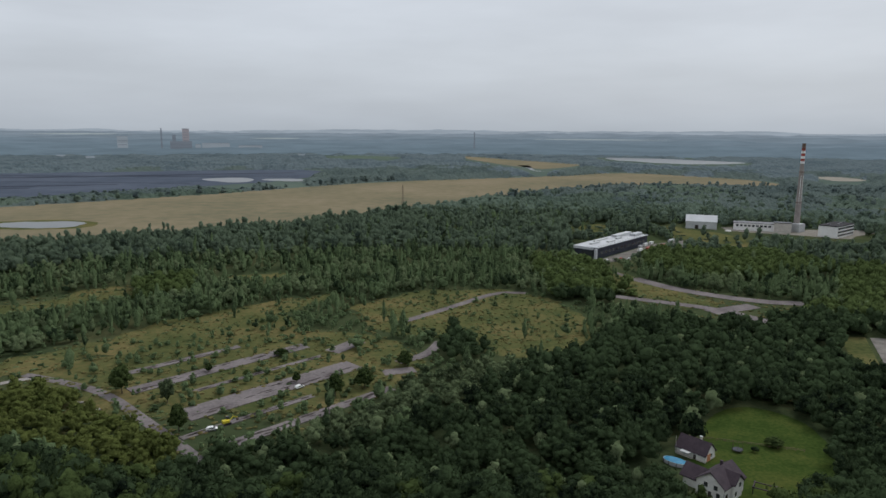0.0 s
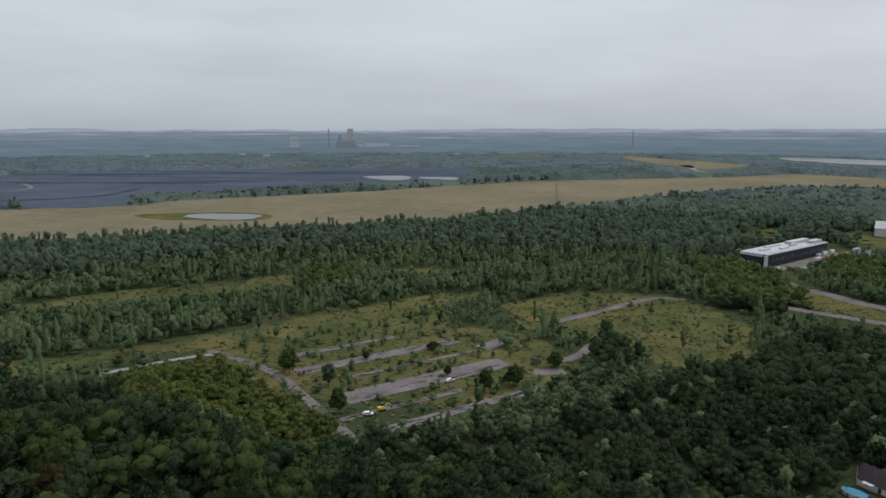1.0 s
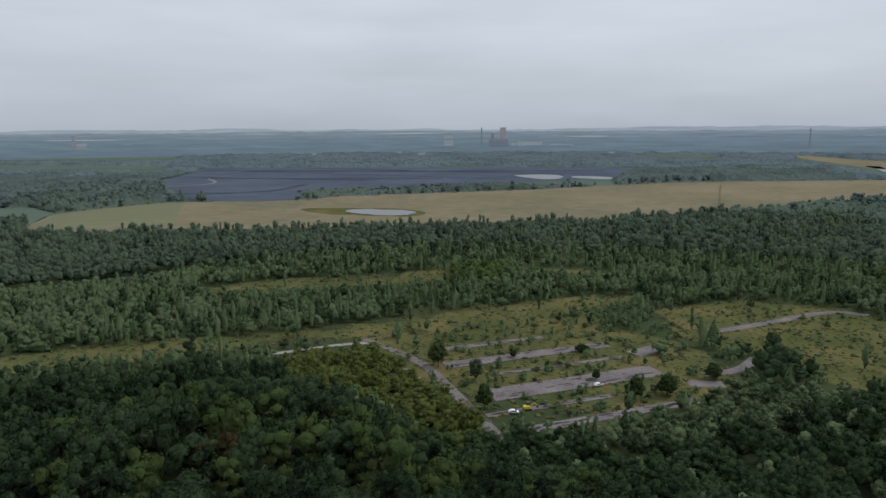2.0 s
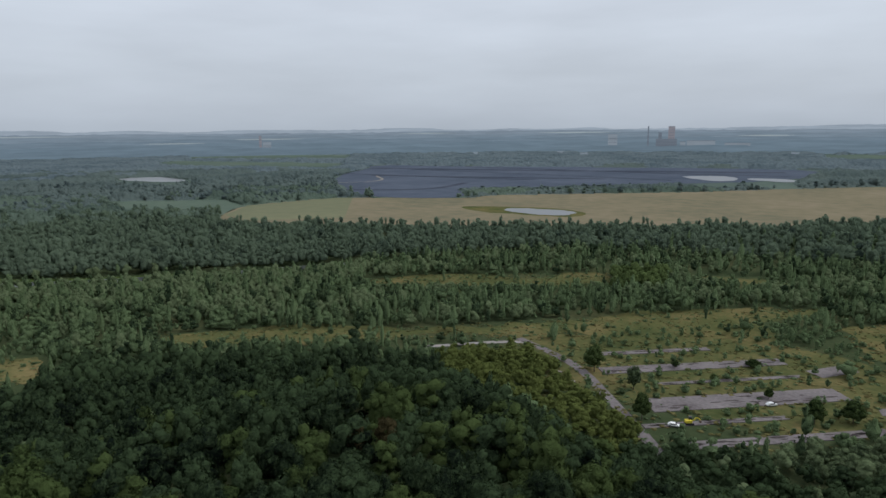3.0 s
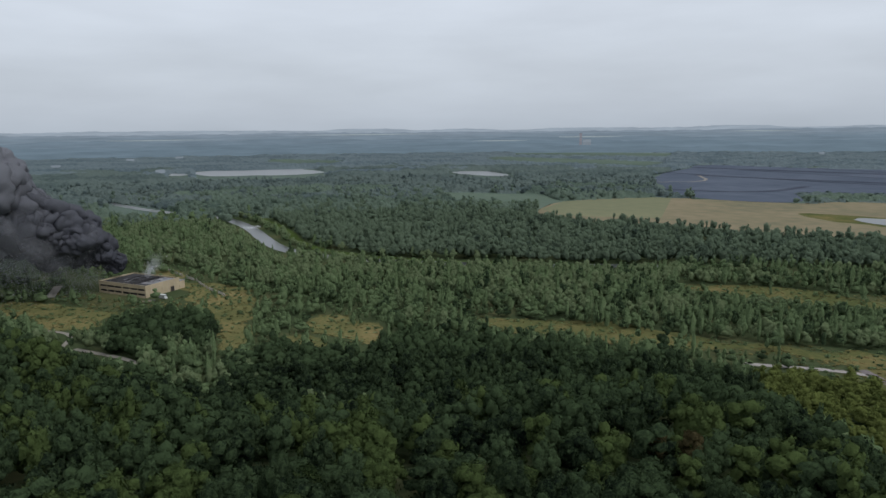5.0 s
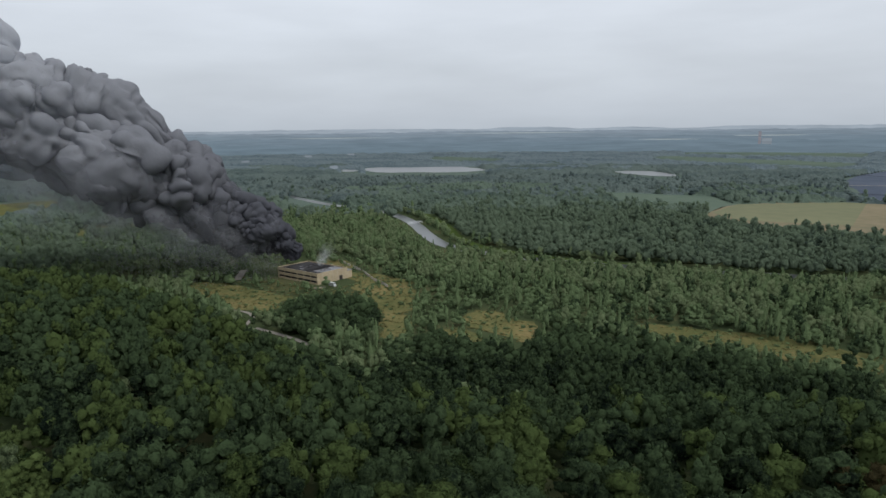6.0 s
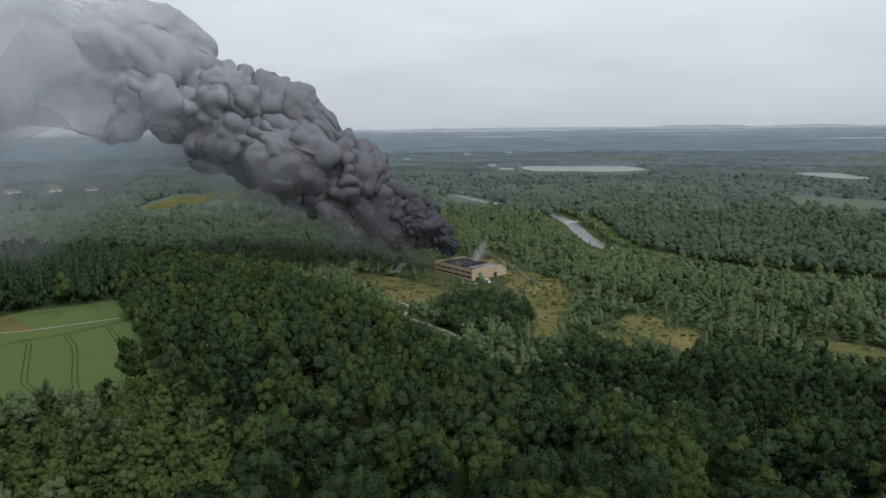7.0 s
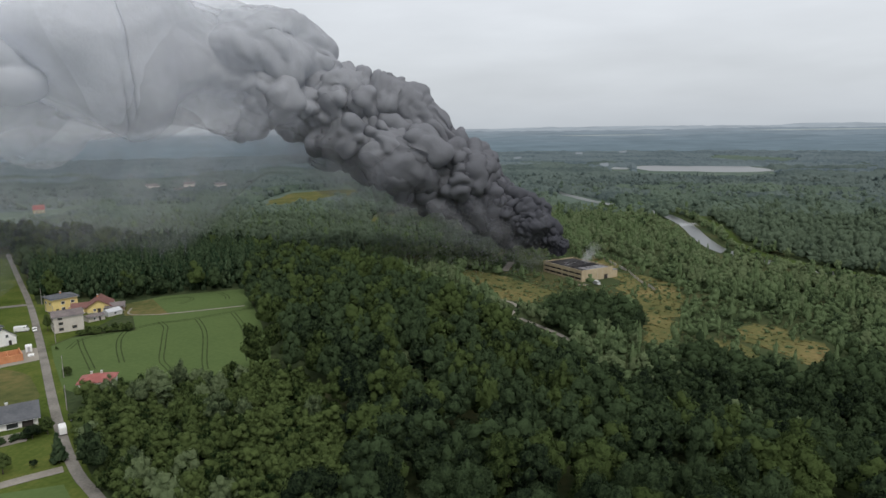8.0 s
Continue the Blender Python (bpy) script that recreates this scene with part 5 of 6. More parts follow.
def house(name, label, at_, turn_, L, W, eave, rise, wall, roof, windows=(), doors=(), hip=False, chimney=(), over=0.5, category="house", frame_mat=WHITE_PAINT):
    ob = thing(name, label, category, at_, turn_)
    if hip:
        part("wall", boxed(0, 0, -0.4, L, W, eave + 0.4), wall, ob)
        part("roof", hip_roof(L, W, eave, rise, over), roof, ob)
    else:
        part("wall", gable_wall(L, W, eave, rise), wall, ob)
        part("roof", gable_roof(L, W, eave, rise, over), roof, ob)
    part("plinth", boxed(0, 0, -0.4, L + 0.12, W + 0.12, 0.75), GREY_RENDER, ob)
    for w in windows:
        window(ob, *w, L, W, frame_mat)
    for side, u, w, h in doors:
        x, y, t_ = {"S": (u, -W / 2, 0), "N": (u, W / 2, 0), "E": (L / 2, u, 90), "W": (-L / 2, u, 90)}[side]
        part("door", boxed(x, y, 0.1, w, 0.18, h, t_, 0.02), DARK_FRAME, ob)
    for x, y, top in chimney:
        c = part("chimney", boxed(x, y, eave, 0.7, 0.7, top - eave, 0, 0.03), BRICK if wall is not WHITE else GREY_RENDER, ob)
        part("cap", boxed(x, y, top, 0.9, 0.9, 0.12), GREY_SHEET, c)
    for s in (-1, 1):
        part("gutter", boxed(0, s * (W / 2 + over), eave - 0.12 - (0 if hip else rise * over / (W / 2)), L + 2 * over, 0.14, 0.12), GREY_SHEET, ob)
    return ob


def between(a, b, depth, z):
    """Middle and turn of a house whose front runs from a to b and which reaches back by depth."""
    a, b = Vector(a), Vector(b)
    d = (b - a).normalized()
    c = (a + b) / 2 + Vector((-d.y, d.x)) * depth / 2
    return (c.x, c.y, z), math.degrees(math.atan2(d.y, d.x)), (b - a).length


# the white house in the wood
wh = thing("white_house", "white rendered house with a dark brown cross-gabled roof", "house", (89.2, 204.2, 0.3), 40)
part("wall", gable_wall(12.5, 9.5, 5.0, 3.6), WHITE, wh)
wh_roof = gable_roof(12.5, 9.5, 5.0, 3.6, 0.6)
part("roof", wh_roof, TILE_BROWN, wh)
part("plinth", boxed(0, 0, -0.5, 12.6, 9.6, 0.8), GREY_RENDER, wh)
cross = gable_wall(5.0, 5.6, 5.4, 2.4)
bmesh.ops.transform(cross, matrix=pose(0.6, -3.2, 0, 0, 0, 90), verts=cross.verts)
part("cross_wall", cross, WHITE, wh)
cross = gable_roof(5.4, 5.6, 5.4, 2.5, 0.5)
bmesh.ops.transform(cross, matrix=pose(0.6, -3.2, 0.05, 0, 0, 90), verts=cross.verts)
part("cross_roof", cross, TILE_BROWN, wh)
for side, u, z, w, h in (("W", -1.9, 3.3, 1.1, 1.3), ("W", 1.5, 3.3, 1.1, 1.3), ("W", 2.4, 0.9, 1.2, 1.4), ("W", -2.8, 0.9, 1.0, 1.4), ("S", 4.6, 1.0, 1.1, 1.4), ("S", -4.6, 1.0, 1.1, 1.4)):
    window(wh, side, u, z, w, h, 12.5, 9.5, DARK_FRAME)
for u, z in ((-0.6, 1.0), (1.8, 3.5)):
    ob = part("window", boxed(u, -5.72, z, 1.2, 0.14, 1.5, 0, 0.02), DARK_FRAME, wh)
    part("pane", boxed(u, -5.76, z + 0.1, 1.0, 0.14, 1.3), GLASS, ob)
part("chimney", boxed(2.5, 1.2, 6.5, 0.8, 0.8, 3.0, 0, 0.03), TILE_BROWN, wh)
part("downpipe", tubed(-6.3, -4.8, 0, 0.07, 0.07, 5.0, 8), DARK_FRAME, wh)
part("door", boxed(-6.3, 0, 0.1, 0.2, 1.1, 2.1), DARK_FRAME, wh)
wing = gable_wall(7, 7, 3.0, 2.8)
bmesh.ops.transform(wing, matrix=pose(-0.5, 7.2, 0, 0, 0, 90), verts=wing.verts)
part("wing_wall", wing, WHITE, wh)
wing = gable_roof(8, 7, 3.0, 2.9, 0.6)
bmesh.ops.transform(wing, matrix=pose(-0.5, 7.2, 0.04, 0, 0, 90), verts=wing.verts)
part("wing_roof", wing, TILE_BROWN, wh)

oh = house("old_cottage", "old white cottage with a sagging dark brown roof", (90.5, 229.5, 0.3), -48, 11, 7, 2.8, 3.4, WHITE, TILE_BROWN, (("S", -2.5, 0.9, 1.0, 1.1), ("E", 0.8, 1.0, 1.0, 1.2)), (("S", 1.6, 1.0, 2.0),), chimney=((1.5, 0.6, 7.4),))
part("porch_roof", boxed(-1.5, -4.6, 2.3, 3.4, 2.4, 0.14), GREY_SHEET, oh)
part("wall_patch", boxed(5.53, -1.0, 0.0, 0.12, 2.4, 2.6), BRICK, oh, "bare brick patch")
part("pole", tubed(-5.6, -3.9, 0, 0.07, 0.05, 6.5, 8), WHITE_PAINT, oh)
pool = thing("swimming_pool", "oval above-ground pool with blue water and pale wall", "pool", (81, 222.8, 0.3), -40)
bm = tubed(0, 0, 0, 3.0, 3.0, 1.25, 28)
bmesh.ops.scale(bm, verts=bm.verts, vec=(1.45, 0.8, 1))
part("wall", bm, PALE_ROOF, pool)
bm = tubed(0, 0, 1.26, 2.85, 2.85, 0.04, 28)
bmesh.ops.scale(bm, verts=bm.verts, vec=(1.45, 0.8, 1))
part("water", bm, BLUE_WATER, pool, "clear blue water")
for k in range(10):
    a = 2 * math.pi * k / 10
    part("upright", boxed(4.42 * math.cos(a), 2.47 * math.sin(a), 0, 0.2, 0.2, 1.3, math.degrees(a)), DARK_FRAME, pool)
pen = thing("garden_pergola", "dark brown timber pergola frame on the lawn", "pergola", (103, 202.5, 0.3), -32)
for x in (-3.2, 3.2):
    for y in (-2, 2):
        part("post", boxed(x, y, 0, 0.22, 0.22, 2.3, bevel=0.02), TILE_BROWN, pen)
for y in (-2, 2):
    part("beam", boxed(0, y, 2.3, 7.2, 0.3, 0.3, bevel=0.02), TILE_BROWN, pen)
for x in (-3.2, 3.2):
    part("beam", boxed(x, 0, 2.6, 0.3, 4.6, 0.25, bevel=0.02), TILE_BROWN, pen)
tr = thing("trampoline", "dark netted garden trampoline on the lawn", "trampoline", (107, 232.5, 0.3))
part("mat", tubed(0, 0, 0.75, 1.9, 1.9, 0.08, 20), DARK_PAINT, tr)
for k in range(6):
    a = math.pi * k / 3
    part("pole", tubed(1.9 * math.cos(a), 1.9 * math.sin(a), 0, 0.05, 0.05, 2.5, 8), STEEL, tr)
hedge_line = thing("garden_fence", "low dark garden fence across the lawn", "fence", (96, 243, 0.3), -17)
for k in range(14):
    part("post", boxed(-2 + k * 3.0, 0, 0, 0.12, 0.12, 1.1), WOOD, hedge_line)
for z in (0.45, 0.95):
    part("rail", boxed(17.5, 0, z, 39, 0.06, 0.12), WOOD, hedge_line)

# the new hall with its yard
c_hall = Vector((138.6, 612)) + Vector((69.7, 83.5)) / 2 + Vector((-0.77, 0.64)) * 12
hall = thing("industrial_hall", "long new hall with dark cladding and pale flat roof", "hall", (c_hall.x, c_hall.y, 0), 50.1)
HL, HW, HH = 108, 24, 10.5
part("wall", boxed(0, 0, -0.3, HL, HW, HH), DARK_CLAD, hall)
part("roof", boxed(0, 0, HH - 0.3, HL + 1.2, HW + 1.2, 0.8, bevel=0.1), PALE_ROOF, hall)
part("parapet", boxed(-HL / 2 - 1.2, 2, HH - 2.0, 1.4, HW - 4, 2.2), PALE_ROOF, hall, "pale front fascia")
part("entrance", boxed(-HL / 2 - 0.6, -2, 0, 1.5, 12, 7.0), GLASS, hall, "glazed entrance front")
part("portal", boxed(-HL / 2 - 1.5, -HW / 2 + 1.0, 0, 3.0, 2.0, 9.8), PALE_ROOF, hall)
for x, y, sx, sy, sz in ((30, 5, 34, 6, 2.4), (42, -5, 18, 6, 2.6), (-12, 7, 26, 2.5, 1.2), (-14, -5, 14, 3, 1.4), (8, -2, 10, 3, 1.6), (-34, 2, 16, 3, 1.2)):
    part("roof_light" if sz < 2 else "roof_plant", boxed(x, y, HH + 0.5, sx, sy, sz, bevel=0.25), GREY_SHEET if sz < 2 else PALE_ROOF, hall)
for k in range(12):
    part("window", boxed(-46 + k * 8.2, -HW / 2 - 0.05, 4.0, 5.5, 0.2, 2.6), GLASS, hall)
for k in range(24):
    part("cladding_rib", boxed(-52 + k * 4.5, -HW / 2 - 0.04, 7.2, 0.25, 0.16, 5.2), DARK_FRAME, hall)
Z_HALLYARD = [(128, 598), (160, 603), (205, 640), (250, 690), (262, 730), (215, 700), (140, 610)]
sheet("hall_yard", Z_HALLYARD, 0.25, ASPHALT, "grey asphalt yard beside the new hall", "yard")


def car(label, at_, turn_, mat, L=4.4, W=1.8, H=1.5, van=False, name="car", group="parked cars"):
    ob = thing(name, label, "van" if van else "car", at_, turn_, group)
    bm = bmesh.new()
    if van:
        prof = [(-L / 2, 0.35), (L / 2, 0.35), (L / 2, 1.1), (L / 2 - 0.35, 1.25), (L / 2 - 1.0, H), (-L / 2, H)]
    else:
        prof = [(-L / 2, 0.35), (L / 2, 0.35), (L / 2, 0.75), (L / 2 - 1.1, 0.92), (L / 2 - 1.75, H), (-L / 2 + 0.85, H), (-L / 2 + 0.15, 0.95), (-L / 2, 0.85)]
    prism(bm, prof, -W / 2, W / 2)
    bmesh.ops.bevel(bm, geom=list(bm.edges), offset=0.07, segments=2, affect="EDGES")
    body = part("body", bm, mat, ob)
    x0 = L / 2 - (0.72 if van else 1.42)
    part("windscreen", boxed(x0, 0, H - 0.62, 0.5 if van else 0.75, W - 0.22, 0.5), GLASS, body)
    for s in (-1, 1):
        part("side_window", boxed(L / 2 - 1.5 if van else -0.1, s * W / 2, H - 0.52, 0.8 if van else 1.9, 0.05, 0.36), GLASS, body)
        part("headlight", boxed(L / 2, s * (W / 2 - 0.3), 0.62, 0.1, 0.35, 0.18), GREY_SHEET, body)
        for x in (-L / 2 + 0.8, L / 2 - 0.85):
            wheel = part("wheel", tubed(0, 0, -0.11, 0.34, 0.34, 0.22, 14, pose(x, s * (W / 2 - 0.08), 0.34, 90)), RUBBER, ob)
            part("rim", tubed(0, 0, -0.12, 0.2, 0.2, 0.24, 10, pose(x, s * (W / 2 - 0.08), 0.34, 90)), GREY_SHEET, wheel)
    return ob


for k, (x, y) in enumerate(((140, 608), (146, 606), (153.5, 607), (161, 614), (168, 613), (175, 622), (181, 632), (186, 628))):
    car("white car parked before the new hall" if k % 3 else "red car parked before the new hall", (x, y, 0.26), 50 + 8 * (k % 3), WHITE_PAINT if k % 3 else RED_PAINT)
for k, (x, y, t_, mat, l) in enumerate(((202, 666, 50, RED_PAINT, 12), (209, 668, 48, RED_PAINT, 12), (217, 677, 52, RED_PAINT, 12), (224, 688, 40, RED_PAINT, 12), (231, 691, 55, CREAM, 8), (190, 655, 40, WHITE_PAINT, 6), (205, 690, 50, WHITE_PAINT, 8), (196, 676, 50, GREY_SHEET, 6), (214, 700, 50, WHITE_PAINT, 6), (240, 716, 50, GREY_SHEET, 12))):
    ob = thing("container", "red shipping container in the hall yard" if mat is RED_PAINT else "pale container in the hall yard", "container", (x, y, 0.25), t_, "containers in the yard")
    part("box", boxed(0, 0, 0.15, l, 2.5, 2.6, bevel=0.05), mat, ob)
    for s in (-1, 1):
        part("door", boxed(l / 2, s * 0.6, 0.3, 0.08, 1.1, 2.3), mat, ob)
    for j in range(int(l)):
        part("rib", boxed(-l / 2 + 0.5 + j, 0, 0.2, 0.25, 2.58, 2.45), mat, ob)

# the old works: shed, boiler house, chimney stack, office block
(p, t_, l) = between((295.6, 820.7), (321.4, 811), 30, 0)
shed = house("storage_shed", "grey sheet-metal storage shed with a pale gabled roof", p, t_, l + 8, 26, 9, 6.5, GREY_SHEET, PALE_ROOF, (), (("S", -5, 4, 4.5), ("E", 0, 5, 5)), over=0.4, category="shed")
stack = thing("chimney_stack", "tall factory chimney with red and white bands on top", "chimney", (416, 801, 0))
SH = 103.5
for k, (z0, z1, mat) in enumerate(((0, 36, CHIM_BRICK), (36, 72, CHIM_BRICK), (72, 80, CHIM_BRICK), (80, 83, WHITE_PAINT), (83, 86, RED_PAINT), (86, 89, WHITE_PAINT), (89, 92, RED_PAINT), (92, 95, WHITE_PAINT), (95, 98.5, RED_PAINT), (98.5, SH, STEEL))):
    r0, r1 = 3.5 - 1.6 * z0 / SH, 3.5 - 1.6 * z1 / SH
    part("shaft" if k < 3 else "band", tubed(0, 0, z0, r0, r1, z1 - z0, 24), mat, stack)
for z in (34, 70, 97):
    part("gallery", tubed(0, 0, z, 4.2 - 1.6 * z / SH, 4.2 - 1.6 * z / SH, 0.8, 24), STEEL, stack)
for s in (-1, 1):
    part("flue_stripe", boxed(s * 1.3, -2.3, 4, 0.45, 0.6, 62), WHITE, stack, "pale vertical duct")
part("base", boxed(0, -3, 0, 11, 11, 10, 28, 0.1), GREY_SHEET, stack, "square pale blue-grey base")
bh = thing("boiler_house", "long low pale works building with broken windows", "works", (378, 808, 0), -22)
part("wall", boxed(0, 0, -0.3, 62, 16, 9), WHITE, bh)
part("roof", boxed(0, 0, 8.7, 63, 17, 0.7), ASHEN, bh)
part("annex", boxed(22, -6, -0.3, 18, 12, 11.5), GREY_RENDER, bh)
part("annex_roof", boxed(22, -6, 11.2, 19, 13, 0.5), TILE_GREY, bh)
for k in range(9):
    window(bh, "S", -27 + k * 4.4, 4.8, 2.6, 2.0, 62, 16, DARK_FRAME)
(p, t_, l) = between((420.8, 762.1), (434.2, 746.4), 46, 0)
ofb = thing("office_block", "pale three-storey office block with dark window bands", "office", p, t_)
part("wall", boxed(0, 0, -0.3, l, 46, 13.0), WHITE, ofb)
part("roof", boxed(0, 0, 12.7, l + 0.8, 46.8, 0.8), CHAR, ofb, "black bitumen roof")
for k in range(4):
    part("roof_hatch", boxed(R1.uniform(-5, 5), -17 + k * 11, 13.5, 3, 2.2, 1.4), ASHEN, ofb)
for z in (2.0, 5.8, 9.6):
    for k in range(9):
        y = -20.4 + k * 5.1
        w_ = part("window", boxed(l / 2, y, z, 0.2, 4.4, 1.9), DARK_FRAME, ofb)
        part("pane", boxed(l / 2 + 0.02, y, z + 0.1, 0.22, 4.1, 1.7), GLASS, w_)
        part("sill", boxed(l / 2 + 0.1, y, z - 0.1, 0.34, 4.6, 0.1), GREY_SHEET, w_)
Z_WORKS = [(335, 800), (340, 840), (420, 815), (495, 810), (520, 830), (530, 800), (470, 770), (440, 735), (400, 770)]
sheet("works_yard", rounded(Z_WORKS, R1, 0.02, 1), 0.2, GRAVEL, "pale gravel yard of the old works", "yard")
for k, (x, y) in enumerate(((236, 545), (256, 541), (262, 499), (224, 526), (300, 590), (270, 503), (320, 640), (285, 575), (245, 560), (335, 800), (345, 808), (355, 815), (310, 620), (352, 800))):
    ob = thing("rubble_heap", "pale heap of dumped rubble among the bushes", "rubble", (x, y, 0), float(R1.uniform(0, 180)), "rubble heaps")
    bm = bmesh.new()
    bmesh.ops.create_icosphere(bm, subdivisions=2, radius=1)
    for v in bm.verts:
        v.co = Vector((v.co.x * 3.4, v.co.y * 2.2, max(-0.1, v.co.z) * 1.6)) * (1 + 0.35 * noise.noise(v.co * 2 + Vector((k, 0, 0))))
    part("heap", bm, PALE_CONCRETE if k % 3 else WHITE, ob)

# on the slabs
car("white car parked on the concrete slab", (-66, 291.4, 0.3), 48, WHITE_PAINT)
car("white car parked beside the access road", (-90.5, 247, 0.3), 20, WHITE_PAINT)
ex = thing("excavator", "small yellow excavator standing beside the slab", "excavator", (-86.5, 252.6, 0.2), 40)
for s in (-1, 1):
    part("crawler", boxed(0, s * 0.95, 0, 3.2, 0.5, 0.75, bevel=0.15), RUBBER, ex)
part("body", boxed(-0.4, 0, 0.8, 2.6, 2.0, 1.1, bevel=0.12), YELLOW_PAINT, ex)
part("cab", boxed(0.5, 0.5, 1.9, 1.3, 0.95, 1.1, bevel=0.08), GLASS, ex)
part("boom", prism(bmesh.new(), [(0.8, 1.5), (2.6, 3.2), (4.2, 2.2), (4.1, 1.9), (2.6, 2.8), (1.1, 1.4)], -0.7, -0.4), YELLOW_PAINT, ex)
part("bucket", boxed(4.2, -0.55, 0.9, 0.8, 0.9, 0.9, bevel=0.1), STEEL, ex)

# the burning building
(p, t_, l) = between((-548.5, -30.5), (-512.3, 0), 31, 0)
bb = thing("burning_building", "burning two-storey cream panel building with charred roof", "building", p, t_)
BL, BW, BH = l, 31.0, 10.2
for x, y, sx, sy in ((0, -BW / 2 + 0.2, BL, 0.4), (0, BW / 2 - 0.2, BL, 0.4), (-BL / 2 + 0.2, 0, 0.4, BW - 0.8), (BL / 2 - 0.2, 0, 0.4, BW - 0.8)):
    for z, h in ((-0.3, 1.6), (2.9, 2.0), (6.3, 2.5)) if sy == 0.4 else ((-0.3, 9.1),):
        part("wall", boxed(x, y, z, sx, sy, h), CREAM, bb)
part("floor_slab", boxed(0, 0, 3.4, BL - 0.9, BW - 0.9, 0.3), CONCRETE, bb)
part("roof", boxed(0, 0, 7.6, BL - 0.9, BW - 0.9, 0.35), CHAR, bb, "black burnt roof")
part("roof_patch", boxed(BL / 2 - 7, 3, 7.96, 13, BW - 9, 0.12), ASHEN, bb, "ash-grey unburnt roof edge")
part("inner_wall", boxed(BL / 2 - 14, -2, 7.9, 0.5, BW - 8, 2.0), CHAR, bb)
for k in range(7):  # piers between the broken windows
    for z, h in ((1.3, 1.6), (4.9, 1.4)):
        part("pier", boxed(-BL / 2 + 0.5 + k * (BL - 1) / 6, -BW / 2 + 0.25, z, 0.4 if k % 3 else 1.2, 0.36, h), CREAM, bb)
# dark boards just behind the rows of openings
for z in (1.3, 4.9):
    part("window_band", boxed(0, -BW / 2 + 0.9, z, BL - 1, 0.1, 1.7), CHAR, bb, "dark panel behind the window openings")
for k in range(5):
    part("panel_joint", boxed(BL / 2 + 0.01, -BW / 2 + 5.2 * (k + 1), 0, 0.05, 0.12, 8.6), GREY_RENDER, bb)
part("annex", boxed(BL / 2 - 6, BW / 2 + 2.6, -0.3, 11.5, 5, 6.2), CREAM, bb)
part("annex_roof", boxed(BL / 2 - 6, BW / 2 + 2.6, 5.9, 12, 5.4, 0.3), ASHEN, bb)
part("gate", boxed(BL / 2 + 0.02, 8.5, 0, 0.1, 3.4, 3.6), DARK_FRAME, bb)
for k in range(26):  # fallen roof beams
    bm = boxed(0, 0, 0, R1.uniform(3, 8), 0.35, 0.3)
    bmesh.ops.transform(bm, matrix=pose(R1.uniform(-8, BL / 2 - 4), R1.uniform(-11, 11), 8.2 + R1.uniform(0, 0.8), R1.uniform(-14, 14), R1.uniform(-14, 14), R1.uniform(0, 180)), verts=bm.verts)
    part("fallen_beam", bm, CHAR if k % 3 else ASHEN, bb)
car("grey and white truck before the burning building", (-505, 11, 0.15), 35, GREY_SHEET, 6.5, 2.4, 2.9, True, "truck", "")
for k in range(5):
    ob = thing("rubble_heap", "heap of broken cream panels by the burning building", "rubble", (-496 - R1.uniform(0, 8), -5 + k * 2.1, 0), float(R1.uniform(0, 90)), "rubble heaps")
    part("slab", boxed(0, 0, 0, R1.uniform(2, 5), R1.uniform(1, 2), 0.6, bevel=0.05), CREAM if k % 2 else PALE_CONCRETE, ob)
wall_line = [(-690, -4), (-662.8, 3.8), (-628, 13.6), (-598.5, 22.5), (-575, 30), (-554.3, 37.2), (-535, 40), (-517.8, 43), (-491, 51.5)]
fence = thing("panel_fence", "broken pale concrete panel fence behind the building", "fence", (0, 0, 0))
for a, b in zip(wall_line, wall_line[1:]):
    a, b = Vector(a), Vector(b)
    d = b - a
    for j in range(int(d.length / 3)):
        if R1.uniform() < 0.25:
            continue
        q = a + d * ((j + 0.5) * 3 / d.length)
        ang = math.degrees(math.atan2(d.y, d.x))
        part("panel", boxed(q.x, q.y, 0, 2.8, 0.12, 2.4 * R1.uniform(0.7, 1.0), ang), GREY_RENDER, fence)
        part("post", boxed(q.x - d.x / d.length * 1.5, q.y - d.y / d.length * 1.5, 0, 0.2, 0.2, 2.2, ang), PALE_CONCRETE, fence)

# the village on the plateau
(p, t_, l) = between((-254.2, -234.1), (-263.2, -226), 10, PZ)
house("grey_house", "grey rendered two-storey house with a brown-grey roof", p, t_, l, 10, 7.4, 1.7, GREY_RENDER, TILE_OLD,
      [("W", -2.5, z, 1.5, 1.0) for z in (1.0, 3.5, 5.8)] + [("S", -3.2, z, 1.7, 1.1) for z in (1.0, 3.6)] + [("S", -3.4, 6.0, 1.7, 0.8), ("S", 2.2, 1.3, 1.8, 1.1)], (("E", 1, 1.0, 2.0),), chimney=((1.5, 0.5, 10.0),), frame_mat=WOOD)
(p, t_, l) = between((-284, -260.6), (-294.6, -254.6), 10, PZ)
house("yellow_house", "yellow two-storey house with a low slate-grey hipped roof", p, t_, l, 10, 7.2, 1.8, YELLOW, TILE_GREY,
      [("S", u, z, 1.6, 1.2) for u in (-1.0, 3.6) for z in (1.2, 4.2)] + [("W", u, 4.2, 1.4, 1.2) for u in (-2.5, 2.5)], (("S", -3.8, 1.1, 2.1),), hip=True, chimney=((0, 0, 9.8),), over=0.9)
(p, t_, l) = between((-287.2, -243.5), (-293, -234.5), 13, PZ)
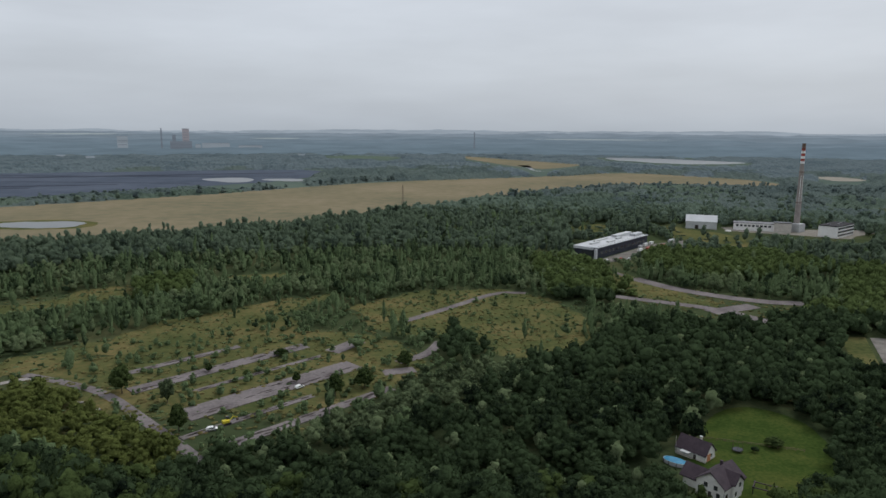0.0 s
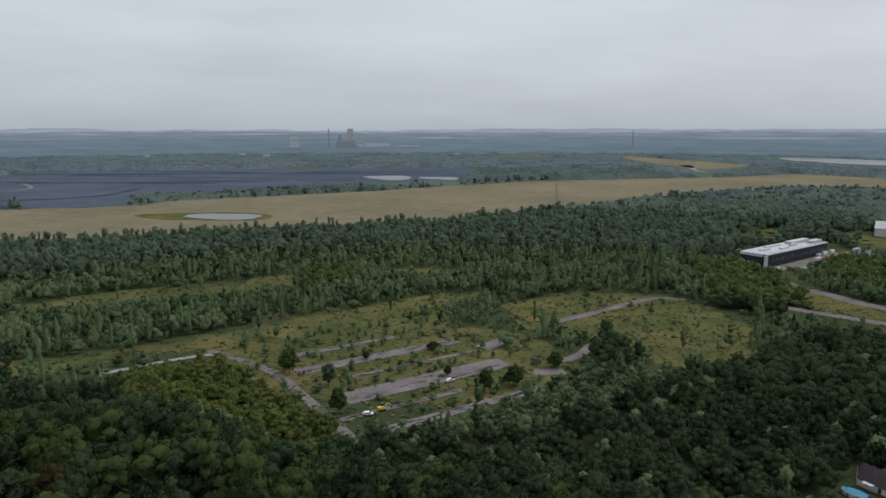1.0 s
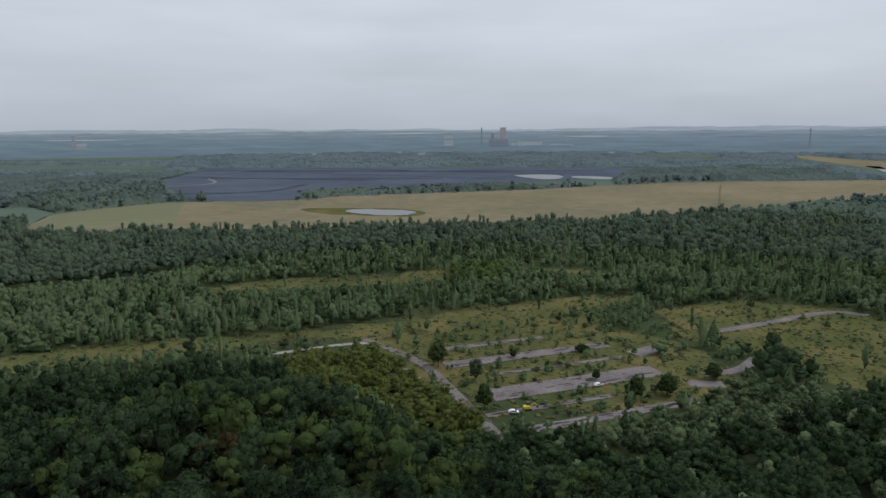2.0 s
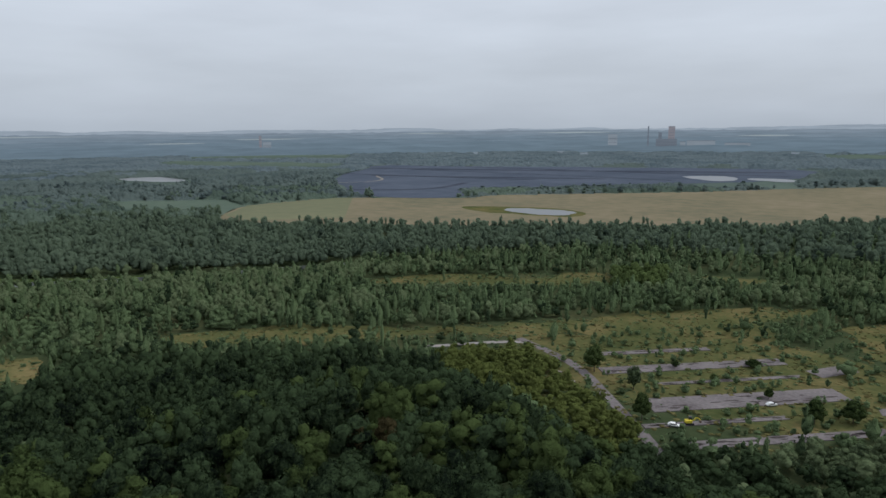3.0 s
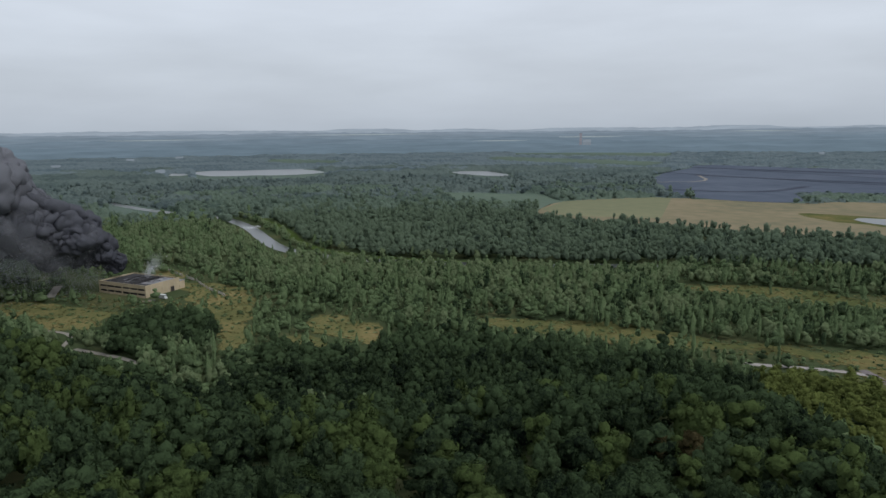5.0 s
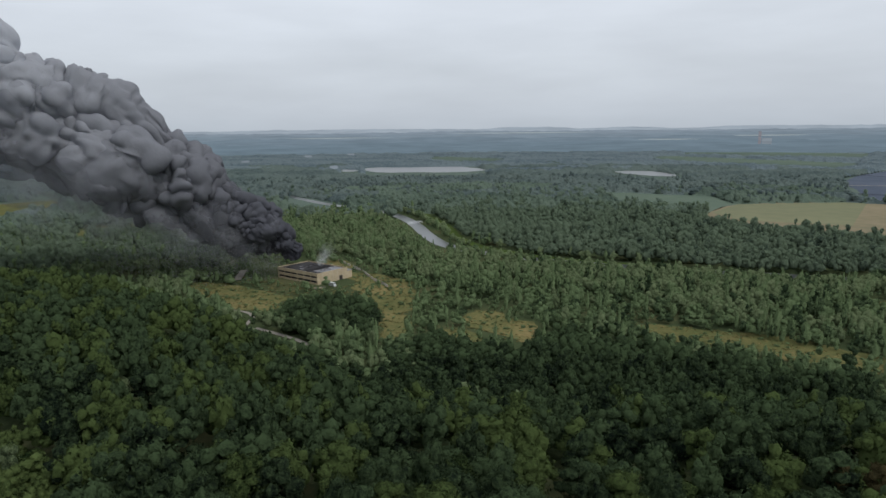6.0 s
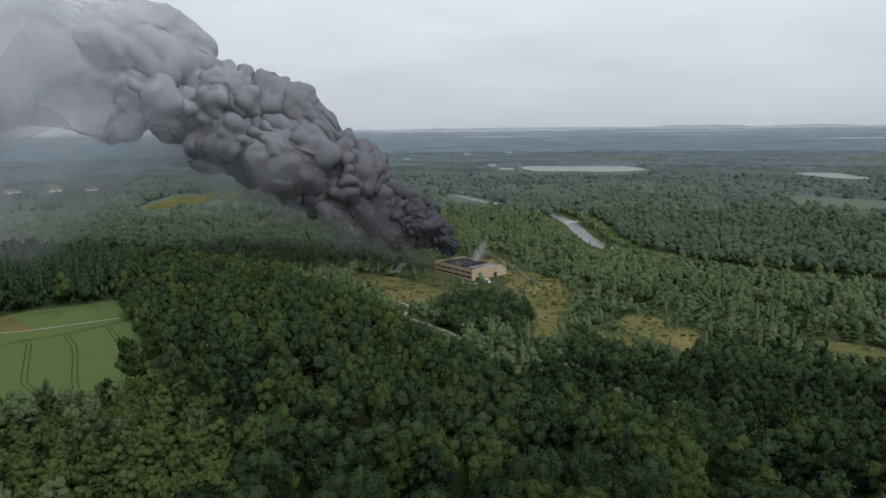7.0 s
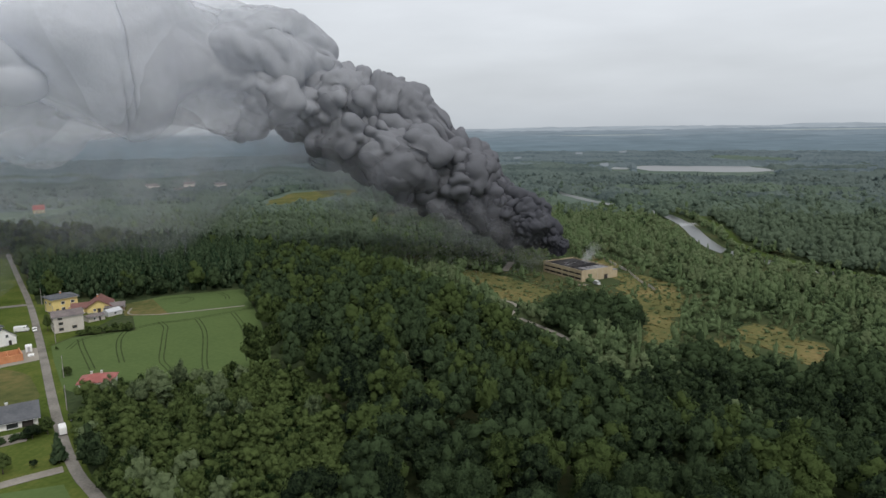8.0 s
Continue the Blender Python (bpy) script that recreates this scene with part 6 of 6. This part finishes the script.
house("farm_barn", "cream farm barn with a rust-red gabled roof", p, t_ + 90, 13, l, 3.2, 3.4, YELLOW, TILE_RUST, (("W", -2.5, 1.0, 1.2, 1.0), ("W", 2.0, 1.0, 1.2, 1.0)), (("W", 0, 1.6, 2.2),), chimney=((2, 1, 7.6),), over=0.9, category="barn")
(p, t_, l) = between((-285.5, -249.5), (-289.5, -244.5), 7, PZ)
house("link_building", "low yellow link building with a rust-red roof", p, t_, l + 2, 7, 3.0, 1.6, YELLOW, TILE_RUST, (("S", 0, 1.0, 1.6, 1.0),), category="barn")
(p, t_, l) = between((-291, -236), (-296, -229), 8, PZ)
house("open_shed", "weathered timber lean-to shed with a pale roof", p, t_, l, 8, 2.6, 1.2, WOOD, TILE_OLD, (), (("S", 0, 3, 2.1),), category="shed")
(p, t_, l) = between((-272.6, -231), (-279.4, -227.4), 6, PZ)
house("garden_shed", "grey garden shed with a flat mossy roof", p, t_, l, 5, 2.4, 0.5, GREY_RENDER, TILE_OLD, (("S", -1, 0.9, 1.0, 0.9),), (("S", 1.5, 1.0, 1.9),), category="shed")
(p, t_, l) = between((-283.2, -228.7), (-290.1, -226), 5, PZ)
house("greenhouse", "pale domed sheet-covered tunnel shed in the garden", p, t_, l, 5, 2.0, 1.2, GREY_SHEET, PALE_ROOF, (("S", 0, 0.8, 1.2, 0.8),), (), over=0.1, category="shed")
(p, t_, l) = between((-195.7, -173.6), (-200.2, -164.5), 6, PZ)
house("red_roofed_house", "low house with a bright red sheet roof among trees", p, t_, l + 1, 8.5, 2.7, 2.2, WHITE, TILE_RED, (("S", -2.5, 1.0, 1.3, 1.2), ("S", 2.5, 1.0, 1.3, 1.2)), (), True, ((1.5, 0, 5.6), (-1.8, 0.3, 5.5)))
(p, t_, l) = between((-155.5, -181), (-168.9, -166.9), 10, PZ)
house("bungalow", "white bungalow with a dark slate-grey gabled roof", p, t_, l, 10, 3.0, 3.0, WHITE, TILE_GREY, (("S", -1.5, 0.9, 1.6, 1.1), ("S", 3.0, 0.3, 3.0, 2.2), ("S", -6.5, 0.8, 2.0, 1.3)), (("S", 7.0, 3.0, 2.3),), chimney=((2, 0.5, 6.8),), over=0.9)
sheet("paved_yard", [(-150, -180), (-164, -166.5), (-158, -161), (-146, -172)], PZ + 0.2, GRAVEL, "light paved yard before the bungalow", "yard")
(p, t_, l) = between((-229.8, -244.9), (-239.8, -239.9), 10, PZ)
house("white_village_house", "white village house with a slate-grey gabled roof", p, t_ + 90, 11, 10, 4.0, 3.8, WHITE, TILE_GREY, (("W", -1.5, 3.6, 1.0, 1.1), ("W", 2.5, 1.0, 1.2, 1.2), ("S", 2, 1.0, 1.2, 1.2)), (("W", -2.5, 1.1, 2.1),), chimney=((0, 1, 8.6),))
(p, t_, l) = between((-240, -262), (-250, -257), 10, PZ)
house("slate_house", "white house with a broad slate-grey roof", p, t_, l, 10, 3.6, 3.4, WHITE, TILE_GREY, (("S", 0, 1.0, 1.3, 1.2),), (), True)
bs = thing("brick_shell", "unfinished house shell of orange hollow bricks", "building site", ((-211.6 - 219.7) / 2 - 3, -227, PZ), 140)
for x, y, sx, sy, h in ((0, -5, 12, 0.4, 3.2), (0, 5, 12, 0.4, 2.6), (-6, 0, 0.4, 10, 3.0), (6, 0, 0.4, 10, 3.2), (1.5, 0, 0.3, 10, 2.4), (-2, 2, 7, 0.3, 2.6)):
    part("wall", boxed(x, y, -0.2, sx, sy, h), BRICK, bs)
part("floor_slab", boxed(0, 0, -0.2, 12.6, 10.6, 0.45), PALE_CONCRETE, bs)
for k in range(6):
    part("brick_pallet", boxed(-8.5 + 1.8 * (k % 3), -8 - 2 * (k // 3), -0.2, 1.2, 1.0, 1.2, bevel=0.03), BRICK, bs)
sheet("site_ground", [(-222, -213), (-236, -226), (-224, -236), (-210, -222)], PZ + 0.16, SAND, "bare sandy ground of a building site", "yard")
for x, y, l_, w_, h_ in ((-231, -226.5, 3.4, 2.4, 2.5), (-226, -221, 3.0, 2.2, 0.5)):
    ob = thing("site_container", "white site container beside the brick shell", "container", (x, y, PZ + 0.1), 45)
    part("box", boxed(0, 0, 0, l_, w_, h_, bevel=0.05), WHITE_PAINT, ob)
    part("door", boxed(l_ / 2, 0, 0.1, 0.08, 0.9, h_ * 0.8), GREY_SHEET, ob)
car("white delivery van parked on the grass", (-255, -252, PZ + 0.15), 120, WHITE_PAINT, 6.0, 2.1, 2.5, True, "van", "")
car("white car parked by the road", (-256.5, -246.5, PZ + 0.22), 45, WHITE_PAINT)
car("dark car parked on the roadside verge", (-173.6, -158.8, PZ + 0.2), 50, DARK_PAINT)
car("white box van parked on the village road", (-164.6, -154.6, PZ + 0.24), 225, WHITE_PAINT, 5.2, 2.0, 2.4, True, "van", "")
car("dark car parked beside the bungalow hedge", (-163.8, -164.5, PZ + 0.2), 130, DARK_PAINT)
house("red_gabled_house", "distant pink house with a red gabled roof", (-882, -802, 0), 130, 15, 13, 6, 6, CREAM, TILE_RED, (("S", -3, 1.2, 1.4, 1.4), ("S", 3, 1.2, 1.4, 1.4), ("S", 0, 5.0, 1.4, 1.4)), (), False, ((2, 1, 11),))
house("white_hut", "small white hut at the wood's edge", (-888, -671, 0), 120, 11, 8, 4, 2.5, WHITE, PALE_ROOF, (("S", 0, 1.0, 1.4, 1.2),), category="hut")
for x, y, h in ((-301, -282, 9), (-268, -246, 9), (-243, -224, 9), (-206, -189, 8.5), (-180, -166, 8.5), (-288, -268, 9)):
    ob = thing("utility_pole", "grey concrete utility pole beside the village road", "utility pole", (x, y, PZ), 45, "utility poles")
    part("pole", tubed(0, 0, 0, 0.16, 0.10, h, 10), PALE_CONCRETE, ob)
    part("crossarm", boxed(0, 0, h - 0.7, 1.6, 0.1, 0.12), STEEL, ob)
    for s in (-0.7, 0, 0.7):
        part("insulator", tubed(s, 0, h - 0.58, 0.05, 0.04, 0.2, 6), WHITE_PAINT, ob)
R5 = np.random.default_rng(77)
for k in range(18):  # far settlement at the wood's end
    a, r = radians(R5.uniform(121, 134)), R5.uniform(1350, 2100)
    house("far_house", "small distant house in the far settlement", (-math.sin(a) * r, math.cos(a) * r, 0), float(R5.uniform(0, 180)), 12, 10, R5.uniform(5, 8), 4, GREY_RENDER, (TILE_OLD, TILE_GREY)[k % 2], (("S", -2, 3, 1.6, 1.6), ("W", 0, 3, 1.6, 1.6)), over=0.3)
for a, r, l_, h_, t_ in ((124.5, 1500, 60, 14, 40), (121.8, 1480, 70, 16, 30), (119.5, 1450, 45, 15, 35), (122.5, 1420, 40, 10, 30)):
    a = radians(a)
    ob = thing("far_works", "long distant grey works building among trees", "works", (-math.sin(a) * r, math.cos(a) * r, 0), t_)
    part("wall", boxed(0, 0, 0, l_, 20, h_), GREY_RENDER, ob)
    part("roof", boxed(0, 0, h_, l_ + 1, 21, 0.8), TILE_OLD, ob)
    for j in range(6):
        part("window", boxed(-l_ / 2 + (j + 0.5) * l_ / 6, -10, h_ * 0.5, l_ / 9, 0.3, 2.5), GLASS, ob)

mast = thing("power_mast", "slender lattice power mast standing in the grain field", "mast", (-69.6, 1079, 0), 30)
for sx in (-1, 1):
    for sy in (-1, 1):
        bm = bmesh.new()
        a, b = Vector((sx * 1.6, sy * 1.6, 0)), Vector((sx * 0.25, sy * 0.25, 31))
        bmesh.ops.create_cone(bm, cap_ends=True, segments=6, radius1=0.16, radius2=0.1, depth=(b - a).length, matrix=Matrix.Translation((a + b) / 2) @ (b - a).to_track_quat("Z", "Y").to_matrix().to_4x4())
        part("leg", bm, STEEL, mast)
for k in range(9):
    w_ = 3.2 - 2.7 * k / 9
    part("brace", boxed(0, 0, 1 + 3.2 * k, w_, w_ * 0.5, 0.14, 45 * (k % 2)), STEEL, mast)
for z, w_ in ((24, 6), (28, 4.5)):
    part("crossarm", boxed(0, 0, z, w_, 0.3, 0.3), STEEL, mast)

# the mine on the horizon
def polar(a, r):
    return -math.sin(radians(a)) * r, math.cos(radians(a)) * r


# haze put into the mine's colours, which glow though nothing there is lit
HAZE_PALE, HAZE_RED, HAZE_DARK = (glowing("hazy_" + k, c) for k, c in (("pale", (0.20, 0.23, 0.255)), ("red", (0.20, 0.19, 0.205)), ("dark", (0.13, 0.15, 0.175))))


def mine_block(name, label, a, r, l_, w_, top, wall, bands=0):
    x, y = polar(a, r)
    ob = thing(name, label, "mine building", (x, y, 0), a)
    part("wall", boxed(0, 0, -1, l_, w_, top + 1), wall, ob)
    part("roof", boxed(0, 0, top, l_ + 1.5, w_ + 1.5, 1.5), HAZE_DARK, ob)
    for k in range(bands):
        part("window_band", boxed(0, -w_ / 2, top * (0.55 + 0.4 * k / max(1, bands)), l_ * 0.8, 0.6, 2.2), HAZE_DARK, ob)
    return ob


MINE = 3460
mine_block("winding_tower", "tall reddish mine winding tower on the horizon", 20.83, MINE, 30, 25, 121, HAZE_RED, 4)
mine_block("winding_tower", "smaller grey mine tower beside the tall one", 21.69, MINE, 15, 20, 92, HAZE_DARK, 2)
mine_block("concrete_tower", "pale concrete mine tower standing in woods", 25.34, MINE, 44, 24, 86, HAZE_PALE, 2)
mine_block("processing_plant", "long pale coal processing hall on the horizon", 18.62, MINE, 125, 30, 54, HAZE_PALE, 1)
mine_block("processing_plant", "low pale mine hall on the horizon", 15.99, MINE, 110, 30, 43, HAZE_PALE, 1)
mine_block("processing_plant", "small pale mine hall on the horizon", 19.96, MINE, 24, 20, 49, HAZE_PALE, 1)
mine_block("processing_plant", "dark mine hall below the winding tower", 21.2, MINE - 15, 95, 30, 62, HAZE_DARK, 1)
mine_block("distant_tower", "distant reddish and white tower on the horizon", 54.1, MINE, 12, 12, 92, HAZE_RED, 2)
mine_block("distant_tower", "distant pale mine hall beside the reddish tower", 53.6, MINE, 40, 20, 62, HAZE_PALE, 1)
for a, top in ((22.6, 124), (-2.3, 112)):
    x, y = polar(a, MINE)
    ob = thing("distant_chimney", "thin distant chimney on the horizon", "chimney", (x, y, 0))
    part("shaft", tubed(0, 0, 0, 4.5, 2.8, top, 12), HAZE_DARK, ob)
# small far halls in the same glowing haze tone
for a, r in ((36.5, 3000), (27.6, 2900), (29.5, 3100), (12, 3000), (95, 2500), (97, 2600), (90, 2900), (86.5, 3050), (88, 2000)):
    x, y = polar(a, r)
    ob = thing("far_hall", "small pale hall lost in distant woods", "hall", (x, y, 0), float(R5.uniform(0, 180)))
    part("wall", boxed(0, 0, 0, 26, 16, 15), HAZE_PALE, ob)
    part("roof", boxed(0, 0, 15, 27, 17, 1), HAZE_PALE, ob)

# ---------------------------------------------------------------- smoke from the burning roof, as it stands
PLUME = [  # middle line: place, radius
    (-557, -15, 12, 5), (-557, -21, 23, 9), (-558, -31, 34, 17), (-558, -44, 44, 25), (-557, -59, 48, 31), (-556, -75, 52, 30), (-555, -92, 63, 33), (-552, -109, 77, 37), (-548, -130, 96, 41), (-544, -152, 108, 41), (-540, -173, 116, 40), (-535, -193, 123, 42),
    (-528, -214, 136, 47), (-518, -233, 152, 60), (-505, -255, 164, 74), (-490, -284, 171, 86), (-470, -314, 172, 96), (-445, -343, 169, 98), (-410, -368, 164, 98), (-370, -395, 160, 98), (-320, -415, 160, 98), (-250, -430, 160, 98)]
R3 = np.random.default_rng(5)
END = len(PLUME) - 1.01


def plume_at(s):
    k = min(int(s), len(PLUME) - 2)
    a, b = np.array(PLUME[k]), np.array(PLUME[k + 1])
    return a + (b - a) * (s - k)


def swollen(grid, amount):
    """Push a grid of points out along its normals."""
    along = np.gradient(grid, axis=0)
    round_ = np.roll(grid, -1, 1) - np.roll(grid, 1, 1)
    n = np.cross(along, round_)
    n /= np.linalg.norm(n, axis=2)[:, :, None] + 1e-6
    return grid + n * amount[:, :, None]


def smoke_hull(name, label, s0, s1, grow, mat, age, thick, rings_, seg, seed=0, lift=0.0, calm=0.0):
    """A billowing hull round the plume's middle line; age and thick are functions of the way along it and of the height on the ring (-1 to 1)."""
    off = Vector((seed * 3.7, -seed * 2.1, seed * 5.3))
    way = s0 + (s1 - s0) * (np.arange(rings_) / (rings_ - 1)) ** 1.1
    line = np.array([plume_at(s) for s in way])
    smooth = np.ones(9) / 9
    run = np.concatenate([[0], np.cumsum(np.linalg.norm(np.diff(line[:, :3], axis=0), axis=1) / (0.5 * (line[1:, 3] + line[:-1, 3])))])
    ahead = np.gradient(line[:, :3], axis=0)
    for k in range(3):
        ahead[:, k] = np.convolve(np.pad(ahead[:, k], 4, mode="edge"), smooth, mode="valid")
    ahead /= np.linalg.norm(ahead, axis=1)[:, None]
    e1 = np.cross(ahead, (0, 0, 1))
    e1 /= np.linalg.norm(e1, axis=1)[:, None]
    e2 = np.cross(e1, ahead)
    t = 2 * np.pi * np.arange(seg) / seg
    close = np.sin(np.pi / 2 * np.clip((np.arange(rings_) + 0.02) / 8, 0, 1)) * np.sin(np.pi / 2 * np.clip((rings_ - 1 - np.arange(rings_) + 0.02) / 8, 0, 1))
    rough = np.empty((4, rings_, seg))
    for i in range(rings_):
        for j in range(seg):
            p = Vector((math.cos(t[j]), math.sin(t[j]), run[i])) + off
            p = p + noise.noise_vector(p * 0.8) * 0.35  # curls
            rough[:, i, j] = [abs(noise.noise(p * f + off * f)) for f in (0.75, 1.5, 3.1, 6.0)]
    r = line[:, 3][:, None]
    still = np.clip(np.maximum(calm, (way - 10.5) / 4.5), 0, 1)[:, None]
    out = e1[:, None] * np.cos(t)[None, :, None] + e2[:, None] * np.sin(t)[None, :, None]
    grid = line[:, None, :3] + out * (r * grow * (0.50 + 1.25 * rough[0]) * close[:, None])[:, :, None]
    grid = swollen(grid, r * grow * 0.58 * (rough[1] - 0.08) * close[:, None] * (1 - 0.6 * still - 0.4 * (calm >= 1)))
    grid = swollen(grid, r * grow * 0.42 * (rough[2] - 0.08) * close[:, None] * (1 - 0.92 * still))
    grid = swollen(grid, r * grow * 0.20 * rough[3] * close[:, None] * (1 - 0.9 * still))
    grid[:, :, 2] += lift * r
    a = [age(s, math.sin(q)) for s in way for q in t]
    b = [thick(s, math.sin(q)) for s in way for q in t]
    k = (np.arange(rings_ - 1)[:, None] * seg + np.arange(seg)).ravel()
    m = (np.arange(rings_ - 1)[:, None] * seg + (np.arange(seg) + 1) % seg).ravel()
    tagged(new(name, raw(name, grid.reshape(-1, 3), np.stack([k, m, m + seg, k + seg], -1), mat, True, age=a, thick=b)), label, "smoke", "", "stuff")


def ramp_(s, *knots):
    return float(np.interp(s, [k[0] for k in knots], [k[1] for k in knots]))


def paling(s, h):
    return ramp_(s, (0, 0.04), (2, 0.07), (4, 0.11), (6, 0.19), (9, 0.35), (12, 0.50), (15, 0.66), (19, 0.90))


def fading(s, h, *knots):
    """Thickness along the plume, less towards the top and the bottom where it is old."""
    return ramp_(s, *knots) * (1 - ramp_(s, (12, 0.0), (15, 0.9)) * h * h)


smoke_hull("smoke_plume", "billowing black to grey smoke rising from the burning roof and drifting off", 0.0, END, 0.76, SMOKE, paling, lambda s, h: fading(s, h, (0, 1), (13, 1), (16, 0.94), (END, 0.8)), 430, 190, 1)
smoke_hull("smoke_plume", "paler billows welling round the dark smoke", 4.5, 12.0, 0.73, SMOKE, lambda s, h: paling(s, h) + 0.02, lambda s, h: ramp_(s, (4.5, 0.1), (6, 0.9), (10.5, 0.8), (12, 0.0)), 190, 120, 2, 0.03)
smoke_hull("smoke_haze", "thin brownish smoke sinking below the young plume", 1.5, 14.0, 1.0, SMOKE, lambda s, h: 0.24 + 0.016 * s, lambda s, h: ramp_(s, (1.5, 0.0), (3, 0.5), (8, 0.46), (14, 0.0)) * (1 - h * h), 100, 72, 5, -0.60, 1.0)
smoke_hull("smoke_haze", "grey haze of smoke sinking to the woods", 8.0, END, 1.10, SMOKE, lambda s, h: 0.24 + 0.016 * s, lambda s, h: ramp_(s, (8.0, 0.0), (10, 0.24), (16, 0.24), (END, 0.1)) * (1 - h * h), 90, 72, 6, -0.75, 1.0)


def flakes(name, label, knots, age, mat):
    """Loose wisps: many small flakes about each middle (place, radius, count, size)."""
    v, count_ = [], 0
    for x, y, z, r, count, size in knots:
        pos = np.array([x, y, z]) + R3.normal(0, r * 0.45, (count, 3))
        pos[:, 2] = np.maximum(pos[:, 2], 1.0)
        side, up = unit(R3, count), unit(R3, count)
        k = size * R3.uniform(0.6, 1.3, (count, 1))
        v.append(np.stack([pos - side * k, pos + side * k * 0.6 - up * k * 0.6, pos + up * k], 1).reshape(-1, 3))
        count_ += count
    me = raw(name, np.concatenate(v), np.arange(count_ * 3).reshape(-1, 3), mat, False, age=np.full(count_ * 3, age))
    tagged(new(name, me), label, "smoke", "", "stuff")


flakes("smoke_veil", "thin brownish-grey smoke hanging over the burning building", [(-545, -38, 14, 16, 2600, 0.35), (-547, -62, 24, 26, 5200, 0.40), (-543, -95, 30, 34, 5600, 0.40), (-536, -135, 40, 40, 4200, 0.42)], 0.25, SMOKE_THIN)
flakes("white_steam", "wisps of whitish steam over the charred roof", [(-546 - k * 1.8, 3 + k * 1.0, 11 + k * 1.1, 3.2 + k * 0.6, 300, 0.22) for k in range(8)], 0.95, SMOKE_THIN)

# ---------------------------------------------------------------- hazy distance: rings and strips that glow in haze colours
R4 = np.random.default_rng(8)
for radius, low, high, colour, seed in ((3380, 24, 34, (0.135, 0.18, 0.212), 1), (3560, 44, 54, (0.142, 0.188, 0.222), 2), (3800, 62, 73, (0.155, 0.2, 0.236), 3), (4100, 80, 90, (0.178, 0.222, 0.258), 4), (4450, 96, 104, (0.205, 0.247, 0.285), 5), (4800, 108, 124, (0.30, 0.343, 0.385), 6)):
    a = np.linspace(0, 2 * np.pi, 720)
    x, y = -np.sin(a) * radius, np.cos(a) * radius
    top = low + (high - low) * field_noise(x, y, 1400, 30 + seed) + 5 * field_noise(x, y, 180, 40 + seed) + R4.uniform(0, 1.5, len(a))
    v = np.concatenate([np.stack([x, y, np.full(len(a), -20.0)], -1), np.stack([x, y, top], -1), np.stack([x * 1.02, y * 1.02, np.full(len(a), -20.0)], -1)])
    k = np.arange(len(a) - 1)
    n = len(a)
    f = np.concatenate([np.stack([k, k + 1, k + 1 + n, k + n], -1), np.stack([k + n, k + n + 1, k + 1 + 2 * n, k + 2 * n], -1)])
    tagged(new("backdrop", raw("backdrop", v, f, glowing("haze_%d" % seed, colour))), "wooded ridge on the horizon, glowing in hazy blue-grey", "hills", "", "structure")
pale = glowing("glowing_far_strip", (0.30, 0.34, 0.345))
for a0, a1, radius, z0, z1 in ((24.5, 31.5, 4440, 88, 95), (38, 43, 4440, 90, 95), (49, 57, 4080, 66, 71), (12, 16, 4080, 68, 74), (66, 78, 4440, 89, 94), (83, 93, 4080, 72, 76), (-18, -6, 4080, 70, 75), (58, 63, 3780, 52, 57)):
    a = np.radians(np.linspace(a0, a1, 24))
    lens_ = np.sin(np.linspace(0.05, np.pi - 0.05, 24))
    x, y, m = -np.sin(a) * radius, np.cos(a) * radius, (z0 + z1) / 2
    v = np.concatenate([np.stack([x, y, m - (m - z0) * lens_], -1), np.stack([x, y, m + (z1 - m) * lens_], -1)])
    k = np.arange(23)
    tagged(new("backdrop", raw("backdrop", v, np.stack([k, k + 1, k + 25, k + 24], -1), pale)), "pale glowing strip for a distant field between hazy woods", "hills", "", "structure")
